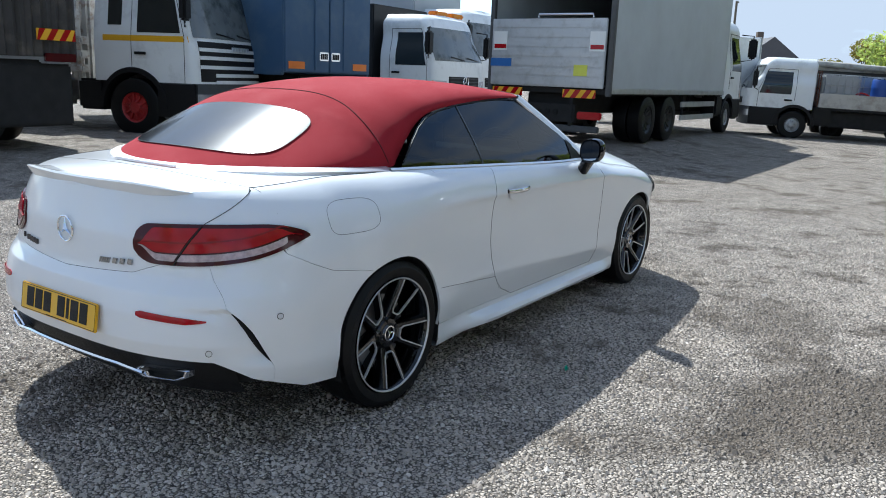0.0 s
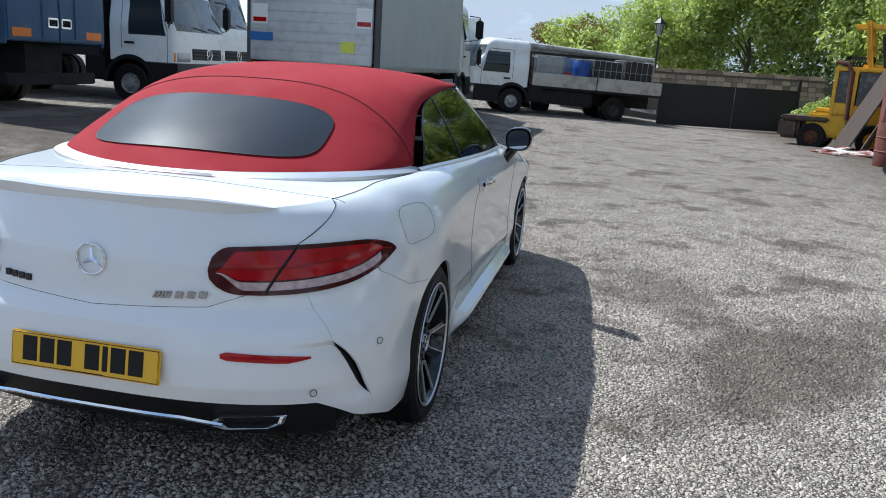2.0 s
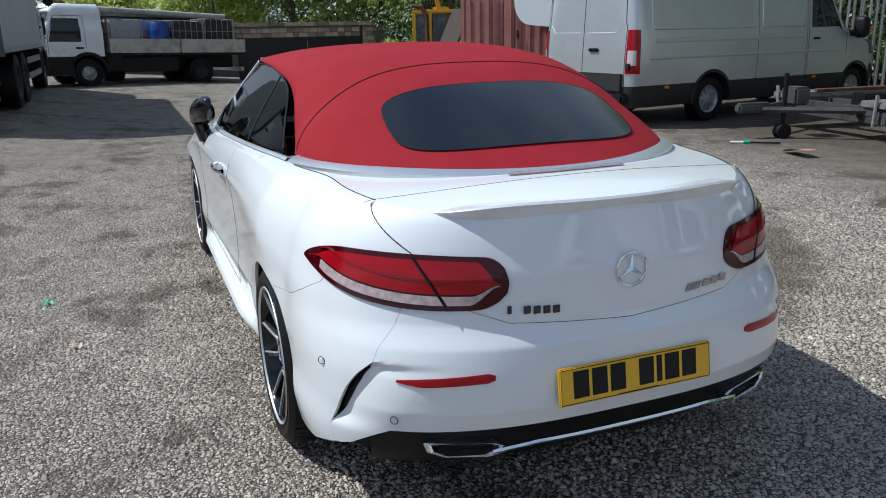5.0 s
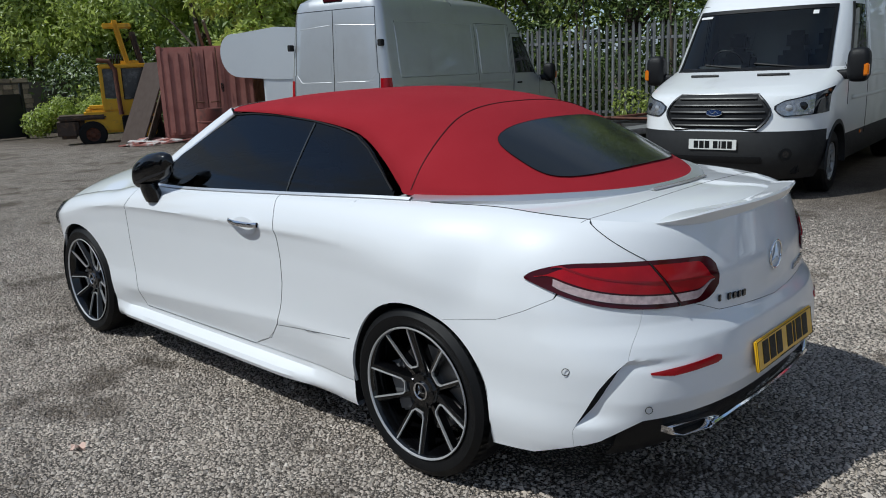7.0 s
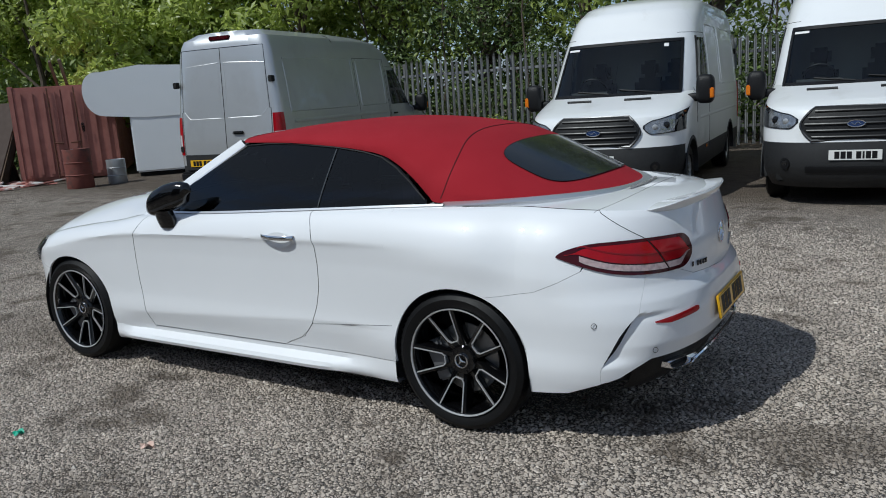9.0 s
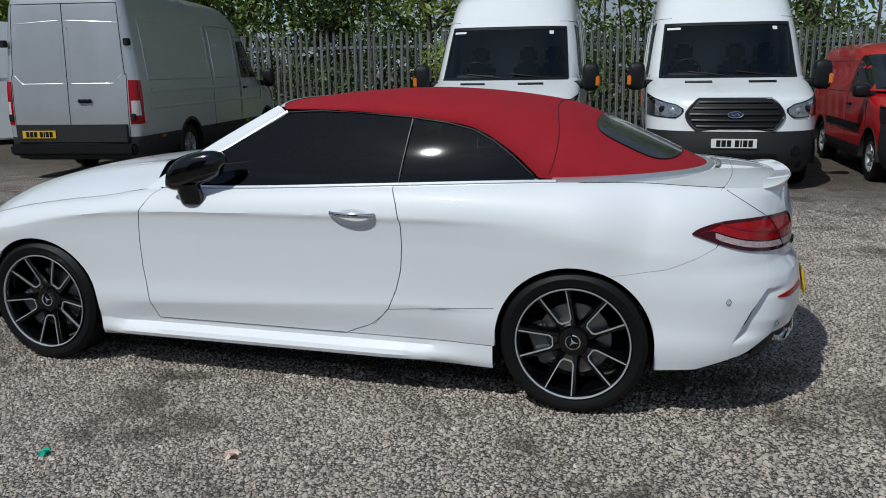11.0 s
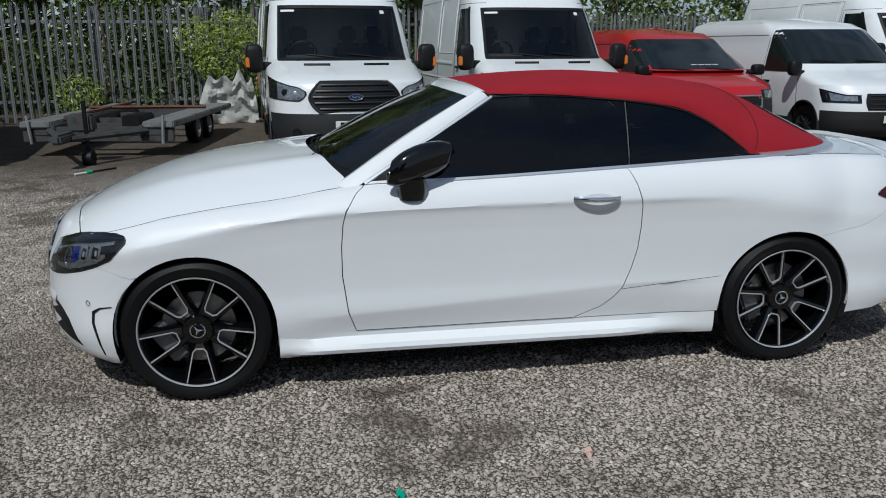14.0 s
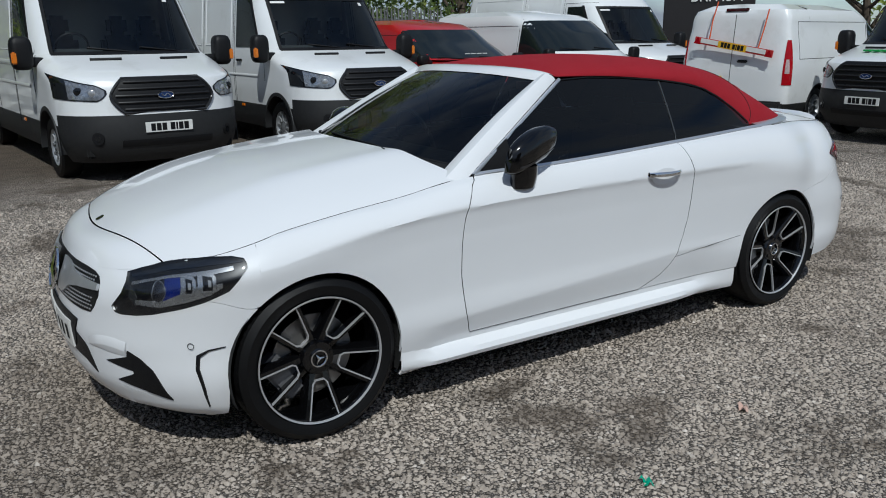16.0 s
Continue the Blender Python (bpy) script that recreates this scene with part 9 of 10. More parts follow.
IRON = mat("black cast iron", (0.012, 0.013, 0.013), 0.5, 0, 0.2, 10)
bm = bmesh.new()
lathe(bm, [(0.0, 0.001), (0.0, 0.14), (0.3, 0.12), (0.4, 0.07), (1.4, 0.055), (1.45, 0.075), (1.5, 0.05), (3.25, 0.035), (3.3, 0.06), (3.35, 0.001)], 16, "z")
tube(bm, [Vector((-0.32, 0, 2.95)), Vector((0.32, 0, 2.95))], 0.02, 6)
part("column", bm, IRON, lp)
bm = bmesh.new()
for k in range(4):
    a = math.pi / 4 + k * math.pi / 2
    tube(bm, [Vector((math.cos(a) * 0.12, math.sin(a) * 0.12, 3.36)), Vector((math.cos(a) * 0.24, math.sin(a) * 0.24, 3.85))], 0.016, 5)
lathe(bm, [(3.84, 0.27), (3.88, 0.27), (4.06, 0.09), (4.10, 0.05), (4.2, 0.03), (4.24, 0.001)], 4, "z")
part("lantern_frame", bm, IRON, lp)
bm = bmesh.new()
lathe(bm, [(3.37, 0.11), (3.84, 0.22)], 4, "z")
part("lantern_glass", bm, mat("lantern glass", (0.35, 0.37, 0.36), 0.1, 0, 0.2, 8), lp)
for x, y, hh, r in ((46, -3.2, 9.0, 0.14), (70, 16.5, 9.5, 0.14)):
    bm = bmesh.new()
    cyl(bm, (0, 0, 0), (0, 0, hh), r, r * 0.7, 10)
    if y > 0:
        box(bm, -0.1, 0.6, -0.06, 0.06, hh - 0.1, hh, 0.02)
    tp = thing("telegraph_pole" if y < 0 else "street_lamp", "tall plain wooden pole rising behind the trees" if y < 0 else "slim grey street lamp over the far road", "pole", pose(x, y, -0.8))
    part("post", bm, mat("grey pole wood", (0.16, 0.13, 0.10), 0.85), tp)
BRICK = mat("dark stone house wall", (0.16, 0.12, 0.09), 0.9, 0, 0.25, 3)
SLATE = mat("slate roof", (0.10, 0.095, 0.10), 0.7, 0, 0.2, 4)


def house(x, y, w, d, h1, h2, rot):
    t = thing("far_house", "dark stone house with pitched slate roof, far off", "house", pose(x, y, -1.0, 0, 0, rot), "far houses")
    boxed("wall", (-w / 2, w / 2, -d / 2, d / 2, 0, h1), BRICK, t, 0.02)
    bm = bmesh.new()
    v = [bm.verts.new(p) for p in ((-w / 2 - 0.2, -d / 2 - 0.2, h1), (w / 2 + 0.2, -d / 2 - 0.2, h1), (w / 2 + 0.2, d / 2 + 0.2, h1), (-w / 2 - 0.2, d / 2 + 0.2, h1), (-w / 2 - 0.2, 0, h2), (w / 2 + 0.2, 0, h2))]
    for f in ((0, 1, 5, 4), (2, 3, 4, 5), (0, 4, 3), (1, 2, 5), (3, 2, 1, 0)):
        bm.faces.new([v[i] for i in f])
    roof = part("roof", bm, SLATE, t, smooth=False)
    boxed("chimney", (w * 0.3, w * 0.3 + 0.8, -0.4, 0.4, h2 - 0.8, h2 + 0.9), BRICK, roof, 0.02)
    for k in range(3):
        boxed("window", (-w / 2 - 0.03, -w / 2 + 0.05, -d / 2 + 1.0 + k * d / 3.4, -d / 2 + 1.9 + k * d / 3.4, h1 - 2.2, h1 - 0.8), VAN_GLASS, t, 0.01)


for x, y, w, d, h1, h2, r in ((112, 31, 8, 9, 6.2, 9.8, 20), (116, 40, 9, 10, 6.5, 10.2, 5), (108, 22.5, 7, 8, 5.6, 8.8, 30)):
    house(x, y, w, d, h1, h2, r)

# ---- palisade fence ----
GALV = mat("weathered galvanised steel", (0.22, 0.225, 0.225), 0.6, 0.4, 0.25, 6, mottled=(0.14, 0.11, 0.08), mottle_scale=3, mottle=(0.5, 0.8), per_object=0.25)
bm = bmesh.new()
prof = [(-0.034, 0.012), (-0.022, 0.0), (-0.010, 0.010), (0.0, 0.014), (0.010, 0.010), (0.022, 0.0), (0.034, 0.012)]
rows = [[Vector((x, y, z)) for x, y in prof] for z in (0.05, 2.25)]
add_grid(bm, rows)
tips = [rows[1][i] for i in range(7)]
for a, b in ((0, 2), (2, 4), (4, 6)):
    m_ = (a + b) // 2
    q = [bm.verts.new(tips[i]) for i in range(a, b + 1)]
    t = bm.verts.new(Vector((tips[m_].x, tips[m_].y, 2.40 if a == 2 else 2.36)))
    for i in range(len(q) - 1):
        bm.faces.new((q[i], q[i + 1], t))
bmesh.ops.remove_doubles(bm, verts=bm.verts, dist=0.0005)
pale_me = bpy.data.meshes.new("pale")
bm.to_mesh(pale_me)
bm.free()
pale_me.materials.append(GALV)
fence_pts = [(15.0, -11.9), (4.6, -13.1), (-10.0, -18.2)]
for (xa, ya), (xb, yb) in zip(fence_pts, fence_pts[1:]):
    d = Vector((xb - xa, yb - ya, 0))
    n = d.length
    fc = thing("palisade_fence", "weathered galvanised steel palisade fence", "fence", pose(xa, ya, 0.0, 0, 0, math.degrees(math.atan2(d.y, d.x))))
    for z in (0.45, 2.0):
        boxed("rail", (0, n, 0.018, 0.06, z - 0.03, z + 0.03), GALV, fc, 0.005)
    k = 0
    x = 0.08
    rng = random.Random(3)
    while x < n:
        o = new("pale", pale_me)
        o.parent = fc
        o.matrix_basis = pose(x, 0, rng.uniform(-0.02, 0.02), 0, rng.uniform(-0.8, 0.8), 180)
        if k % 18 == 0:
            boxed("post", (x + 0.05, x + 0.12, 0.06, 0.14, 0, 2.3), GALV, fc, 0.004)
        x += 0.155
        k += 1

# ---- small car trailer ----
TRB = mat("dark trailer steel", (0.10, 0.10, 0.10), 0.55, 0.4, 0.3, 8, mottled=(0.05, 0.04, 0.03), mottle_scale=5)
tl = thing("car_trailer", "low dark steel car transporter trailer with drawbar", "trailer", facing(5.32, -7.55, 0.13, 0.99, 0))
bm = bmesh.new()
for s in (1, -1):
    box(bm, -3.6, 0.0, s * 0.62 - 0.03, s * 0.62 + 0.03, 0.28, 0.46, 0.01)
for x in (-3.5, -2.5, -1.5, -0.6, -0.08):
    box(bm, x - 0.05, x + 0.05, -0.9, 0.9, 0.31, 0.43, 0.01)
part("frame", bm, TRB, tl)
for s in (1, -1):
    boxed("deck_runner", (-3.6, 0.0, s * 0.86 - 0.22, s * 0.86 + 0.22, 0.42, 0.51), mat("dull galvanised tread", (0.30, 0.30, 0.295), 0.5, 0.4, 0.3, 12, mottled=(0.12, 0.11, 0.10), mottle_scale=5), tl, 0.015, "dull galvanised deck runner")
bm = bmesh.new()
tube(bm, [Vector((-0.1, 0.72, 0.38)), Vector((1.0, 0.05, 0.38))], 0.045, 6)
tube(bm, [Vector((-0.1, -0.72, 0.38)), Vector((1.0, -0.05, 0.38))], 0.045, 6)
box(bm, 0.85, 1.35, -0.07, 0.07, 0.34, 0.47, 0.03)
part("drawbar", bm, TRB, tl)
bm = bmesh.new()
tube(bm, [Vector((0.75, 0.16, 0.02)), Vector((0.75, 0.16, 0.85))], 0.03, 8)
cyl(bm, (0.75, 0.10, 0.10), (0.75, 0.22, 0.10), 0.10, n=18)
part("jockey_wheel", bm, PLASTIC, tl)
bm = bmesh.new()
tube(bm, [Vector((-3.3, -0.65, 0.54)), Vector((-0.3, -0.55, 0.54))], 0.03, 5)
tube(bm, [Vector((-2.2, -0.95, 0.54)), Vector((-2.3, 0.95, 0.54))], 0.03, 5)
part("loose_bar", bm, RUST, tl)
for x in (-1.75, -2.45):
    for s in (1, -1):
        road_wheel(tl, x, s, 0.88, 0.25, 0.17, STEEL_WHEEL, 8, 0.0)
boxed("winch", (0.35, 0.58, -0.16, 0.16, 0.42, 0.66), TRB, tl, 0.03)
boxed("side_box", (-0.75, -0.15, 0.30, 0.58, 0.34, 0.58), PLASTIC, tl, 0.02)
boxed("cross_plate", (-0.10, -0.04, -1.06, 1.06, 0.22, 0.40), TRB, tl, 0.01, "bent dark front plate")
for s in (1, -1):
    bm = bmesh.new()
    tube(bm, [Vector((-0.02, s * 0.95, 0.47)), Vector((0.03, s * 0.95, 0.60)), Vector((0.02, s * 0.92, 0.20))], 0.022, 6)
    part("ramp_latch", bm, ALU, tl)
wp = thing("crumpled_panel", "crumpled white plastic sheet leaning near the fence", "sheet", pose(4.0, -12.25, 0, -14, 0, 8))
bm = bmesh.new()
rows = []
for j in range(15):
    rows.append([Vector((lerp(-0.62, 0.62, i / 18) * (1 - 0.35 * (j / 14) ** 1.5) - 0.1 * j / 14, 0.10 * noise.noise(Vector((i * 0.35, j * 0.4, 3))) - 0.05, j / 14 * (0.95 + 0.22 * noise.noise(Vector((i * 0.3, 0, 9)))))) for i in range(19)])
add_grid(bm, rows)
bmesh.ops.solidify(bm, geom=bm.faces[:], thickness=0.012)
part("sheet", bm, mat("dirty white sheet", (0.62, 0.62, 0.58), 0.6, 0, 0.1, 5, mottled=(0.25, 0.23, 0.20), mottle_scale=4, mottle=(0.55, 0.65)), wp, sharp=25)
stick = thing("plastic_rod", "thin black rod with a green collar lying on gravel", "rod", pose(5.02, -6.12, 0.022, 0, 0, 51))
bm = bmesh.new()
cyl(bm, (-0.30, 0, 0), (0.12, 0, 0), 0.012, n=8)
part("rod", bm, PLASTIC, stick)
bm = bmesh.new()
cyl(bm, (0.115, 0, 0), (0.30, 0, 0.0), 0.013, n=8)
part("tip", bm, WHITE_PLATE, stick, "pale rod end")
bm = bmesh.new()
cyl(bm, (0.06, 0, 0), (0.14, 0, 0), 0.026, n=10)
part("collar", bm, mat("green plastic", (0.02, 0.38, 0.16), 0.5), stick, "green plastic collar")
tan = thing("wooden_offcut", "thin tan board offcut lying by the trailer", "board", pose(4.10, -5.90, 0.02, 0, -9, 160))
bm = bmesh.new()
add_grid(bm, [[Vector((0.23 * i, 0.10 * j + 0.012 * math.sin(3 * i + j), 0.012 * j * j + 0.045 * (1 - i * i * 0.3))) for j in (-1, -0.4, 0.3, 1)] for i in (-1, -0.5, 0, 0.5, 1)])
bmesh.ops.solidify(bm, geom=bm.faces[:], thickness=0.012)
part("board", bm, mat("tan board", (0.46, 0.25, 0.14), 0.7, 0, 0.3, 8), tan)
ss = thing("sign_lorry", "dark lorry top with pale sign lettering behind the vans", "lorry", facing(-15.3, -12.2, 0.75, 0.66, 0))
boxed("body", (-6, 0.0, -1.25, 1.25, 0.9, 2.95), mat("black sign panel", (0.02, 0.017, 0.017), 0.4), ss, 0.03)
boxed("red_edge", (0.0, 0.03, -1.25, 1.25, 2.85, 2.97), LAMP_RED, ss, 0.01)
boxed("chassis", (-5.8, -0.2, -0.6, 0.6, 0.5, 0.9), CHASSIS, ss, 0.02)
lorry_axle(ss, -1.2, 0.45, 1.0, False)
cu = bpy.data.curves.new("sign_text", "FONT")
cu.body = "BRITISH"
cu.size = 0.42
cu.extrude = 0.005
cu.align_x = "CENTER"
tx = new("sign_text", cu)
tx.data.materials.append(WHITE_PLATE)
tx.parent = ss
tx.matrix_basis = pose(0.035, 0.2, 2.42) @ pose(0, 0, 0, 90, 0, 90)

# ---- plants ----
def leaf_material(name, c1, c2, through_light=0.3):
    m = bpy.data.materials.new(name)
    m.use_nodes = True
    n, l = m.node_tree.nodes, m.node_tree.links
    n.clear()
    out = n.new("ShaderNodeOutputMaterial")
    g = n.new("ShaderNodeNewGeometry")
    mix = n.new("ShaderNodeMixRGB")
    mix.inputs[1].default_value = (*c1, 1)
    mix.inputs[2].default_value = (*c2, 1)
    l.new(g.outputs["Random Per Island"], mix.inputs["Fac"])
    di = n.new("ShaderNodeBsdfDiffuse")
    tr = n.new("ShaderNodeBsdfTranslucent")
    gl = n.new("ShaderNodeBsdfGlossy")
    gl.inputs["Roughness"].default_value = 0.45
    l.new(mix.outputs["Color"], di.inputs["Color"])
    l.new(mix.outputs["Color"], tr.inputs["Color"])
    a = n.new("ShaderNodeMixShader")
    a.inputs["Fac"].default_value = through_light
    l.new(di.outputs[0], a.inputs[1])
    l.new(tr.outputs[0], a.inputs[2])
    b = n.new("ShaderNodeMixShader")
    b.inputs["Fac"].default_value = 0.05
    l.new(a.outputs[0], b.inputs[1])
    l.new(gl.outputs[0], b.inputs[2])
    l.new(b.outputs[0], out.inputs["Surface"])
    return m


LEAF = leaf_material("spring leaves", (0.30, 0.38, 0.07), (0.56, 0.64, 0.17), 0.58)
LEAF_MID = leaf_material("summer leaves", (0.16, 0.23, 0.05), (0.38, 0.47, 0.12), 0.45)
LEAF_DARK = leaf_material("ivy leaves", (0.035, 0.062, 0.018), (0.17, 0.235, 0.062))
LEAF_GOLD = leaf_material("yellow-green leaves", (0.22, 0.20, 0.03), (0.30, 0.24, 0.05))
BARK = mat("tree bark", (0.10, 0.075, 0.055), 0.9, 0, 0.35, 8, 0.4, 30)


def leaves(name, clumps, count, size, material, parent, seed, label=""):
    """Many small folded leaves spread through rounded clumps (centre, radii)."""
    r = np.random.RandomState(seed)
    vol = np.array([c[1][0] * c[1][1] * c[1][2] for c in clumps]) ** 0.7
    pick = r.choice(len(clumps), count, p=vol / vol.sum())
    cen = np.array([c[0] for c in clumps])[pick]
    rad = np.array([c[1] for c in clumps])[pick]
    d = r.normal(size=(count, 3))
    d /= np.linalg.norm(d, axis=1, keepdims=True)
    pos = cen + d * rad * (r.uniform(0.35, 1.05, (count, 1)) ** 0.6)
    nrm = d + r.normal(size=(count, 3)) * 0.7 + np.array((0, 0, 0.3))
    nrm /= np.linalg.norm(nrm, axis=1, keepdims=True)
    u = np.cross(nrm, r.normal(size=(count, 3)))
    u /= np.linalg.norm(u, axis=1, keepdims=True)
    w = np.cross(nrm, u)
    s = size * r.uniform(0.6, 1.3, (count, 1))
    v = np.stack([pos - u * s, pos + w * s * 0.45 + nrm * s * 0.15, pos + u * s, pos - w * s * 0.45 + nrm * s * 0.15], 1).reshape(-1, 3)
    me = bpy.data.meshes.new(name)
    f = np.arange(count * 4).reshape(-1, 4)
    tris = np.concatenate([f[:, [0, 1, 2]], f[:, [0, 2, 3]]])
    me.from_pydata(v.tolist(), [], tris.tolist())
    me.materials.append(material)
    ob = new(name, me)
    if parent:
        ob.parent = parent
    return tagged(ob, label)


def tree(x, y, h, r, seed, material, count, size, low=0.25, name="tree", label="leafy green tree in spring leaf"):
    t = thing(name, label, "tree", pose(x, y, -0.3), "trees round the yard")
    g = random.Random(seed)
    bm = bmesh.new()
    top = Vector((g.uniform(-0.4, 0.4), g.uniform(-0.4, 0.4), h * 0.75))
    rings = [Vector((0, 0, 0)).lerp(top, k / 6) + Vector((g.uniform(-0.1, 0.1), g.uniform(-0.1, 0.1), 0)) * (k > 0) for k in range(7)]
    r0 = 0.019 * h
    for a, b, k in zip(rings, rings[1:], range(6)):
        cyl(bm, a, b, r0 * (1 - k / 8), r0 * (1 - (k + 1) / 8), 8, False)
    clumps = []
    for k in range(int(7 + h)):
        a = g.uniform(0, 6.283)
        z = h * g.uniform(low, 0.95)
        f = math.sin(math.pi * min(max((z / h - low + 0.08) / (1.08 - low), 0.05), 0.95)) ** 0.6
        rr = r * f * g.uniform(0.35, 0.85)
        c = Vector((math.cos(a) * rr, math.sin(a) * rr, z))
        s = r * g.uniform(0.24, 0.42)
        clumps.append((tuple(c), (s, s, s * g.uniform(0.65, 0.95))))
        b0 = Vector((0, 0, 0)).lerp(top, min(z / h, 1) * 0.8)
        mid = b0.lerp(c, 0.5) + Vector((0, 0, 0.15))
        cyl(bm, b0, mid, r0 * 0.38, r0 * 0.22, 6, False)
        cyl(bm, mid, c, r0 * 0.22, r0 * 0.08, 6, False)
    part("trunk", bm, BARK, t)
    leaves("crown", clumps, count, size, material, t, seed)
    return t


WOODS = [(39, -7.5, 8.0, 3.6), (37, -11.5, 9.5, 4.2), (34, -14.5, 10, 4.4), (30.5, -13.0, 8.5, 3.8), (28.5, -16.5, 10, 4.2), (25, -13.2, 8.5, 3.6), (22.5, -16.5, 10, 4.0), (20.5, -13.2, 8.0, 3.2), (17.5, -15.8, 9.5, 3.8),
         (14.5, -14.8, 8.5, 3.4), (45, -4, 8.0, 3.6), (44, -11, 10, 4.5)]
for i, (x, y, hh, r) in enumerate(WOODS):
    tree(x, y, hh, r, 20 + i, LEAF if i % 3 != 2 else LEAF_MID, 6500, 0.15, 0.03)
for i, (x, y, hh, r) in enumerate([(11.5, -16.0, 11.5, 3.8), (8.6, -15.6, 11, 3.5), (6.0, -16.6, 12, 3.9), (2.8, -16.4, 11.5, 3.7), (-0.5, -18.0, 12, 3.9), (-3.8, -19.5, 12.5, 4.0), (-7.5, -21.5, 12, 4.2), (-12.5, -21.0, 11, 4.2), (4.4, -19.5, 14, 4.6), (9.8, -20, 14, 4.6), (-19, -9.5, 8, 3.4), (-22, -5, 8, 3.4), (-24, 0.5, 8, 3.4)]):
    tree(x, y, hh, r, 60 + i, LEAF_DARK if i % 2 else LEAF, 6500, 0.10, 0.30, label="shaded tree with thin trunks behind the fence")
for i, (x, y, hh, r) in enumerate([(58, 0.5, 6.0, 3.4), (61, 5.2, 5.2, 3.2), (66, 9.5, 3.6, 2.6), (70, 20, 3.0, 2.6), (74, 26, 3.0, 2.6)]):
    tree(x, y, hh, r, 90 + i, LEAF_GOLD if i in (1, 2, 3) else LEAF, 4500, 0.16, 0.15, label="far yellow-green tree above the lorries")
# thin stems behind the fence
for i in range(26):
    g = random.Random(300 + i)
    x = g.uniform(-8, 13)
    y = -13.6 - max(0, 4.6 - x) * 0.35 - g.uniform(0.4, 2.2)
    t = thing("sapling", "thin bare sapling stem behind the fence", "sapling", pose(x, y, -0.1), "saplings")
    bm = bmesh.new()
    p = Vector((0, 0, 0))
    r = g.uniform(0.03, 0.08)
    for k in range(6):
        q = p + Vector((g.uniform(-0.15, 0.15), g.uniform(-0.1, 0.1), g.uniform(0.7, 1.0)))
        cyl(bm, p, q, r, r * 0.82, 6, False)
        if k > 1:
            cyl(bm, p, p + Vector((g.uniform(-0.7, 0.7), g.uniform(-0.4, 0.4), 0.7)), r * 0.4, r * 0.15, 5, False)
        p, r = q, r * 0.82
    part("stem", bm, BARK, t)


def bush(clumps, count, size, material, seed, label, name="bush"):
    o = leaves(name, clumps, count, size, material, None, seed)
    return tagged(o, label, "bush", kind="stuff")


rngb = random.Random(8)
bush([((x, -12.75 - max(0, 4.6 - x) * 0.0 + (-0.12 * (4.6 - x) if x > 4.6 else 0) * 0, z), (0.5, 0.22, 0.4)) for x, z in ((3.4, 1.5), (3.8, 1.9), (4.2, 1.2), (4.5, 1.7), (3.1, 0.8), (2.6, 1.6), (6.9, 0.6))], 2600, 0.055, LEAF, 1, "bright green shrub growing through the fence")
bush([((x, -13.3 - rngb.uniform(-0.2, 0.6), rngb.uniform(0.2, 1.3)), (0.7, 0.35, 0.5)) for x in np.linspace(1.5, 14, 22)], 7000, 0.06, LEAF_DARK, 2, "dark ivy and bramble along the fence foot")
bush([((x, -13.4 + (x - 4.6) * 0.35 - 0.5, rngb.uniform(0.3, 2.2)), (0.8, 0.4, 0.6)) for x in np.linspace(-9, 4, 20)], 7000, 0.065, LEAF_DARK, 3, "dark scrub behind the parked vans")
bush([((27.5 - 1.2 * k * 0.2, -7.9 - 0.35 * k, 0.2 + 0.25 * (k % 3)), (0.5, 0.5, 0.5)) for k in range(9)], 5000, 0.08, LEAF, 4, "green weeds beside the gate and forklift")
# close dark thicket right behind the fence
bush([((x, -14.3 - max(0, 4.6 - x) * 0.35 - rngb.uniform(0.0, 1.0), rngb.uniform(0.3, 3.4)), (0.9, 0.5, 0.8)) for x in np.linspace(-9, 15, 70)], 24000, 0.075, LEAF_DARK, 9, "dark thicket of shrubs close behind the fence", "thicket")
# undergrowth that closes the view under the far trees
bush([((x, y, 1.2), (2.6, 1.2, 1.6)) for x, y in [(46 - 2.1 * k, -8.0 - 0.45 * k) for k in range(14)] + [(17 - 2.2 * k, -15.6 - 0.12 * k * (1 if k < 6 else 3)) for k in range(14)]], 26000, 0.12, LEAF_DARK, 6, "dense dark undergrowth below the trees", "undergrowth")
bush([((x, y, 6.8), (4.5, 2.0, 6.4)) for x, y in [(52 - 3.6 * k, -15.5 - 1.0 * k) for k in range(10)] + [(18 - 3.6 * k, -22.5 - 0.25 * k) for k in range(11)]], 44000, 0.17, LEAF, 7, "deep green wood beyond the yard", "far_wood")

# close belt of sunlit trees behind wall, gate and forklift
belt = [(41, -2.0), (37, -7.5), (33, -11.0), (27.5, -12.6), (21, -13.6), (15, -14.8), (11, -15.6)]
clumps = []
rngb = random.Random(21)
for k in range(230):
    f = rngb.uniform(0, len(belt) - 1.001)
    a, b = Vector((*belt[int(f)], 0)), Vector((*belt[int(f) + 1], 0))
    p = a.lerp(b, f % 1) + Vector((rngb.uniform(-0.3, 1.6), -rngb.uniform(-0.6, 1.8), 0))
    top = 5.4 if f < 0.4 else 8.8
    s = rngb.uniform(0.7, 1.35)
    clumps.append(((p.x, p.y, rngb.uniform(0.3, 1) ** 0.8 * top), (s, s, s * rngb.uniform(0.7, 1.0))))
bush(clumps[:165], 92000, 0.12, LEAF, 31, "dense sunlit green trees behind the yard wall", "tree_belt")
bush(clumps[165:], 26000, 0.11, LEAF_MID, 32, "dense darker green trees behind the yard wall", "tree_belt")

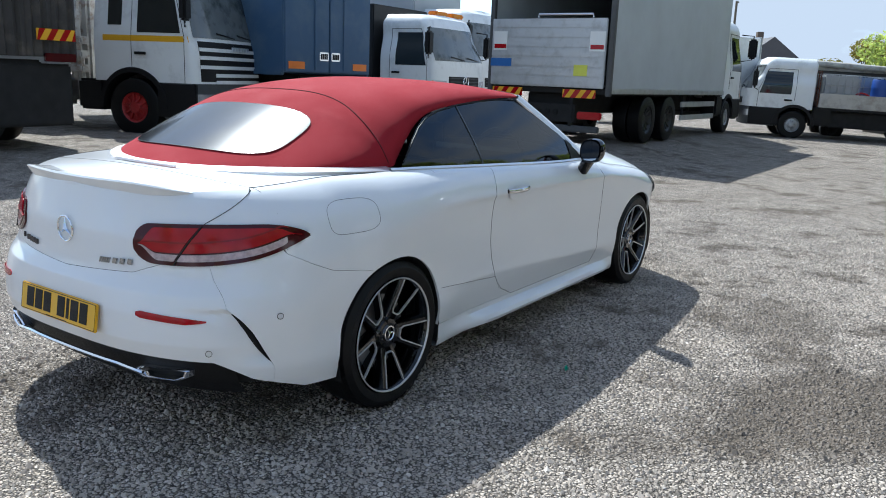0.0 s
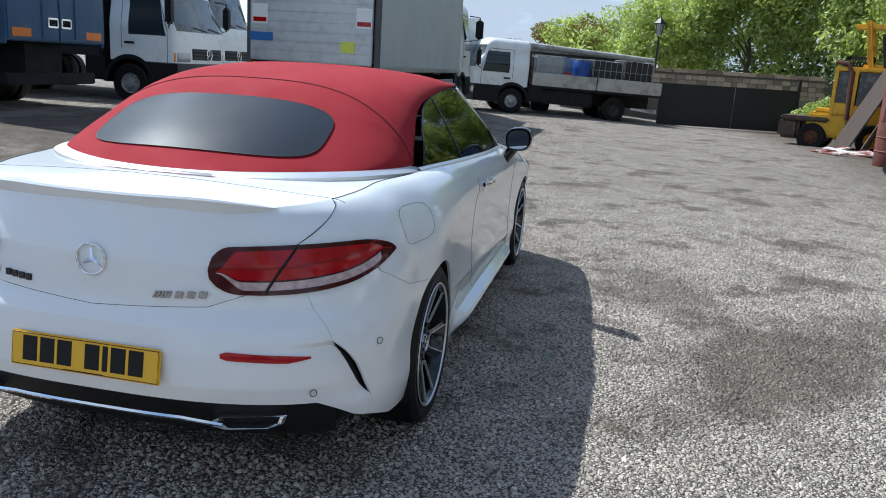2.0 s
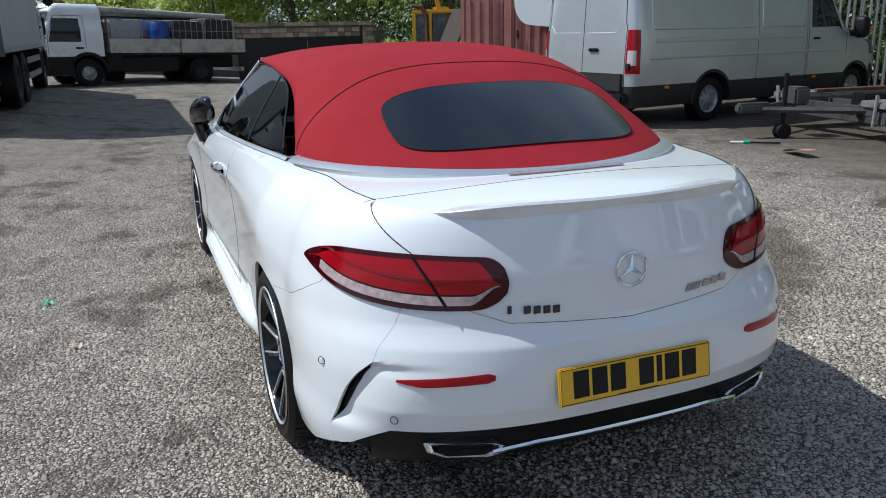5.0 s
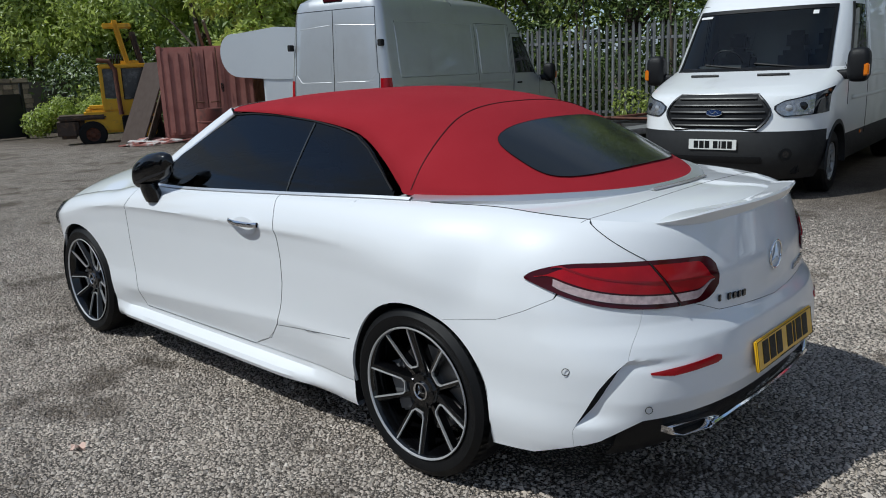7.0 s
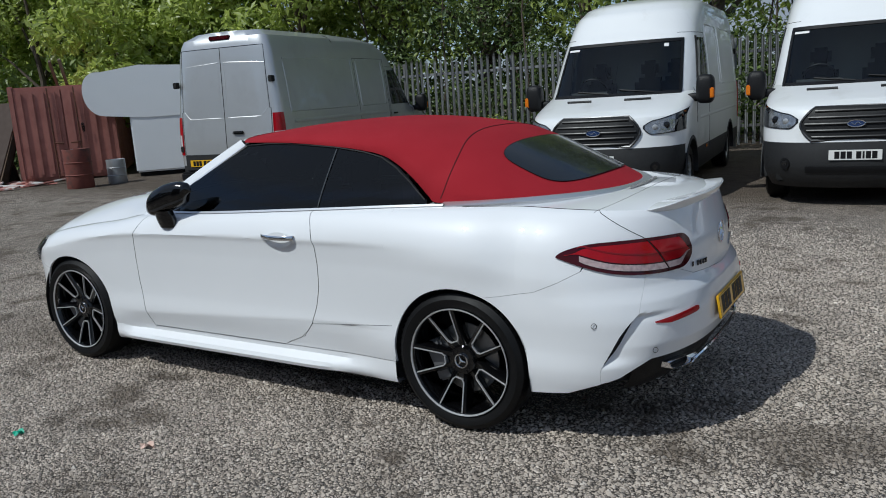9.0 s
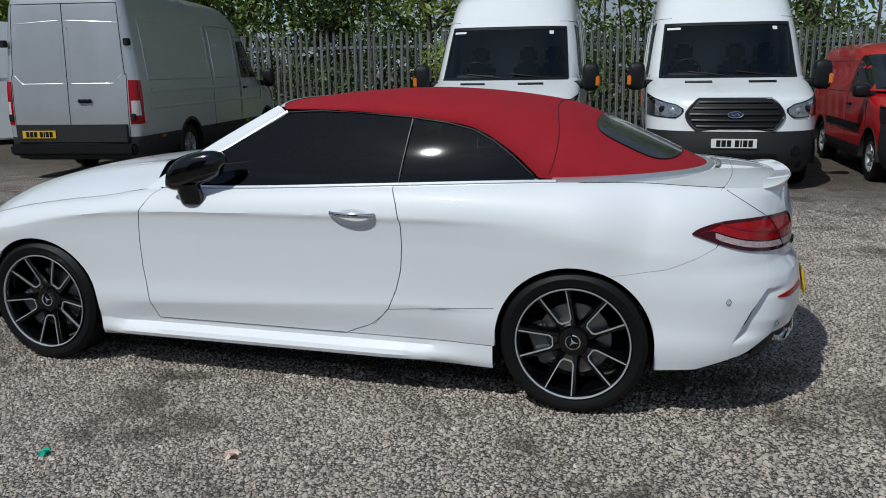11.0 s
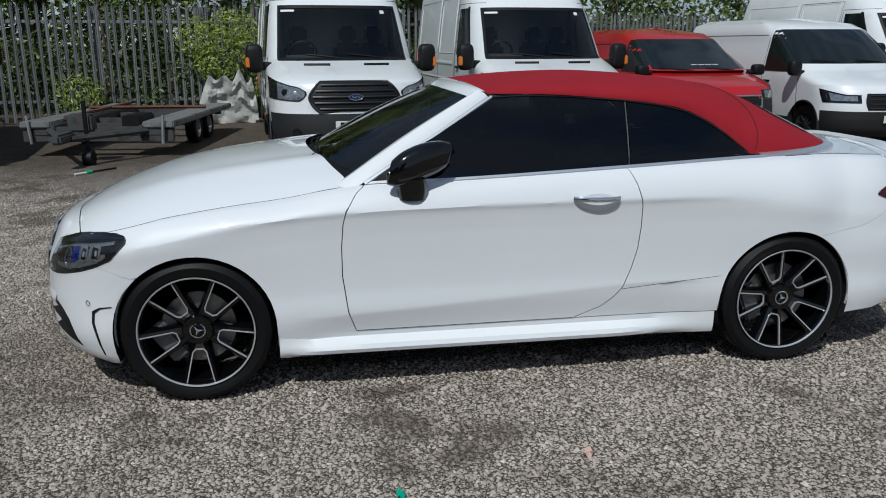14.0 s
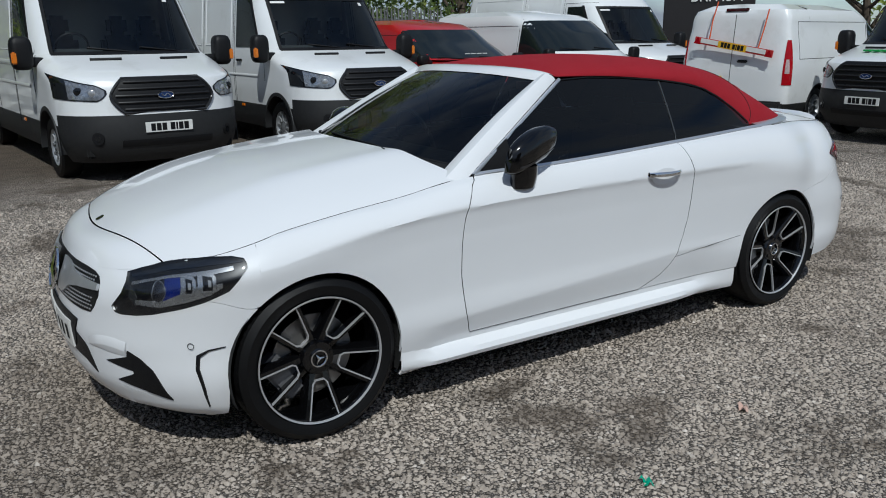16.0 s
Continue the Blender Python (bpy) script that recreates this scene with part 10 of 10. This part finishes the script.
clumps = []
for k in range(70):
    f = rngb.uniform(0, 1)
    s = rngb.uniform(0.9, 1.7)
    clumps.append(((lerp(46, 76, f) + rngb.uniform(-1, 1), lerp(-0.5, 30, f) + rngb.uniform(-1, 1), rngb.uniform(0.1, 1) * rngb.uniform(3.4, 5.6) * (1.0 if f < 0.10 else 0.42)), (s, s, s * 0.8)))
bush(clumps[:50], 15000, 0.17, LEAF, 41, "far row of green trees beyond the lorries", "far_trees")
bush(clumps[50:], 6000, 0.17, LEAF_GOLD, 42, "far golden-green trees beyond the lorries", "far_trees")

# ---- loose gravel ----
def stones_over(name, x0, x1, y0, y1, count, r0, r1, seed, power=1.6):
    """Angular chips lying on the yard, but for the strip below the car."""
    r = np.random.RandomState(seed)
    # an even scatter: one chip a cell, shaken within it
    across = int(math.sqrt(count * (x1 - x0) / (y1 - y0)))
    down = count // across
    count = across * down
    cell = np.arange(count)
    px = x0 + (cell % across + r.uniform(-0.1, 1.1, count)) * (x1 - x0) / across
    py = y0 + (cell // across + r.uniform(-0.1, 1.1, count)) * (y1 - y0) / down
    fade = np.maximum(np.maximum(np.abs(px - (x0 + x1) / 2) * 2 / (x1 - x0), np.abs(py - (y0 + y1) / 2) * 2 / (y1 - y0)) - 0.55, 0) / 0.45
    keep = ~((px > -0.5) & (px < 3.2) & (np.abs(py) < 0.55)) & (r.uniform(0, 1, count) > fade ** 1.3)
    px, py = px[keep], py[keep]
    count = len(px)
    size = r0 + (r1 - r0) * r.uniform(0, 1, count) ** power
    ang = np.arange(5) * 2 * math.pi / 5
    base = np.concatenate([np.stack([np.cos(ang), np.sin(ang), np.full(5, -0.25)], 1), [(0.38, 0.1, 0.62), (-0.38, -0.1, 0.62)]])
    tri = np.array([(0, 1, 5), (1, 2, 5), (5, 2, 6), (2, 3, 6), (3, 4, 6), (4, 5, 6), (4, 0, 5)])
    a = r.uniform(0, 6.283, count)
    v = base[None] * size[:, None, None] * r.uniform(0.7, 1.25, (count, 7, 1))
    v[:, :, 0] *= r.uniform(0.95, 1.4, (count, 1))
    v += r.normal(size=(count, 7, 3)) * size[:, None, None] * 0.14
    c, s = np.cos(a)[:, None], np.sin(a)[:, None]
    x = v[:, :, 0] * c - v[:, :, 1] * s + px[:, None]
    y = v[:, :, 0] * s + v[:, :, 1] * c + py[:, None]
    z = v[:, :, 2] + size[:, None] * 0.1 + np.array([ground_z(p, q) for p, q in zip(px, py)])[:, None]
    pts = np.stack([x, y, z], 2).reshape(-1, 3)
    f = (tri[None] + 7 * np.arange(count)[:, None, None]).reshape(-1, 3)
    me = bpy.data.meshes.new(name)
    me.from_pydata(pts.tolist(), [], f.tolist())
    me.materials.append(STONE_CHIP)
    return tagged(new(name, me), "loose grey stone chips on the yard", "gravel", kind="stuff")


STONE_CHIP = gravel_material("stone chips", True)
stones_over("gravel", -6.2, 7.6, -5.0, 6.0, 285000, 0.0054, 0.0128, 1)
stones_over("gravel", -6.0, 7.0, -6.5, 6.0, 3000, 0.013, 0.019, 2)
for x, y, col, lbl, s in ((2.037, 1.808, (0.01, 0.42, 0.26), "scrap of bright green plastic on the gravel", 0.025), (1.275, 1.633, (0.62, 0.42, 0.34), "scrap of pale orange paper on the gravel", 0.03), (0.9, -1.3, (0.01, 0.45, 0.25), "scrap of green plastic in the car's shadow", 0.014)):
    bm = bmesh.new()
    rows = [[Vector((s * (i - 1.5) / 1.5, s * 0.6 * (j - 1.5) / 1.5, 0.016 + 0.014 * math.sin(i * 2.1 + j * 1.7))) for i in range(4)] for j in range(4)]
    add_grid(bm, rows)
    bmesh.ops.solidify(bm, geom=bm.faces[:], thickness=0.003)
    o = part("litter", bm, mat("litter " + lbl, col, 0.5))
    o.matrix_basis = pose(x, y, 0.0, 0, 0, 40 * x)
    tagged(o, lbl, "litter")

# fine pieces that cannot be told apart singly
for ob in list(bpy.data.objects):
    if ob.name.split(".")[0] in ("cage", "light_hole", "yellow_band", "stem", "plate_marking", "door_joint"):
        tagged(ob, kind="stuff")
